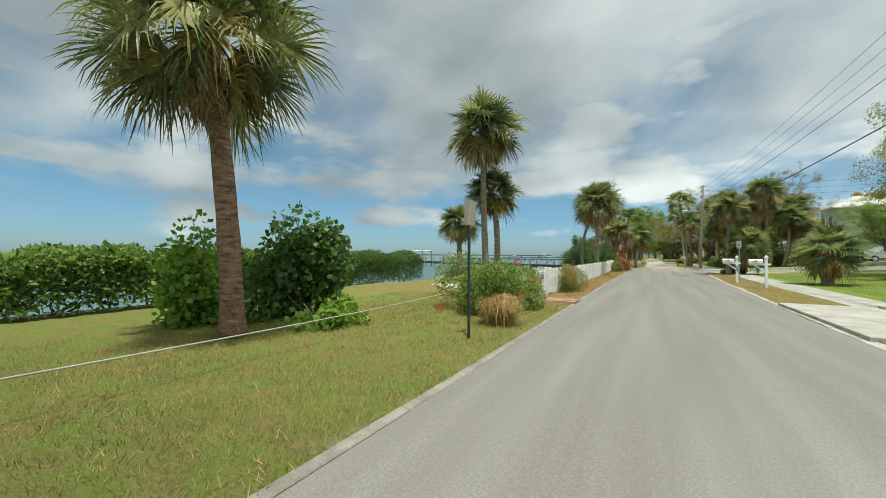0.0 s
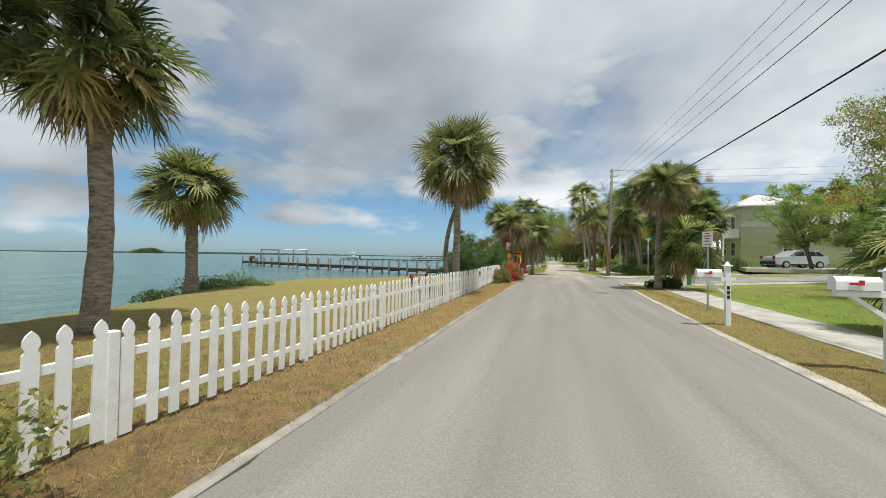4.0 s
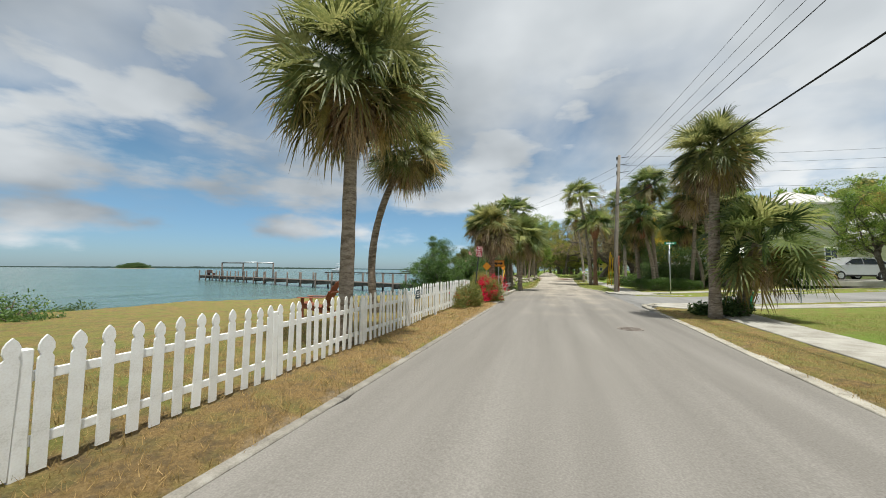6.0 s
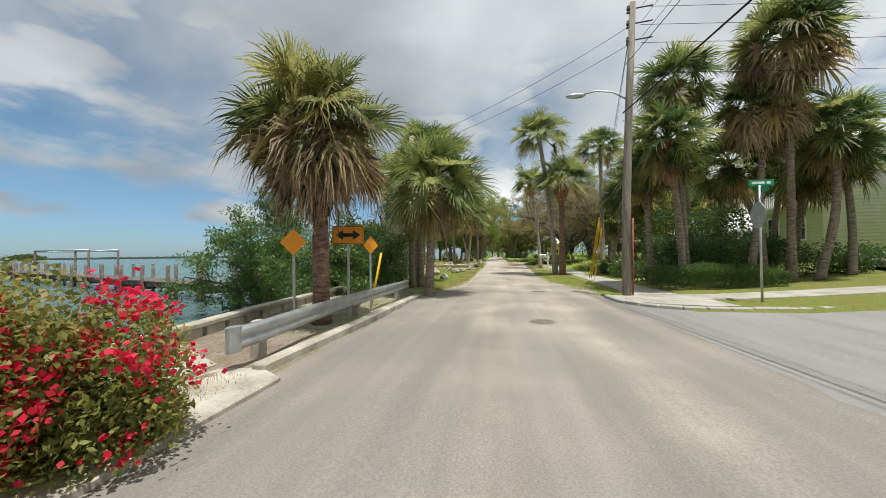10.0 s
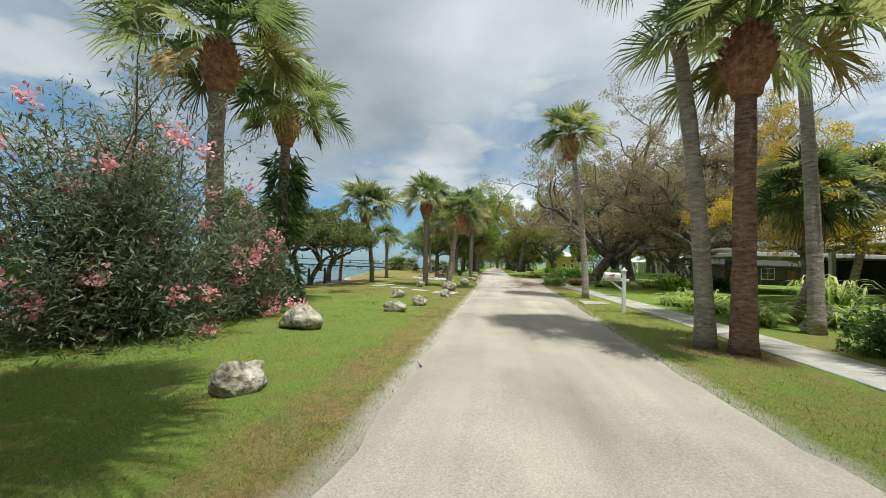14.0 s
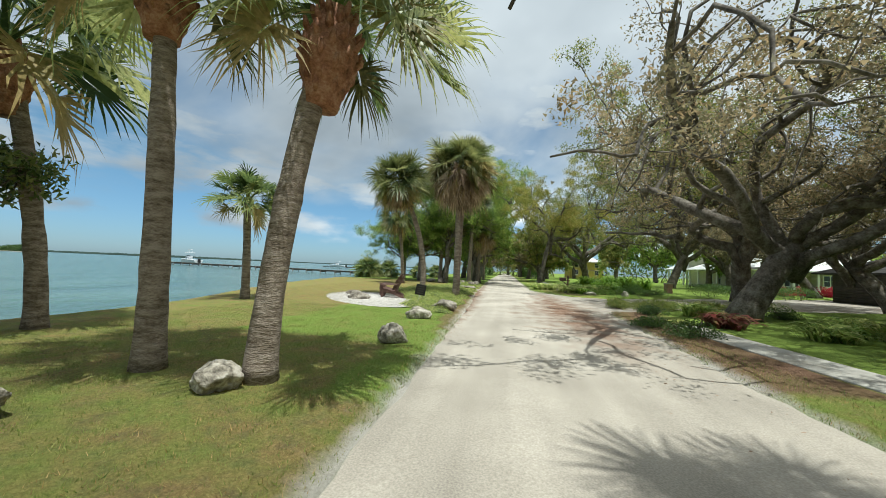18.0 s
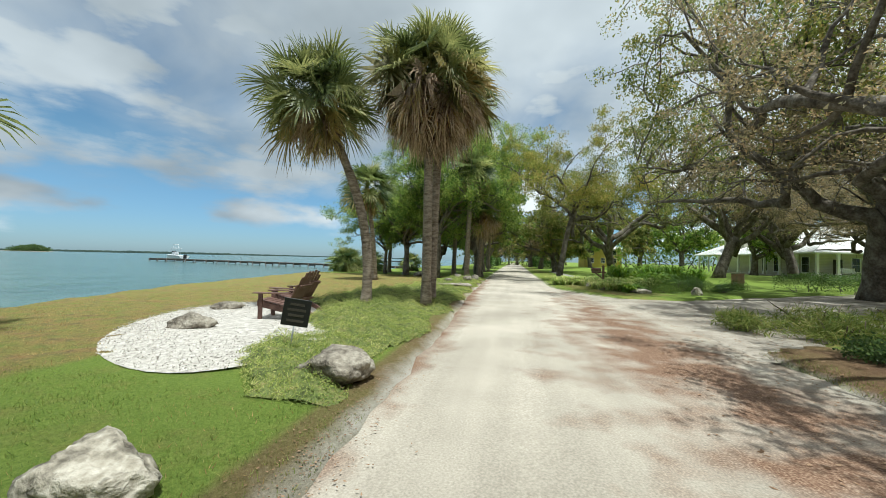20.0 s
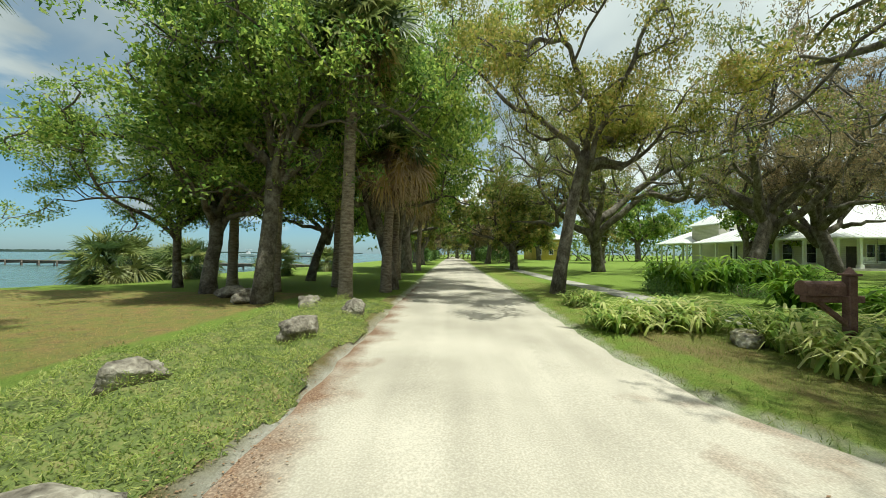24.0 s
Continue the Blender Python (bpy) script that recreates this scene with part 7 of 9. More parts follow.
footpath([10.2, 20, 26, 31, 34.5], [4.75, 4.75, 4.9, 5.2, 5.6], [6.0, 6.1, 6.2, 6.4, 6.7], "pale concrete footpath along the dry verge")
footpath([45.8, 52, 58, 66, 72, 78, 80.5], [4.7, 4.9, 5.05, 5.2, 5.2, 5.0, 4.95], [6.1, 6.1, 6.15, 6.35, 6.2, 5.9, 5.85], "pale concrete footpath along the lawns")
footpath([101, 108, 116, 130], [5.6, 5.3, 5.0, 4.9], [6.7, 6.3, 6.0, 5.9], "pale footpath across the gardens")
for k, a in enumerate(np.arange(4.2, 24, 1.5)):
    y0 = 44.3 + 0.05 * (a - 4)
    c = [(a, y0), (a + 1.49, y0 + 0.07), (a + 1.49, y0 + 1.3), (a, y0 + 1.25)]
    slab("pavement_bay", c, [g(*p) + 0.025 for p in c], 0.12, "concrete", "pale concrete footpath bay along the side street", "pavement")["kind"] = "structure"
for k, a in enumerate(np.arange(6.6, 24, 1.5)):
    y0 = 34.7 + 0.06 * (a - 6)
    c = [(a, y0), (a + 1.49, y0 + 0.07), (a + 1.49, y0 + 1.2), (a, y0 + 1.15)]
    slab("pavement_bay", c, [g(*p) + 0.025 for p in c], 0.12, "concrete", "pale concrete footpath bay along the side street", "pavement")["kind"] = "structure"
# Ramps where the footpaths meet the side street.
for c in ([(3.98, 45.7), (4.05, 44.5), (4.6, 43.6), (5.6, 43.1), (6.3, 43.05), (6.3, 44.25), (5.2, 44.9), (4.75, 45.75)], [(4.1, 35.2), (5.0, 34.4), (5.75, 34.5), (6.55, 34.85), (6.5, 36.8), (5.7, 36.8), (4.7, 36.4)]):
    slab("kerb_ramp", c, [g(*p) + 0.03 for p in c], 0.14, "concrete", "worn pale concrete ramp at the street corner", "paving")["kind"] = "structure"
# Concrete drive near the start, in four bays, and the gutter along the lane.
for a, b in ((3.08, 5.2), (5.21, 8.2), (8.21, 11.5), (11.51, 15.0)):
    for c, d in ((4.6, 7.4), (7.41, 10.1)):
        q = [(a, c), (b, c), (b, d), (a, d)]
        slab("drive_bay", q, max(0.03, max(g(*p) for p in q) + 0.02), 0.14, "concrete", "pale concrete driveway bay", "driveway")["kind"] = "structure"
gut = thing("gutter", (0, 0, 0), "narrow pale concrete edging along the lane", "edging", kind="structure")
for y in np.arange(-6, 34, 2.0):
    for sgn in (1, -1):
        if sgn > 0 and y > 32.5:
            continue
        e0, e1 = (right_edge(y), right_edge(y + 1.99)) if sgn > 0 else (left_edge(y), left_edge(y + 1.99))
        w = 0.26 if sgn > 0 else 0.13
        slab("edging_stone", [(e0 - 0.04, y), (e0 - 0.04 + w, y), (e1 - 0.04 + w, y + 1.99), (e1 - 0.04, y + 1.99)] if sgn > 0 else [(e0 - w + 0.04, y), (e0 + 0.04, y), (e1 + 0.04, y + 1.99), (e1 - w + 0.04, y + 1.99)],
             0.02 + rp.normal(0, 0.003), 0.1, "dirty_concrete" if sgn < 0 else "old_concrete", "", parent=gut)
slab("apron", [(-3.7, 35.2), (-2.35, 34.6), (-2.3, 37.0), (-2.75, 37.3), (-3.3, 37.2)], 0.06, 0.14, "old_concrete", "broken pale concrete apron beside the lane", "paving")
slab("apron", [(-5.3, 36.4), (-3.75, 35.4), (-3.4, 37.3), (-4.9, 38.2)], 0.09, 0.14, "old_concrete", "cracked concrete pad by the sea wall", "paving")

# Shell path behind the gate.
slab("shell_path", [(-3.72, 7.05), (-3.72, 8.15), (-6.4, 9.5), (-9.6, 11.2), (-9.9, 10.0), (-6.6, 8.2)], 0.112, 0.1, "gravel", "path of white crushed shell behind the gate", "path")["kind"] = "structure"
# Brick landing at the fence gate.
landing = thing("brick_landing", (0, 0, 0), "worn red brick landing between gate and lane", "paving", kind="structure")
BRICK = bpy.data.meshes.new("brick")
bm = boxed(((-0.1, -0.048, -0.06), (0.1, 0.048, 0)), bevel=0.006)
bm.to_mesh(BRICK)
bm.free()
BRICK.materials.append(M["brick"])
for r0 in range(9):
    for c0 in range(5):
        part("brick", BRICK, None, landing).matrix_basis = pose(-3.45 + c0 * 0.207 + (r0 % 2) * 0.1, 6.95 + r0 * 0.101, 0.085 + rp.normal(0, 0.004), rp.normal(0, 1), rp.normal(0, 1), rp.normal(0, 1.5))


# Poles, lamp and cables.
POLE = (4.45, 45.55)
pole = thing("utility_pole", (*POLE, 0), "grey weathered wooden utility pole with insulators", "utility pole")
part("shaft", tubes("shaft", [(np.array([(0, 0, -0.5), (0.05, 0, 3), (0.2, 0, 6.4), (0.38, 0, 9.75)]), [0.145, 0.135, 0.115, 0.095], 14)]), M["pole_grey"], pole, smooth=True)
for z in (9.55, 9.05, 8.5):
    x = 0.05 + z * 0.034
    part("bracket", rod((x, 0, z), (x + 0.62, 0, z + 0.06), 0.022, 6), M["dark_metal"], pole)
    bm = bmesh.new()
    for q in range(4):
        r = bmesh.ops.create_cone(bm, cap_ends=True, segments=10, radius1=0.065 - 0.02 * (q % 2), radius2=0.04, depth=0.05)
        bmesh.ops.translate(bm, vec=(x - 0.14, 0, z - 0.1 + q * 0.06), verts=r["verts"])
    part("insulator", bm, M["dark_metal"], pole, "dark stacked insulator")
aw = np.array([(0.22, 0, 6.5), (-0.3, 0.05, 6.85), (-0.8, 0.1, 6.95), (-1.2, 0.15, 6.88)])
part("lamp_arm", tubes("lamp_arm", [(aw, 0.028, 8)]), M["galvanised"], pole)
bm = bmesh.new()
r = bmesh.ops.create_uvsphere(bm, u_segments=14, v_segments=8, radius=1)
bmesh.ops.scale(bm, vec=(0.33, 0.13, 0.085), verts=r["verts"])
part("lamp_head", bm, M["galvanised"], pole, "cobra-head street lamp", smooth=True).matrix_basis = pose(-1.45, 0.17, 6.86)
part("conduit", rod((0.16, -0.12, 0.1), (0.2, -0.12, 2.6), 0.03, 8), M["red_wood"], pole, "reddish cable guard")
for dx, top in ((0.0, 3.0), (0.28, 2.8), (0.75, 2.6)):
    a, b = np.array([4.75 + dx * 0.6, 51.6 + dx, 0.05]), np.array([POLE[0] + 0.3, POLE[1], 9.0])
    gw = thing("guy_wire", tuple(a), "guy wire with a yellow plastic guard", "guy wire", "guy wires")
    part("wire", rod((0, 0, 0), tuple(b - a), 0.006, 5), M["dark_metal"], gw)
    part("guard", rod(tuple((b - a) * 0.03), tuple((b - a) * (top / 9.0)), 0.032, 8), M["yellow"], gw, "yellow plastic guard")
POLE2 = (-3.35, 48.0)
pole2 = thing("utility_pole", (*POLE2, 0), "shorter wooden utility pole among the palms", "utility pole")
part("shaft", tubes("shaft", [(np.array([(0, 0, -0.3), (0, 0, 3), (0.05, 0, 6.6)]), [0.14, 0.13, 0.11], 12)]), M["pole_wood"], pole2, smooth=True)


def cable(a, b, sag, r, label):
    t = np.linspace(0, 1, 30)
    p = np.array(a)[None] * (1 - t)[:, None] + np.array(b)[None] * t[:, None]
    p[:, 2] -= sag * 4 * t * (1 - t)
    tagged(part("overhead_cable", tubes("overhead_cable", [(p, r, 5)]), M["rubber"]), label, "cable", "overhead cables")


for dx, z, r, sg in ((0.95, 9.62, 0.007, 0.5), (0.95, 9.12, 0.007, 0.55), (0.9, 8.58, 0.007, 0.6), (0.15, 7.7, 0.011, 0.6), (0.0, 6.1, 0.022, 0.55)):
    cable((POLE[0] + dx * 0.7, POLE[1], z), (6.7 + dx * 0.6, 0.0, z + 0.1), sg, r, "overhead cable running along the lane")
    cable((6.7 + dx * 0.6, 0.0, z + 0.1), (7.0 + dx * 0.6, -45.0, z + 0.1), sg, r, "overhead cable running along the lane")
back = thing("utility_pole", (6.8, 0, 0), "grey wooden utility pole on the inland verge", "utility pole")
part("shaft", tubes("shaft", [(np.array([(0, 0, -0.4), (0, 0, 5), (0.1, 0, 9.9)]), [0.16, 0.14, 0.115], 12)]), M["pole_wood"], back, smooth=True)
for z in (9.0, 8.4):
    cable((POLE[0] + 0.3, POLE[1], z), (POLE2[0], POLE2[1], z - 2.7 + (9.0 - z) * 0.5), 0.25, 0.007, "overhead cable crossing the lane")
for z in (9.6, 9.0, 8.4, 7.4):
    cable((POLE[0] + 0.6, POLE[1], z), (60, 50, z + 1.5), 0.9, 0.008, "overhead cable running along the side street")

# Street-name sign with the back of a stop sign.
s = thing("street_sign", (7.3, 43.85, g(7.3, 43.85)), "green street-name blades on a slim steel post", "street sign")
part("post", rod((0, 0, -0.2), (0, 0, 3.15), 0.03, 10), M["galvanised"], s)
for z, tn, w in ((3.22, 0, 0.62), (3.05, 88, 0.55)):
    o = part("blade", boxed(((-w / 2, -0.006, -0.085), (w / 2, 0.006, 0.085)), bevel=0.003), M["sign_green"], s, "green name blade")
    o.matrix_basis = pose(0.05, 0, z, 0, 0, tn)
    q = part("text_bar", boxed(((-w * 0.38, -0.009, -0.03), (w * 0.12, -0.0065, 0.035)), ((w * 0.2, -0.009, -0.03), (w * 0.36, -0.0065, 0.035)), bevel=0), M["clean_white"], s)
    q.matrix_basis = pose(0.05, 0, z, 0, 0, tn)
part("stop_panel", outline_mesh("stop_panel", [(0.38 * math.cos(a), 0.38 * math.sin(a)) for a in np.linspace(math.pi / 8, 2 * math.pi + math.pi / 8, 9)[:-1]], 0.006), M["galvanised"], s, "grey back of an octagonal sign").matrix_basis = pose(-0.04, 0.02, 2.35, 0, 0, 82)
s = sign_post(10.5, 37.6, "small_sign", "small grey-green sign on a thin post by the side street", 1.95, turn=70)
part("panel", boxed(((-0.15, -0.022, 1.5), (0.15, -0.014, 1.95)), bevel=0.003), M["galvanised"], s)
tagged(part("utility_pedestal", boxed(((-0.09, -0.09, -0.1), (0.09, 0.09, 0.62)), ((-0.1, -0.1, 0.55), (0.1, 0.1, 0.66)), bevel=0.012), M["sign_green"]), "short dull green utility pedestal in the grass", "utility box").matrix_basis = pose(7.5, 36.7 - 1.6, g(7.5, 35))
o = part("delineator", rod((0, 0, -0.1), (0.28, 0.15, 1.5), 0.035, 8), M["yellow"])
tagged(o, "leaning yellow plastic marker post behind the rail", "marker post").matrix_basis = pose(-3.25, 42.6, g(-3.25, 42.6))


def disc(name, x, y, r, z, mat, label, rings=()):
    root = thing(name, (x, y, z), label, "cover")
    bm = bmesh.new()
    bmesh.ops.create_cone(bm, cap_ends=True, segments=28, radius1=r, radius2=r * 0.99, depth=0.02)
    part("lid", bm, M[mat], root)
    for q in range(-3, 4):
        L = math.sqrt(max(0, (r * 0.8) ** 2 - (q * r * 0.24) ** 2))
        part("rib", boxed(((-L, q * r * 0.24 - 0.018, 0.01), (L, q * r * 0.24 + 0.018, 0.016)), bevel=0.003), M["iron"], root)


disc("manhole_cover", 1.95, 28.6, 0.32, 0.027, "iron", "iron manhole cover in the lane")
disc("manhole_cover", 1.2, 40.9, 0.3, 0.027, "iron", "iron manhole cover at the junction")

# Low sea wall with drain slots beside the guard rail, and the cap of the longer wall.
wall = thing("sea_wall", (0, 0, 0), "low weathered concrete sea wall with drain slots", "wall", kind="structure")
wp = [(-4.55, 35.6), (-4.95, 38.2), (-5.3, 41.0), (-5.45, 44.0), (-5.5, 48.0)]
for (xa, ya), (xb, yb) in zip(wp[:-1], wp[1:]):
    L = math.hypot(xb - xa, yb - ya)
    o = part("coping", boxed(((0, -0.13, 0.20), (L, 0.13, 0.30)), bevel=0.02), M["old_concrete"], wall)
    o.matrix_basis = pose(xa, ya, 0.05, 0, 0, math.degrees(math.atan2(yb - ya, xb - xa)))
    for q in np.arange(0, L - 0.1, 0.62):
        o = part("wall_block", boxed(((q, -0.10, -0.9), (min(q + 0.5, L), 0.10, 0.20)), bevel=0.015), M["old_concrete"], wall)
        o.matrix_basis = pose(xa, ya, 0.05, 0, 0, math.degrees(math.atan2(yb - ya, xb - xa)))
cap = thing("sea_wall", (0, 0, 0), "long concrete sea wall at the lawn's edge", "wall", kind="structure")
for y in np.arange(48, 73.0, 2.5):
    xa = float(np.interp(y + 1.25, SHORE[:, 0], SHORE[:, 1]))
    part("coping", boxed(((xa - 0.25, y, -1.0), (xa + 0.15, y + 2.48, 0.13)), bevel=0.025), M["old_concrete"], cap)
# Railing on the wall: dark posts with two cables.
railing = thing("railing", (0, 0, 0), "dark green post and cable railing on the sea wall", "railing")
RY = np.arange(58.2, 71.0, 2.05)
RXs = [float(np.interp(y, SHORE[:, 0], SHORE[:, 1])) + 0.28 for y in RY]
for x, y in zip(RXs, RY):
    part("post", boxed(((x - 0.055, y - 0.055, 0.0), (x + 0.055, y + 0.055, 1.0)), bevel=0.012), M["dark_metal"] if y > 62 else M["deck_wood"], railing)
for z in (0.42, 0.86):
    part("cable", tubes("cable", [(np.stack([RXs, RY, np.full(len(RY), z)], -1), 0.014, 6)]), M["dark_metal"], railing)
# Wooden deck with the lamp piling.
deck = thing("deck", (0, 0, 0), "weathered reddish wooden deck at the sea wall", "deck")
for q, x in enumerate(np.arange(-10.9, -8.35, 0.145)):
    y1 = 73.4 - 0.5 * max(0, x + 9.6)
    part("plank", boxed(((x, 70.6 + 0.12 * (x + 10), 0.02), (x + 0.135, y1, 0.155)), bevel=0.006), M["deck_wood"], deck)
deckb = thing("deck", (0, 0, 0), "lower wooden deck over the water behind the shore trees", "deck")
for q, x in enumerate(np.arange(-13.6, -10.7, 0.145)):
    part("plank", boxed(((x, 58.5, -0.03), (x + 0.135, 62.5, 0.01)), bevel=0.006), M["deck_wood"], deckb)
for px in (-13.4, -11.0):
    for py in (58.7, 62.3):
        part("piling", rod((px, py, -1.8), (px, py, -0.03), 0.1, 8), M["dock_wood"], deckb)
lp = thing("lamp_piling", (-10.22, 72.3, -1.2), "wooden piling carrying a small lantern", "lamp post")
part("shaft", tubes("shaft", [(np.array([(0, 0, 0), (0.06, 0, 2), (0.16, 0.02, 3.75)]), [0.11, 0.105, 0.095], 12)]), M["piling_wood"], lp, smooth=True)
bm = boxed(((0.07, -0.09, 3.95), (0.25, 0.09, 3.98)), ((0.14, -0.03, 3.74), (0.18, 0.03, 3.8)), ((0.07, -0.09, 3.78), (0.25, 0.09, 3.81)), bevel=0.004)
r = bmesh.ops.create_cone(bm, cap_ends=True, segments=4, radius1=0.15, radius2=0.02, depth=0.1)
bmesh.ops.translate(bm, vec=(0.16, 0, 4.03), verts=r["verts"])
part("lantern_frame", bm, M["dark_metal"], lp)
part("lantern_glass", boxed(((0.09, -0.07, 3.81), (0.23, 0.07, 3.95)), bevel=0.004), M["glass"], lp)

# Stepping slabs on the shore lawn and one on the verge.
SL = "square weathered concrete stepping slab in the grass"
for c in ([(-3.0, 68.2), (-1.85, 67.95), (-2.0, 66.7), (-3.05, 66.9)], [(-4.3, 68.45), (-3.45, 68.35), (-3.45, 67.6), (-4.3, 67.7)], [(-5.65, 69.55), (-4.8, 69.4), (-4.95, 68.65), (-5.85, 68.9)],
          [(-6.9, 70.15), (-6.35, 70.2), (-6.35, 69.4), (-7.05, 69.6)], [(-7.3, 71.75), (-6.2, 71.65), (-6.25, 70.8), (-7.35, 70.9)], [(3.65, 66.5), (4.7, 66.5), (4.75, 65.55), (3.6, 65.2)]):
    slab("stepping_slab", c, max(g(*p) for p in c) + 0.028, 0.1, "old_concrete", SL)
RK = "pale pitted limestone boulder on the grass"
for k, (x, y, sx, sy, sz, tn) in enumerate([
        (-3.45, 51.4, 0.95, 0.6, 0.5, 20), (-2.8, 53.6, 0.55, 0.5, 0.42, 60), (-4.05, 57.0, 0.95, 0.7, 0.52, 10), (-2.95, 60.2, 0.75, 0.55, 0.36, 15), (-2.6, 62.1, 0.62, 0.55, 0.38, 70), (-3.95, 64.1, 0.62, 0.5, 0.44, 30),
        (-2.2, 65.7, 0.62, 0.5, 0.36, 120), (-2.45, 69.2, 0.8, 0.62, 0.55, 40), (-4.35, 70.6, 0.65, 0.5, 0.38, 200), (-3.1, 71.9, 0.6, 0.5, 0.34, 90), (-2.1, 75.0, 0.6, 0.5, 0.4, 0), (-2.45, 78.4, 0.78, 0.5, 0.44, 8)]):
    rock(x, y, (sx, sy, sz), k, RK, 0.05, tn)
for k, (x, y, sx, sy, sz, tn) in enumerate([(-6.0, 82.4, 0.95, 0.55, 0.32, 10), (-7.2, 84.6, 0.8, 0.4, 0.24, 40), (-2.1, 80.6, 0.95, 0.8, 0.36, 20), (-3.5, 94.4, 1.9, 0.9, 0.26, 12), (-3.75, 96.9, 0.8, 0.6, 0.36, 0), (-2.75, 95.0, 1.3, 0.6, 0.24, 20),
                                        (-2.9, 99.2, 0.9, 0.5, 0.42, 50), (-4.0, 102.2, 0.8, 0.6, 0.4, 20), (-6.4, 103.4, 0.9, 0.6, 0.4, 80), (-2.7, 101.6, 0.6, 0.5, 0.4, 10), (-7.6, 104.6, 1.0, 0.7, 0.4, 0)]):
    rock(x, y, (sx, sy, sz), 30 + k, "flat grey limestone rock among the junipers", 0.04 if k < 2 else -0.02, tn, "rock_brown", group="rocks in the juniper bed")
for k, (x, y, sx, sy, sz, tn) in enumerate([(4.9, 96.9, 1.0, 0.6, 0.3, 20), (4.5, 99.4, 0.7, 0.5, 0.3, 60), (6.0, 95.4, 0.9, 0.5, 0.26, -20), (8.3, 95.2, 0.5, 0.4, 0.4, 0), (9.2, 61.3, 1.1, 0.7, 0.5, 40), (7.9, 60.2, 0.6, 0.5, 0.3, 10), (8.6, 63.0, 0.6, 0.5, 0.3, 70), (-5.2, 45.6, 0.6, 0.5, 0.35, 20), (-4.6, 46.8, 0.5, 0.4, 0.3, 50)]):
    rock(x, y, (sx, sy, sz), 60 + k, "pale limestone rock edging the garden bed", 0.04, tn, group="rocks of the garden beds")

# Shell gravel sitting circle with chairs and a small sign.
bm = bmesh.new()
ang = np.linspace(0, 2 * np.pi, 48, endpoint=False)
ring = [bm.verts.new((3.45 * math.cos(a) * (1 + 0.02 * math.sin(5 * a)), 1.95 * math.sin(a) * (1 + 0.02 * math.cos(3 * a)), 0.0)) for a in ang]
mid = bm.verts.new((0, 0, 0.035))
for i in range(48):
    bm.faces.new((ring[i], ring[(i + 1) % 48], mid))
o = part("gravel_circle", bm, M["gravel"])
tagged(o, "round bed of white shell gravel on the shore lawn", "gravel", kind="structure").matrix_basis = pose(-5.6, 83.2, 0.105, 0, 0, 127)
rg = np.random.default_rng(44)
ga, gr = rg.uniform(0, 2 * np.pi, 14000), np.sqrt(rg.uniform(0, 1.02, 14000))
gu, gw, gc, gs = gr * 3.45 * np.cos(ga), gr * 1.95 * np.sin(ga), math.cos(radians(127)), math.sin(radians(127))
gv, gf = leaf_quads(np.stack([-5.6 + gu * gc - gw * gs, 83.2 + gu * gs + gw * gc, np.full(14000, 0.125)], -1), rg, 0.014, 0.034, aspect=0.8, upward=2.0)
tagged(part("shell_pieces", mesh_from("shell_pieces", gv, gf), M["gravel"]), "loose white shells of the gravel circle", "gravel", kind="stuff")


def garden_chair(x, y, turn, mat, label):
    """A slatted garden chair: fan back, wide arms, sloping seat. It faces -x before it is turned."""
    root = thing("garden_chair", (x, y, g(x, y) + 0.03), label, "chair", "garden chairs", turn)
    m = M[mat]
    for sy in (-0.28, 0.28):
        part("front_leg", boxed(((-0.42, sy - 0.02, 0), (-0.33, sy + 0.02, 0.56)), bevel=0.006), m, root)
        part("side_rail", outline_mesh("side_rail", [(-0.45, 0.28), (-0.45, 0.40), (0.20, 0.24), (0.62, 0.05), (0.62, 0.0), (0.5, 0.0), (0.1, 0.16)], 0.04), m, root).matrix_basis = pose(0, sy * 0.9, 0)
        part("arm", boxed(((-0.5, sy * 1.15 - 0.07, 0.56), (0.28, sy * 1.15 + 0.07, 0.585)), bevel=0.008), m, root)
    for i in range(6):
        part("seat_slat", boxed(((-0.045, -0.27, -0.011), (0.045, 0.27, 0.011)), bevel=0.004), m, root).matrix_basis = pose(-0.40 + i * 0.1, 0, 0.405 - i * 0.025, 0, 14, 0)
    for i in range(7):
        q = i - 3
        h = 0.92 - 0.035 * q * q
        o = part("back_slat", boxed(((-0.011, -0.042, 0), (0.011, 0.042, h)), bevel=0.006), m, root)
        o.matrix_basis = pose(0.18, q * 0.082, 0.22, -q * 2.4, 26, 0)
    for z in (0.32, 0.72):
        part("back_rail", boxed(((0.0, -0.30, -0.03), (0.03, 0.30, 0.03)), bevel=0.005), m, root).matrix_basis = pose(0.23 + (z - 0.22) * 0.49, 0, z, 0, 26, 0)
    return root


garden_chair(-6.7, 27.4, 12, "red_wood", "reddish-brown slatted garden chair facing the water")
garden_chair(-5.05, 83.8, 10, "brown_wood", "dark brown slatted garden chair on the shell gravel")
garden_chair(-5.45, 84.85, -4, "brown_wood", "dark brown slatted garden chair on the shell gravel")
s = thing("yard_sign", (-3.22, 81.38, g(-3.22, 81.38)), "small black yard sign on a thin stake", "sign", "", 22)
s.rotation_mode = "XYZ"
s.rotation_euler = (radians(4), radians(9), radians(22))
part("stake", rod((0, 0, -0.1), (0, 0, 0.5), 0.012, 6), M["galvanised"], s)
part("panel", boxed(((-0.19, -0.012, 0.42), (0.19, 0.0, 0.82)), bevel=0.004), M["sign_black"], s)
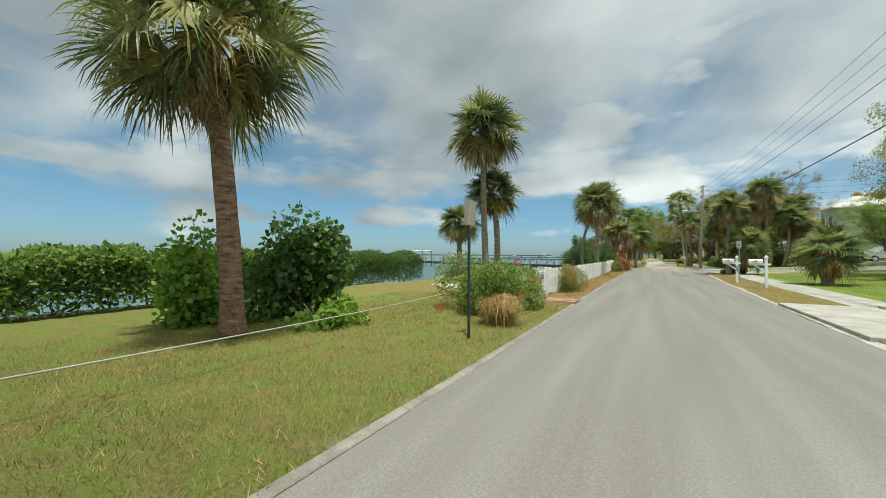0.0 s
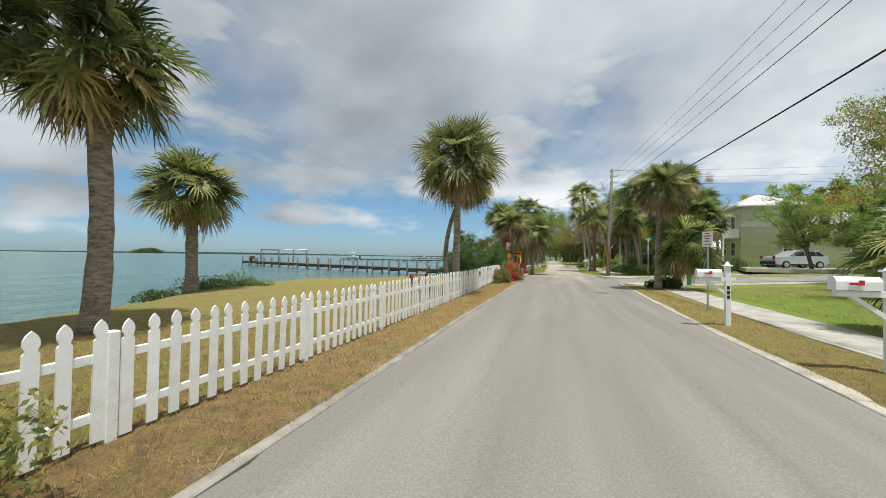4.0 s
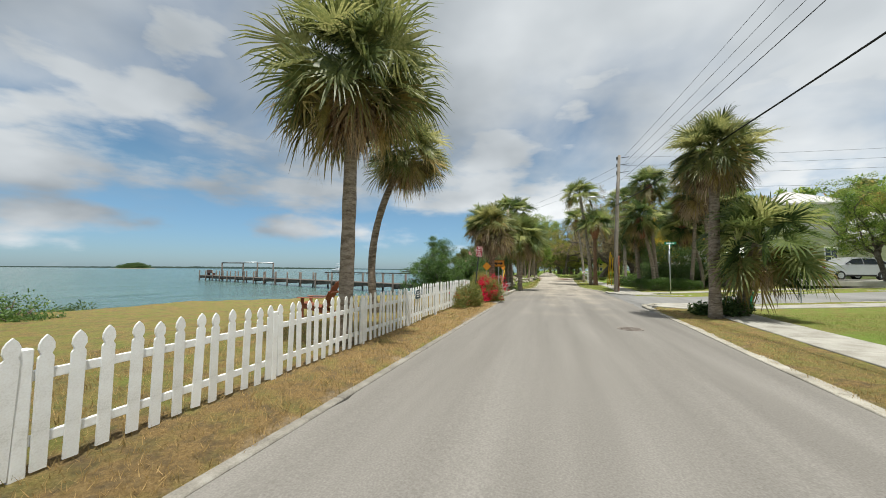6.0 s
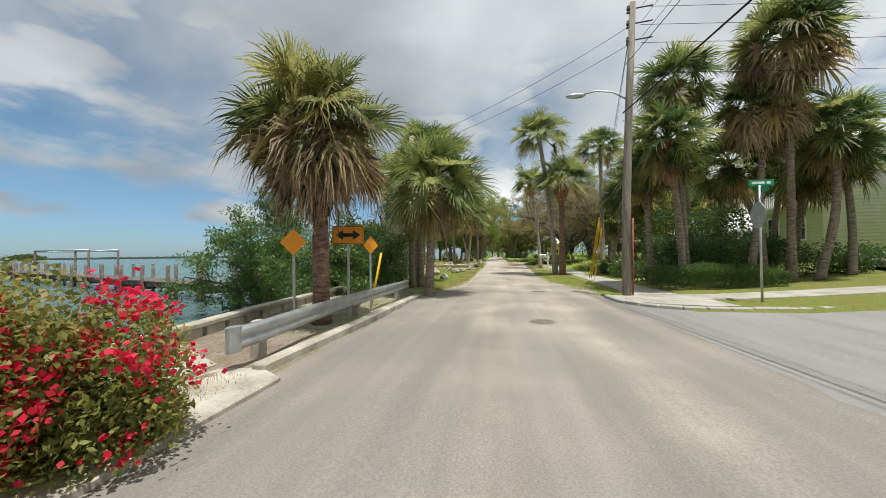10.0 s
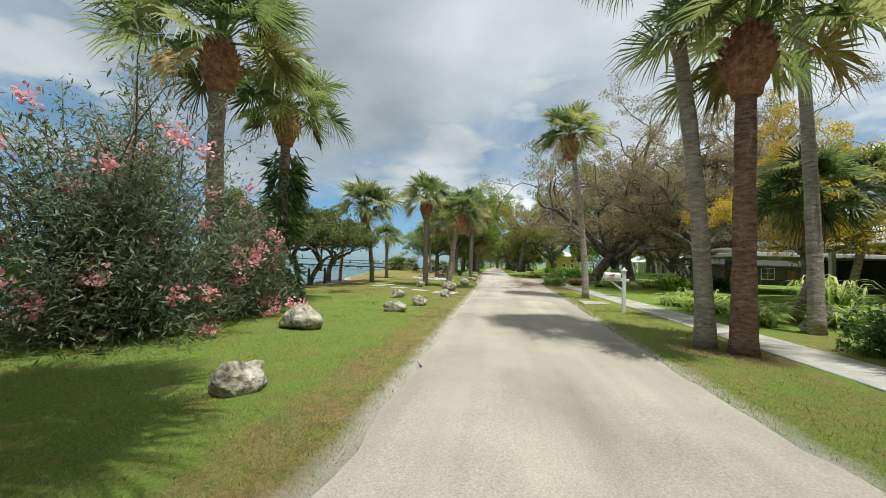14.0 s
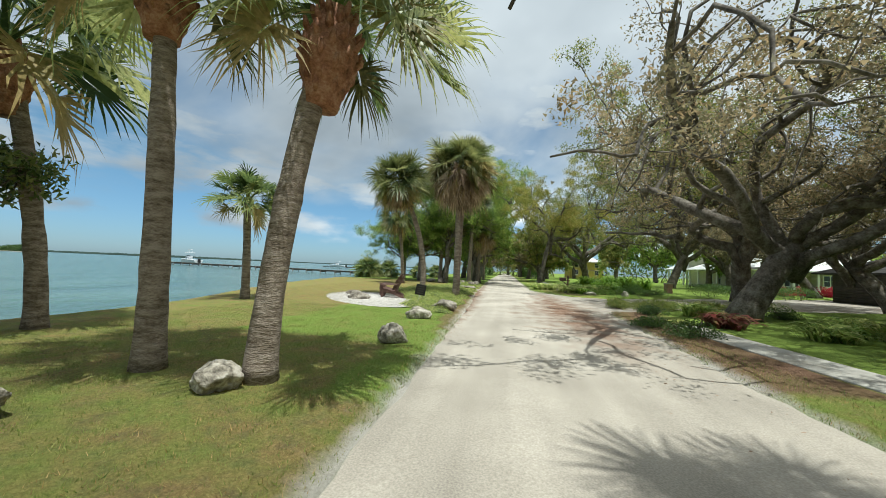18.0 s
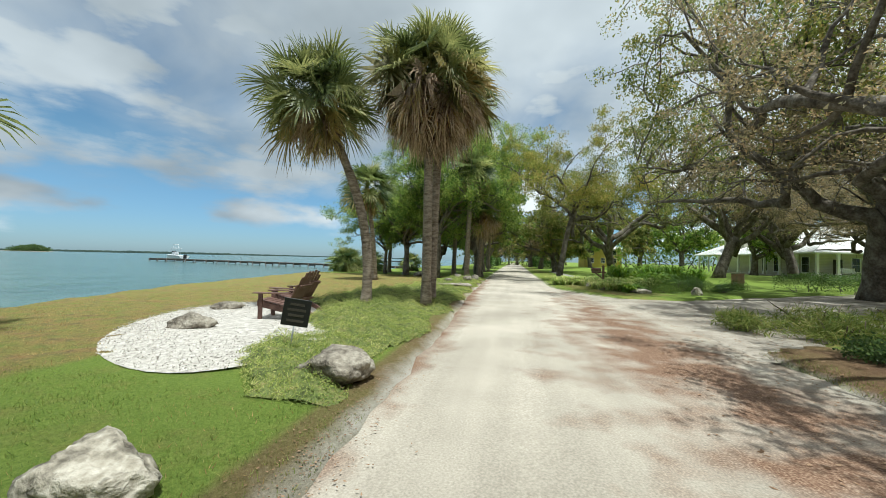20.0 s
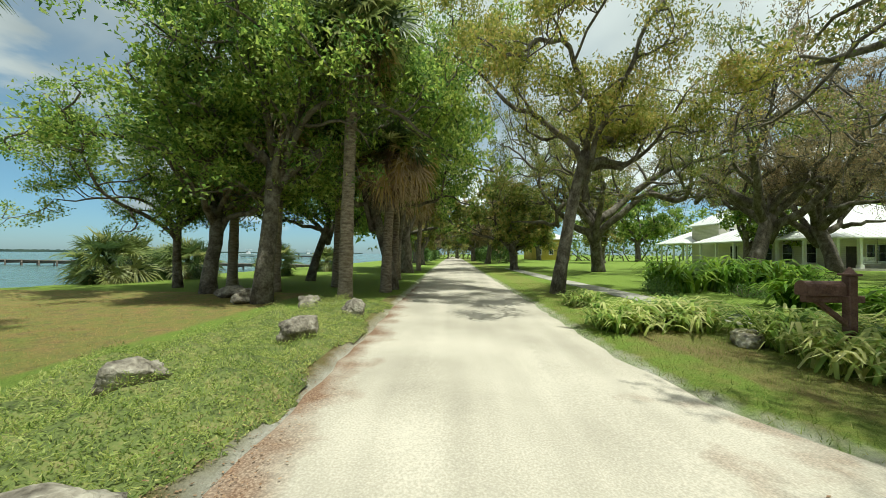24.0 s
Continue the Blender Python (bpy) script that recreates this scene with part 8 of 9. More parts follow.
for i, w in enumerate((0.2, 0.26, 0.22, 0.24)):
    part("text_bar", boxed(((-w / 2, -0.015, 0.72 - i * 0.08), (w / 2, -0.0125, 0.755 - i * 0.08)), bevel=0), M["dark_wall"], s, "dim lettering bar")


# Brick piers and a brown mailbox at the drive.
def brick_pier(x, y, w, h):
    root = thing("brick_pier", (x, y, g(x, y)), "square brick pier with a flat stone cap", "pier", "brick piers", 8)
    part("core", boxed(((-w / 2 + 0.02, -w / 2 + 0.02, -0.1), (w / 2 - 0.02, w / 2 - 0.02, h)), bevel=0.004), M["old_concrete"], root)
    for r0 in range(int(h / 0.075)):
        for side in range(4):
            for c0 in range(2):
                o = part("brick", BRICK, None, root)
                o.matrix_basis = pose(0, 0, 0, 0, 0, side * 90) @ pose(-w / 4 - 0.01 + c0 * 0.21 + (r0 % 2) * 0.04 - 0.02, -w / 2 + 0.035, r0 * 0.075 + 0.07)
    part("cap", boxed(((-w / 2 - 0.05, -w / 2 - 0.05, h), (w / 2 + 0.05, w / 2 + 0.05, h + 0.07)), bevel=0.012), M["old_concrete"], root, "flat stone cap")


brick_pier(14.6, 103.8, 0.5, 0.85)
mailbox(4.95, 98.3, "brown wooden mailbox on a square brown post", bars=False, mat="brown_wood", h=1.2)

# ---- houses, car, docks, boats, far shore ----


def window(parent, at, w, h, turn, frame_mat="clean_white", grid=(2, 2)):
    """A window set into a wall: frame, glass, glazing bars and a sill; it faces -y before it is turned."""
    win = new("window")
    win.parent = parent
    win.matrix_basis = pose(*at, 0, 0, turn)
    t = 0.07
    part("window_frame", boxed(((-w / 2 - t, -0.05, -t), (-w / 2, 0.06, h + t)), ((w / 2, -0.05, -t), (w / 2 + t, 0.06, h + t)), ((-w / 2, -0.05, h), (w / 2, 0.06, h + t)), ((-w / 2, -0.05, -t), (w / 2, 0.06, 0)), bevel=0.006), M[frame_mat], win)
    part("pane", boxed(((-w / 2, -0.005, 0), (w / 2, 0.02, h)), bevel=0), M["glass"], win)
    bars = [((-w / 2 + i * w / grid[0] - 0.014, -0.02, 0), (-w / 2 + i * w / grid[0] + 0.014, -0.006, h)) for i in range(1, grid[0])]
    bars += [((-w / 2, -0.022, j * h / grid[1] - 0.014), (w / 2, -0.006, j * h / grid[1] + 0.014)) for j in range(1, grid[1])]
    if bars:
        part("muntin", boxed(*bars, bevel=0), M[frame_mat], win)
    part("sill", boxed(((-w / 2 - 0.1, -0.09, -t - 0.04), (w / 2 + 0.1, 0.03, -t)), bevel=0.006), M[frame_mat], win)
    return win


def siding(parent, a, b, z0, z1, mat, lap=0.2):
    """A wall of lapped boards between two ground points."""
    L = math.hypot(b[0] - a[0], b[1] - a[1])
    turn = math.degrees(math.atan2(b[1] - a[1], b[0] - a[0]))
    core = part("wall", boxed(((0, 0.02, z0), (L, 0.2, z1)), bevel=0), M[mat], parent)
    core.matrix_basis = pose(a[0], a[1], 0, 0, 0, turn)
    n = int((z1 - z0) / lap)
    v, f = [], []
    for i in range(n):
        z = z0 + i * lap
        k = len(v)
        v += [(0, -0.022, z), (L, -0.022, z), (L, 0.002, z + lap), (0, 0.002, z + lap), (0, 0.02, z), (L, 0.02, z)]
        f += [(k, k + 1, k + 2, k + 3), (k + 4, k + 5, k + 1, k)]
    o = tagged(part("cladding", mesh_from("cladding", np.array(v), np.array(f)), M[mat], parent), kind="stuff")
    o.matrix_basis = pose(a[0], a[1], 0, 0, 0, turn)


def hip_roof(parent, x0, y0, x1, y1, eave, ridge, mat, over=0.5, seam=0.55):
    """A hipped roof with standing seams and a fascia; the ridge runs along the longer side."""
    x0, y0, x1, y1 = x0 - over, y0 - over, x1 + over, y1 + over
    w, d = x1 - x0, y1 - y0
    if w >= d:
        r = [(x0 + d / 2, (y0 + y1) / 2), (x1 - d / 2, (y0 + y1) / 2)]
    else:
        r = [((x0 + x1) / 2, y0 + w / 2), ((x0 + x1) / 2, y1 - w / 2)]
    c = [(x0, y0), (x1, y0), (x1, y1), (x0, y1)]
    v = [(x, y, eave) for x, y in c] + [(x, y, ridge) for x, y in r] + [(x, y, eave - 0.14) for x, y in c]
    f4 = [(0, 1, 5, 4), (2, 3, 4, 5)] if w >= d else [(1, 2, 5, 4), (3, 0, 4, 5)]
    f3 = [(3, 0, 4), (1, 2, 5)] if w >= d else [(0, 1, 4), (2, 3, 5)]
    me = bpy.data.meshes.new("roof")
    me.from_pydata(v, [], f4 + f3 + [(1, 0, 6, 7), (2, 1, 7, 8), (3, 2, 8, 9), (0, 3, 9, 6), (9, 8, 7, 6)])
    roof = part("roof", me, M[mat], parent)
    lines = []
    slope = (ridge - eave)
    for i in range(1, int(w / seam)):
        x = x0 + i * seam
        run = d / 2 if w >= d else min(x - x0, x1 - x)
        run = min(run, x - x0, x1 - x) if w >= d else run
        up = slope * run / (d / 2 if w >= d else w / 2)
        for s, yy in ((1, y0), (-1, y1)):
            lines.append((np.array([(x, yy, eave + 0.02), (x, yy + s * run, eave + up + 0.02)]), 0.022, 4))
    for i in range(1, int(d / seam)):
        y = y0 + i * seam
        run = min(y - y0, y1 - y, w / 2)
        up = slope * run / (d / 2 if w >= d else w / 2)
        for s, xx in ((1, x0), (-1, x1)):
            lines.append((np.array([(xx, y, eave + 0.02), (xx + s * run, y, eave + up + 0.02)]), 0.022, 4))
    if lines:
        tagged(part("standing_seam", tubes("standing_seam", lines), M[mat], roof), kind="stuff")
    return roof


def block(parent, x0, y0, x1, y1, z0, z1, mat):
    siding(parent, (x0, y0), (x1, y0), z0, z1, mat)
    siding(parent, (x1, y0), (x1, y1), z0, z1, mat)
    siding(parent, (x1, y1), (x0, y1), z0, z1, mat)
    siding(parent, (x0, y1), (x0, y0), z0, z1, mat)


# Pale green house across the side street.
h1 = thing("house", (0, 0, 0), "pale green lap-sided house with grey metal roofs", "house")
zb = 0.6
block(h1, 19.2, 57, 24.4, 61.8, zb, 7.6, "siding_green")
hip_roof(h1, 19.2, 57, 24.4, 61.8, 7.6, 9.1, "metal_roof")
block(h1, 24.4, 56, 38, 61.8, zb, 4.2, "siding_green")
hip_roof(h1, 24.4, 56, 38, 61.8, 4.2, 6.9, "metal_roof")
part("trim", boxed(((19.16, 56.95, 5.3), (24.44, 56.975, 5.9)), bevel=0.01), M["metal_roof"], h1, "grey-green band board")
for x, z, w, h in ((23.3, 2.3, 0.8, 1.3), (28.5, 2.2, 1.3, 1.2), (33.0, 2.2, 1.3, 1.2)):
    window(h1, (x, (57 if x < 24 else 56) - 0.03, z), w, h, 0)
for y, z in ((58.6, 2.2), (60.7, 2.2), (58.6, 5.2), (60.7, 5.2)):
    window(h1, (19.17, y, z), 0.9, 1.4, -90)
part("balcony", boxed(((17.6, 57.2, 4.1), (19.18, 61.5, 4.25)), ((17.6, 57.2, 5.05), (17.66, 61.5, 5.12)), ((17.6, 57.2, 4.25), (19.18, 57.26, 5.1)), bevel=0.01), M["clean_white"], h1)
for y in np.arange(57.3, 61.5, 0.16):
    part("baluster", boxed(((17.61, y, 4.25), (17.65, y + 0.04, 5.05)), bevel=0), M["clean_white"], h1)
for y in (57.3, 61.4):
    part("column", boxed(((17.6, y - 0.08, zb - 0.2), (17.76, y + 0.08, 4.1)), bevel=0.01), M["clean_white"], h1)
slab("house_drive", [(14.5, 44.9), (30, 45.4), (30, 54.5), (17.5, 54.0)], 1.03, 0.3, "concrete", "pale concrete driveway in front of the green house", "driveway")["kind"] = "structure"


def build_car(x, y, z, turn):
    root = thing("car", (x, y, z), "silver compact SUV parked on the driveway", "car", "", turn)
    side = [(-2.25, 0.42), (-2.28, 0.85), (-2.2, 1.05), (-1.2, 1.12), (-1.15, 1.13), (2.1, 1.1), (2.28, 0.95), (2.3, 0.45), (1.9, 0.3), (-1.9, 0.3)]
    bm = bmesh.new()
    rows = []
    for yy, s in ((-0.92, 0.97), (-0.85, 1.0), (0.85, 1.0), (0.92, 0.97)):
        rows.append([bm.verts.new((px * s, yy, 0.3 + (pz - 0.3) * s)) for px, pz in side])
    for a, b in zip(rows[:-1], rows[1:]):
        for i in range(len(side)):
            bm.faces.new((a[i], a[(i + 1) % len(side)], b[(i + 1) % len(side)], b[i]))
    bm.faces.new(rows[0])
    bm.faces.new(rows[-1][::-1])
    bmesh.ops.recalc_face_normals(bm, faces=bm.faces)
    part("body", bm, M["car_paint"], root)
    cab = [(-1.2, 1.1), (-0.35, 1.6), (0.1, 1.68), (1.5, 1.64), (2.12, 1.1)]
    bm = bmesh.new()
    rows = []
    for yy, k2 in ((-0.86, 0), (-0.66, 1), (0.66, 1), (0.86, 0)):
        rows.append([bm.verts.new((px, yy if pz < 1.2 else (0.7 if yy > 0 else -0.7) if k2 == 0 else yy, pz)) for px, pz in cab])
    for a, b in zip(rows[:-1], rows[1:]):
        for i in range(len(cab) - 1):
            bm.faces.new((a[i], a[i + 1], b[i + 1], b[i]))
    bm.faces.new(rows[0][::-1])
    bm.faces.new(rows[-1])
    bmesh.ops.recalc_face_normals(bm, faces=bm.faces)
    part("roof", bm, M["car_paint"], root)
    for yy in (-0.885, 0.885):
        s = 1 if yy > 0 else -1
        for pts in ([(-1.0, 1.13), (-0.33, 1.54), (0.25, 1.58), (0.25, 1.13)], [(0.32, 1.13), (0.32, 1.58), (1.15, 1.56), (1.2, 1.13)], [(1.27, 1.13), (1.22, 1.55), (1.48, 1.53), (1.9, 1.15)]):
            o = part("side_window", outline_mesh("side_window", pts, 0.012), M["glass"], root)
            o.matrix_basis = pose(0, s * 0.80, 0, 0, 0, 0) @ pose(0, 0, 1.13, s * 18, 0, 0) @ pose(0, 0.075 * s, -1.13)
    for px in (-1.38, 1.42):
        for yy in (-0.86, 0.86):
            wheel = new("wheel")
            wheel.parent = root
            wheel.matrix_basis = pose(px, yy, 0.34)
            bm = bmesh.new()
            bmesh.ops.create_cone(bm, cap_ends=True, segments=24, radius1=0.345, radius2=0.345, depth=0.22)
            bmesh.ops.bevel(bm, geom=[e for e in bm.edges if abs(e.verts[0].co.z - e.verts[1].co.z) < 1e-4], offset=0.03, segments=2, affect="EDGES")
            part("tyre", bm, M["rubber"], wheel).matrix_basis = pose(0, 0, 0, 90)
            bm = bmesh.new()
            bmesh.ops.create_cone(bm, cap_ends=True, segments=20, radius1=0.22, radius2=0.2, depth=0.235)
            part("rim", bm, M["galvanised"], wheel).matrix_basis = pose(0, 0, 0, 90)
    part("bumper", boxed(((-2.32, -0.86, 0.35), (-2.2, 0.86, 0.62)), bevel=0.04), M["rubber"], root)
    part("rear_bumper", boxed(((2.2, -0.86, 0.35), (2.34, 0.86, 0.62)), bevel=0.04), M["rubber"], root)
    for yy in (-0.72, 0.72):
        part("tail_light", boxed(((-2.3, yy - 0.12, 0.85), (-2.2, yy + 0.12, 1.12)), bevel=0.02), M["sign_red"], root, "red tail light")
        part("headlight", boxed(((2.18, yy - 0.16, 0.75), (2.3, yy + 0.16, 0.9)), bevel=0.02), M["glass"], root)
        part("mirror", boxed(((0.1 - 0.95, yy * 1.33 - 0.08, 1.12), (0.22 - 0.95, yy * 1.33 + 0.08, 1.25)), bevel=0.03), M["car_paint"], root)
    part("sill", boxed(((-1.0, -0.93, 0.28), (1.05, 0.93, 0.42)), bevel=0.02), M["rubber"], root)
    return root


build_car(21.2, 52.0, 0.985, 12)

# House with a low white roof, a post-borne porch and a carport, behind the verge palms.
h2 = thing("house", (0, 0, 0), "low cream house with white roof and porch posts", "house")
block(h2, 19, 64.4, 30, 69.6, 0.5, 3.0, "siding_cream")
hip_roof(h2, 16.2, 63.4, 31, 70.6, 3.0, 5.2, "white_roof", 0.4)
for y in (63.7, 67, 70.3):
    part("porch_post", boxed(((16.5, y - 0.1, 0.4), (16.7, y + 0.1, 2.9)), bevel=0.012), M["clean_white"], h2)
window(h2, (18.97, 65.6, 1.3), 1.6, 1.2, -90)
window(h2, (18.97, 68.2, 1.3), 1.6, 1.2, -90)
cp = thing("carport", (0, 0, 0), "low flat-roofed carport with pale fascia", "carport")
part("roof", boxed(((13.6, 71.4, 2.5), (22.0, 78.0, 2.72)), bevel=0.02), M["white_roof"], cp)
for x, y in ((13.9, 71.7), (13.9, 77.7), (21.6, 71.7), (21.6, 77.7)):
    part("post", boxed(((x - 0.07, y - 0.07, 0.2), (x + 0.07, y + 0.07, 2.5)), bevel=0.01), M["dark_wall"], cp)
part("back_wall", boxed(((21.0, 72, 0.5), (21.2, 77.5, 2.5)), bevel=0), M["dark_wall"], cp)
# Dark ranch house behind the oaks.
h3 = thing("house", (0, 0, 0), "dark low ranch house with a broad shingled roof", "house")
block(h3, 27, 97.6, 46, 103.4, 0.0, 2.55, "dark_wall")
hip_roof(h3, 27, 97.6, 46, 103.4, 2.55, 4.2, "dark_roof", 0.9, 50)
for x in (29.6, 32.2, 37.5, 41.5):
    window(h3, (x, 97.57, 0.95), 1.3 if x < 35 else 1.8, 1.25, 0, "siding_cream")
part("door", boxed(((34.2, 97.53, 0.05), (35.2, 97.585, 2.1)), bevel=0.01), M["brown_wood"], h3)
for x in (27.3, 31.0, 35.6, 39.4):
    part("eave_post", boxed(((x - 0.06, 96.9, 0.0), (x + 0.06, 97.02, 2.5)), bevel=0.008), M["dark_wall"], h3)
# Large white-roofed house with columned porches.
h4 = thing("house", (1.6, 0, 0), "large pale house with white metal roofs and columned porch", "house")
block(h4, 36.4, 130.6, 55, 146, 0.1, 3.5, "siding_cream")
block(h4, 43.6, 128.6, 47.2, 130.59, 0.1, 3.3, "siding_cream")
hip_roof(h4, 34.4, 128.0, 56.0, 147.5, 3.45, 8.4, "white_roof", 0.35, 0.8)
block(h4, 36.8, 146.2, 43.5, 152, 0.1, 6.3, "siding_cream")
hip_roof(h4, 36.8, 146.2, 43.5, 152, 6.3, 8.6, "white_roof", 0.5, 0.8)
part("porch_floor", boxed(((34.4, 128.0, 0.0), (43.58, 130.58, 0.42)), ((34.4, 130.58, 0.0), (36.38, 147, 0.42)), bevel=0.02), M["concrete"], h4)
for x, y in [(34.75, 128.35), (36.9, 128.35), (39.8, 128.35), (42.9, 128.35)] + [(34.75, 131.5 + 3.1 * q) for q in range(6)]:
    col = part("column", boxed(((x - 0.13, y - 0.13, 0.42), (x + 0.13, y + 0.13, 3.4)), bevel=0.015), M["clean_white"], h4)
    part("column_base", boxed(((x - 0.21, y - 0.21, 0.424), (x + 0.21, y + 0.21, 0.8)), bevel=0.02), M["clean_white"], col)
    part("capital", boxed(((x - 0.19, y - 0.19, 3.2), (x + 0.19, y + 0.19, 3.39)), bevel=0.02), M["clean_white"], col)
part("porch_beam", boxed(((34.6, 128.2, 3.4), (43.6, 128.5, 3.7)), ((34.6, 128.5, 3.4), (34.9, 147, 3.7)), bevel=0.01), M["clean_white"], h4)
part("front_door", boxed(((38.0, 130.54, 0.42), (39.0, 130.59, 2.6)), bevel=0.01), M["dark_wall"], h4, "dark front door")
for x in (40.4, 41.5, 42.5):
    window(h4, (x, 130.57, 1.1), 0.8, 1.7, 0, grid=(1, 2))
for x in (44.1, 44.95, 45.8, 46.65):
    window(h4, (x, 128.57, 1.3), 0.74, 1.5, 0, grid=(1, 2))
part("sill_band", boxed(((43.5, 128.5, 1.12), (47.3, 128.58, 1.24)), bevel=0.01), M["clean_white"], h4)
for x in (49.2, 52.4):
    window(h4, (x, 130.57, 1.2), 0.9, 1.4, 0, grid=(1, 2))
for y in np.arange(132.5, 145, 2.6):
    window(h4, (36.37, y, 0.9), 1.2, 2.0, -90, grid=(1, 2))
for x in (38.6, 39.7):
    window(h4, (x, 146.17, 4.3), 0.7, 1.2, 0, grid=(1, 2))
swing = thing("porch_swing", (40.0, 128.9, 0.9), "white slatted bench swing hanging in the porch", "swing")
for q in range(5):
    part("seat_slat", boxed(((-0.8, -0.25 + q * 0.1, 0.0), (0.8, -0.17 + q * 0.1, 0.03)), bevel=0.005), M["clean_white"], swing)
    part("back_slat", boxed(((-0.8, 0.25, 0.1 + q * 0.11), (0.8, 0.28, 0.18 + q * 0.11)), bevel=0.005), M["clean_white"], swing)
for x in (-0.75, 0.75):
    part("chain", rod((x, 0.0, 0.0), (x, 0.0, 2.5), 0.015, 5), M["dark_metal"], swing)
    part("end_rail", boxed(((x - 0.03, -0.25, -0.04), (x + 0.03, 0.25, -0.002)), ((x - 0.03, 0.285, -0.04), (x + 0.03, 0.32, 0.65)), bevel=0.004), M["clean_white"], swing)
bench = thing("garden_bench", (37.5, 114.5, 0.22), "white slatted garden bench on the lawn", "bench", "", 20)
for q in range(4):
    part("seat_slat", boxed(((-1.1, -0.25 + q * 0.13, 0.42), (1.1, -0.15 + q * 0.13, 0.45)), bevel=0.006), M["clean_white"], bench)
    part("back_slat", boxed(((-1.1, 0.28, 0.52 + q * 0.12), (1.1, 0.31, 0.60 + q * 0.12)), bevel=0.006), M["clean_white"], bench)
for x in (-1.0, 0.0, 1.0):
    part("leg", boxed(((x - 0.04, -0.25, -0.05), (x + 0.04, -0.17, 0.418)), ((x - 0.04, 0.312, -0.05), (x + 0.04, 0.37, 0.98)), bevel=0.006), M["clean_white"], bench)
pav = thing("pavilion", (6.6, 4.0, 0), "open white-roofed pavilion beside the large house", "pavilion")
hip_roof(pav, 30.2, 147.0, 38.4, 154.5, 3.6, 5.8, "white_roof", 0.4, 0.8)
for x in (30.5, 34.3, 38.1):
    for y in (147.3, 150.7, 154.2):
        part("column", boxed(((x - 0.12, y - 0.12, 0.1), (x + 0.12, y + 0.12, 3.6)), bevel=0.012), M["clean_white"], pav)
h5 = thing("house", (0, 0, 0), "distant yellow house among the trees", "house")
M["siding_yellow"] = material("siding_yellow", [(0.62, 0.44, 0.16), (0.70, 0.52, 0.22)], 1.5, 40, 0.7, 0.05)
block(h5, 20, 186, 30, 196, 0.0, 5.6, "siding_yellow")
hip_roof(h5, 20, 186, 30, 196, 5.6, 8.0, "metal_roof", 0.5)
for x, z in ((22, 1.6), (25, 1.6), (28, 1.6), (22, 3.9), (28, 3.9)):
    window(h5, (x, 185.97, z), 1.0, 1.3, 0)


# Docks and boats.
def dock(a, b, wide, z, label, bent=3.2, posts=True):
    root = thing("dock", (a[0], a[1], 0), label, "dock", "", math.degrees(math.atan2(b[1] - a[1], b[0] - a[0])))
    L = math.hypot(b[0] - a[0], b[1] - a[1])
    part("decking", boxed(*[((q, -wide / 2, z), (q + 0.56, wide / 2, z + 0.07)) for q in np.arange(0, L - 0.5, 0.6)], bevel=0), M["dock_wood"], root)["kind"] = "stuff"
    for s in (-1, 1):
        part("stringer", boxed(((0, s * (wide / 2 - 0.15) - 0.05, z - 0.26), (L, s * (wide / 2 - 0.15) + 0.05, z - 0.002)), bevel=0), M["dock_wood"], root)
    for q in np.arange(0.4, L, bent):
        for s in (-1, 1):
            part("piling", rod((q, s * (wide / 2 + 0.02), SEA - 1.5), (q, s * (wide / 2 + 0.02), z + (0.95 if posts else 0.1)), 0.1, 8), M["dock_wood"], root)
        part("cross_beam", boxed(((q - 0.08, -wide / 2 - 0.1, z - 0.42), (q + 0.08, wide / 2 + 0.1, z - 0.262)), bevel=0), M["dock_wood"], root)
    return root


dock((-61, 68.5), (-10.5, 47.5), 1.6, 0.15, "long weathered wooden dock on piles")
lift = thing("boat_lift", (0, 0, 0), "empty steel boat lift frame beside the dock", "boat lift")
for x, y in ((-59.6, 71.0), (-58.2, 74.5), (-51.6, 73.8 - 2.5), (-50.4, 76.5 - 2.6)):
    part("piling", rod((x, y, -2), (x, y, 2.6), 0.13, 8), M["dock_wood"], lift)
for (xa, ya), (xb, yb) in (((-59.6, 71.0), (-51.6, 71.3)), ((-58.2, 74.5), (-50.4, 73.9))):
    part("beam", rod((xa, ya, 2.62), (xb, yb, 2.62), 0.12, 6), M["galvanised"], lift)
for (xa, ya), (xb, yb) in (((-59.6, 71.0), (-58.2, 74.5)), ((-51.6, 71.3), (-50.4, 73.9))):
    part("cross_beam", rod((xa, ya, 2.5), (xb, yb, 2.5), 0.08, 6), M["galvanised"], lift)
bench = thing("dock_bench", (-57.8, 67.3, 0.22), "dark wooden bench on the dock end", "bench", "", -22)
part("seat", boxed(((-1.2, -0.3, 0.4), (1.2, 0.2, 0.46)), bevel=0.01), M["brown_wood"], bench)
part("backrest", boxed(((-1.2, -0.36, 0.46), (1.2, -0.3, 1.0)), bevel=0.01), M["brown_wood"], bench)
for x in (-1.1, 1.1):
    part("leg", boxed(((x - 0.05, -0.3, 0), (x + 0.05, 0.2, 0.4)), bevel=0.01), M["brown_wood"], bench)
dock((-94, 153.5), (-16, 134.5), 1.7, 0.1, "far wooden dock on piles", 4.0, False)
dock((-96, 245), (-40, 228), 1.8, 0.2, "distant dock along the shore", 5.0, False)


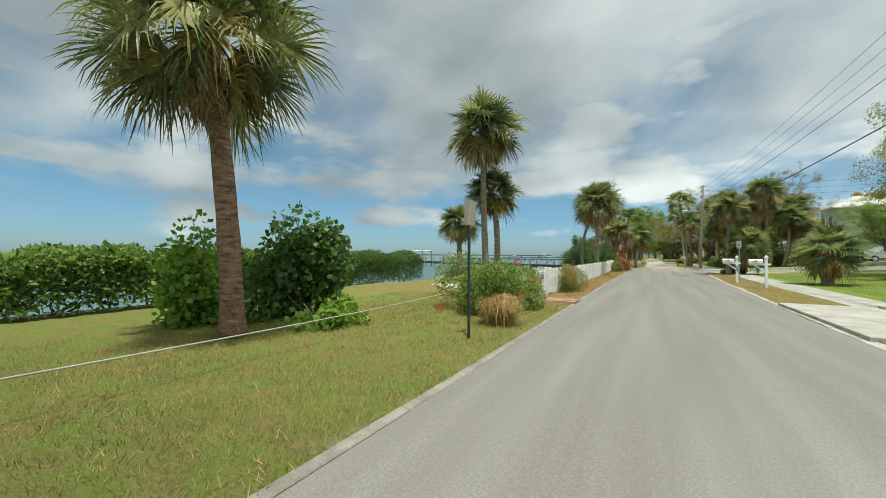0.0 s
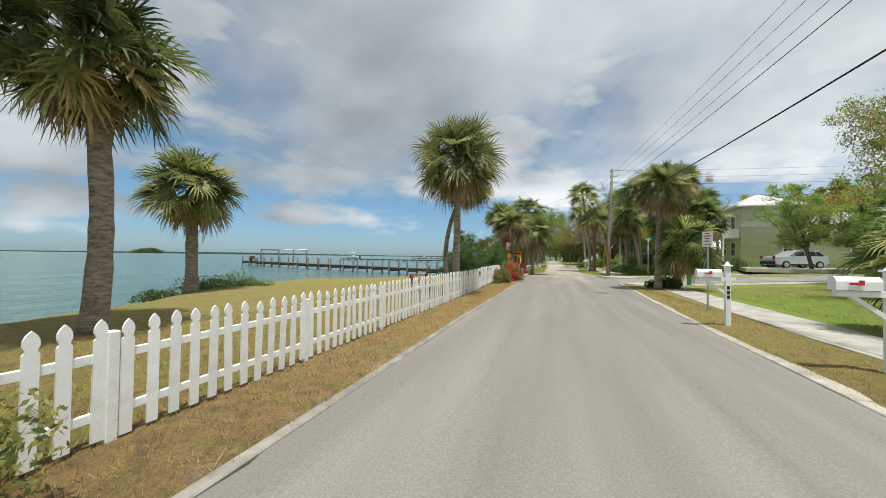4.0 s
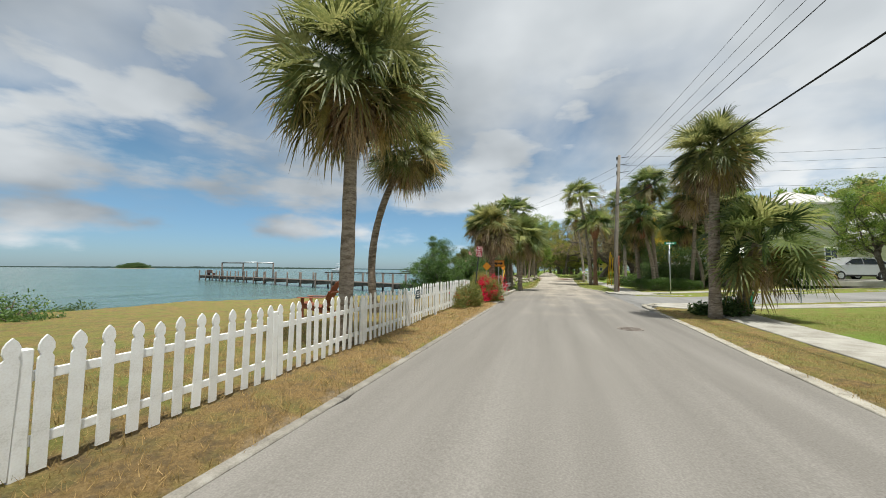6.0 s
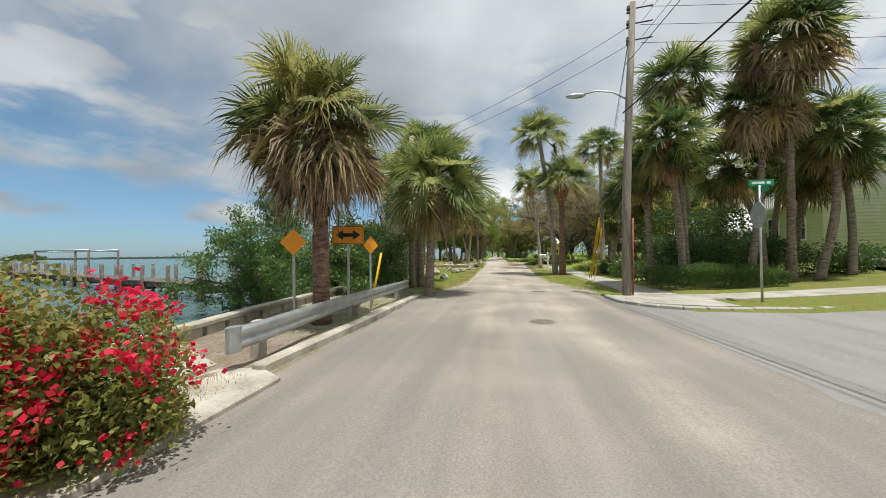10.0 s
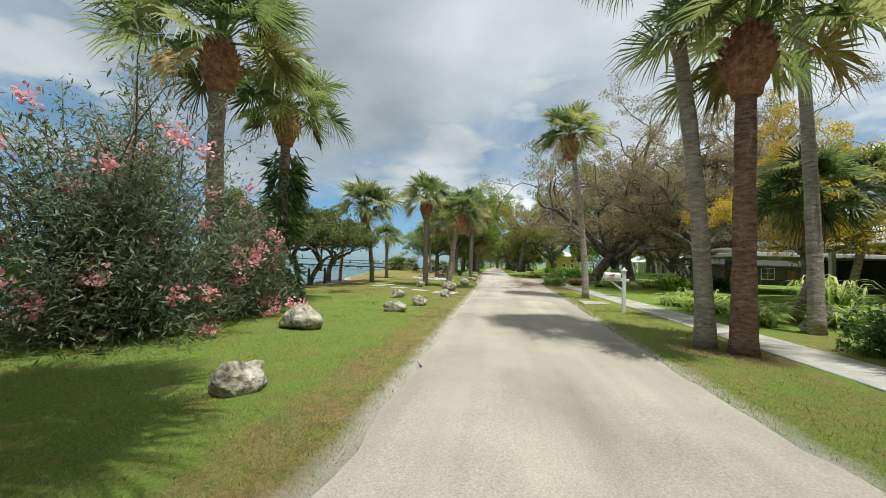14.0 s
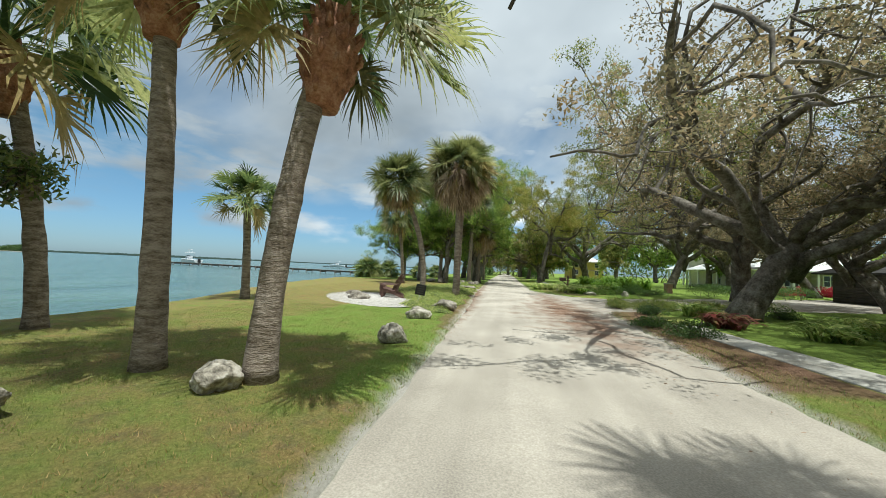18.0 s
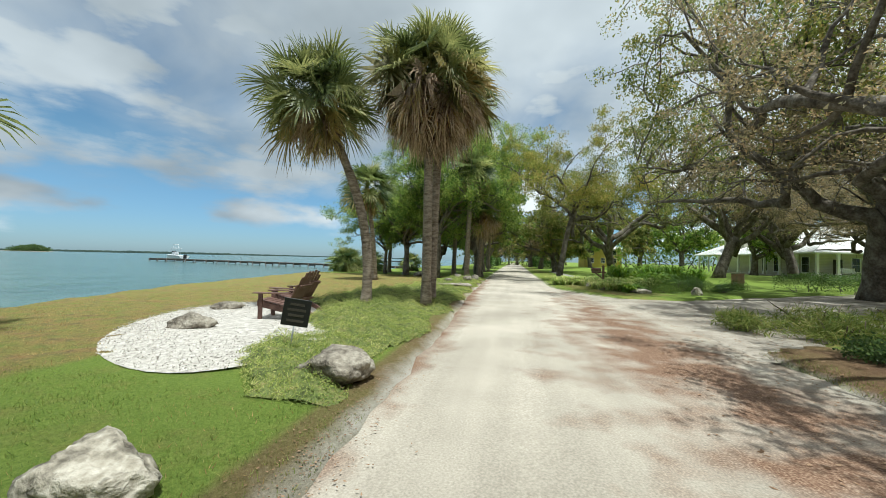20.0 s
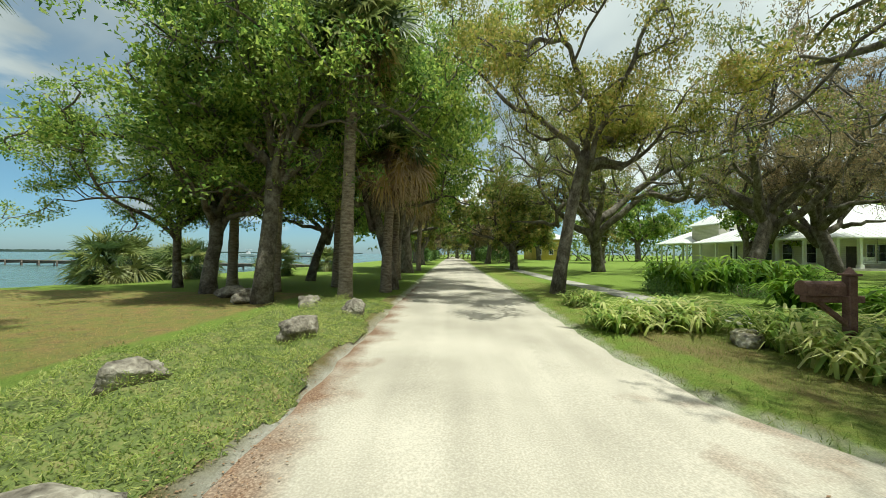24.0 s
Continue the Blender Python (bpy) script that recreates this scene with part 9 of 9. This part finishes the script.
def boat(x, y, turn, L, label, tower=True):
    root = thing("motor_boat", (x, y, SEA + 0.6), label, "boat", "motor boats", turn)
    bm = bmesh.new()
    st = []
    for t in np.linspace(0, 1, 9):
        w = L * 0.15 * (1 - max(0, t - 0.45) ** 2 * 3.2)
        px = -L / 2 + t * L
        st.append([bm.verts.new((px, -w, 0.9 + 0.35 * t)), bm.verts.new((px, -w * 0.75, 0.25)), bm.verts.new((px + 0.0, 0, 0.02 + 0.5 * max(0, t - 0.7))), bm.verts.new((px, w * 0.75, 0.25)), bm.verts.new((px, w, 0.9 + 0.35 * t))])
    for a, b in zip(st[:-1], st[1:]):
        for i in range(4):
            bm.faces.new((a[i], a[i + 1], b[i + 1], b[i]))
        bm.faces.new((a[4], a[0], b[0], b[4]))
    bm.faces.new(st[0][::-1])
    bmesh.ops.recalc_face_normals(bm, faces=bm.faces)
    part("hull", bm, M["hull_white"], root)
    part("console", boxed(((-0.6, -0.5, 1.0), (0.7, 0.5, 2.0)), bevel=0.06), M["hull_white"], root)
    part("windscreen", boxed(((0.7, -0.5, 1.7), (0.74, 0.5, 2.2)), bevel=0.01), M["glass"], root)
    part("hard_top", boxed(((-1.3, -0.9, 2.9), (1.0, 0.9, 3.0)), bevel=0.04), M["hull_white"], root)
    for px in (-0.9, 0.7):
        for py in (-0.7, 0.7):
            part("top_post", rod((px, py, 1.0), (px, py, 2.9), 0.03, 6), M["galvanised"], root)
    if tower:
        part("tower", boxed(((-0.5, -0.5, 3.9), (0.4, 0.5, 4.0)), ((-0.45, -0.45, 3.0), (-0.4, -0.4, 3.9)), ((0.3, 0.4, 3.0), (0.35, 0.45, 3.9)), ((-0.45, 0.4, 3.0), (-0.4, 0.45, 3.9)), bevel=0.01), M["hull_white"], root)
    part("outboard", boxed(((-L / 2 - 0.6, -0.3, 0.2), (-L / 2 + 0.02, 0.3, 1.3)), bevel=0.08), M["rubber"], root)


boat(-90, 156.5, 165, 8.5, "white fishing boat with a tower on its lift")
boat(-84, 236, 170, 10, "white motor boat moored at a distant dock", False)
boat(-70, 262, 20, 8, "small white boat far out on the water", False)

# Far shore: a low dark line of trees and an islet.
rf = np.random.default_rng(8)
az = np.radians(np.linspace(-128, -14, 900))
dist = 1900 + 160 * np.sin(az * 9)
top = 2.5 + 5.5 * np.clip(np.sin(az * 7 + 1) * 0.5 + 0.6, 0, 1) * rf.uniform(0.6, 1.1, 900)
fx, fy = dist * np.sin(az), dist * np.cos(az) + 40
fv = np.concatenate([np.stack([fx, fy, np.full(900, SEA - 1)], -1), np.stack([fx, fy, top], -1), np.stack([fx * 1.03, fy * 1.03, np.full(900, SEA - 1)], -1)])
i = np.arange(899)
tagged(part("backdrop", mesh_from("backdrop", fv, np.concatenate([np.stack([i, i + 1, i + 901, i + 900], -1), np.stack([i + 900, i + 901, i + 1801, i + 1800], -1)])), material("far_trees", [(0.03, 0.05, 0.045), (0.05, 0.075, 0.06)], 0.01, 0.2, 0.95, 0)),
       "far low shore with a dark line of trees", "shore", kind="structure")
isl = thing("island", (-760, 500, SEA), "small wooded island far out in the bay", "island")
bm = bmesh.new()
r = bmesh.ops.create_uvsphere(bm, u_segments=24, v_segments=8, radius=1)
bmesh.ops.scale(bm, vec=(58, 20, 0.8), verts=r["verts"])
part("bank", bm, M["rock_brown"], isl)
p = blob_points(rf, 9000, (56, 16, 11), 26, 0.3)
v, f = leaf_quads(p, rf, 1.0, 2.2, aspect=0.8)
tagged(part("foliage", mesh_from("foliage", v, f), LM["dark"], isl), kind="stuff")
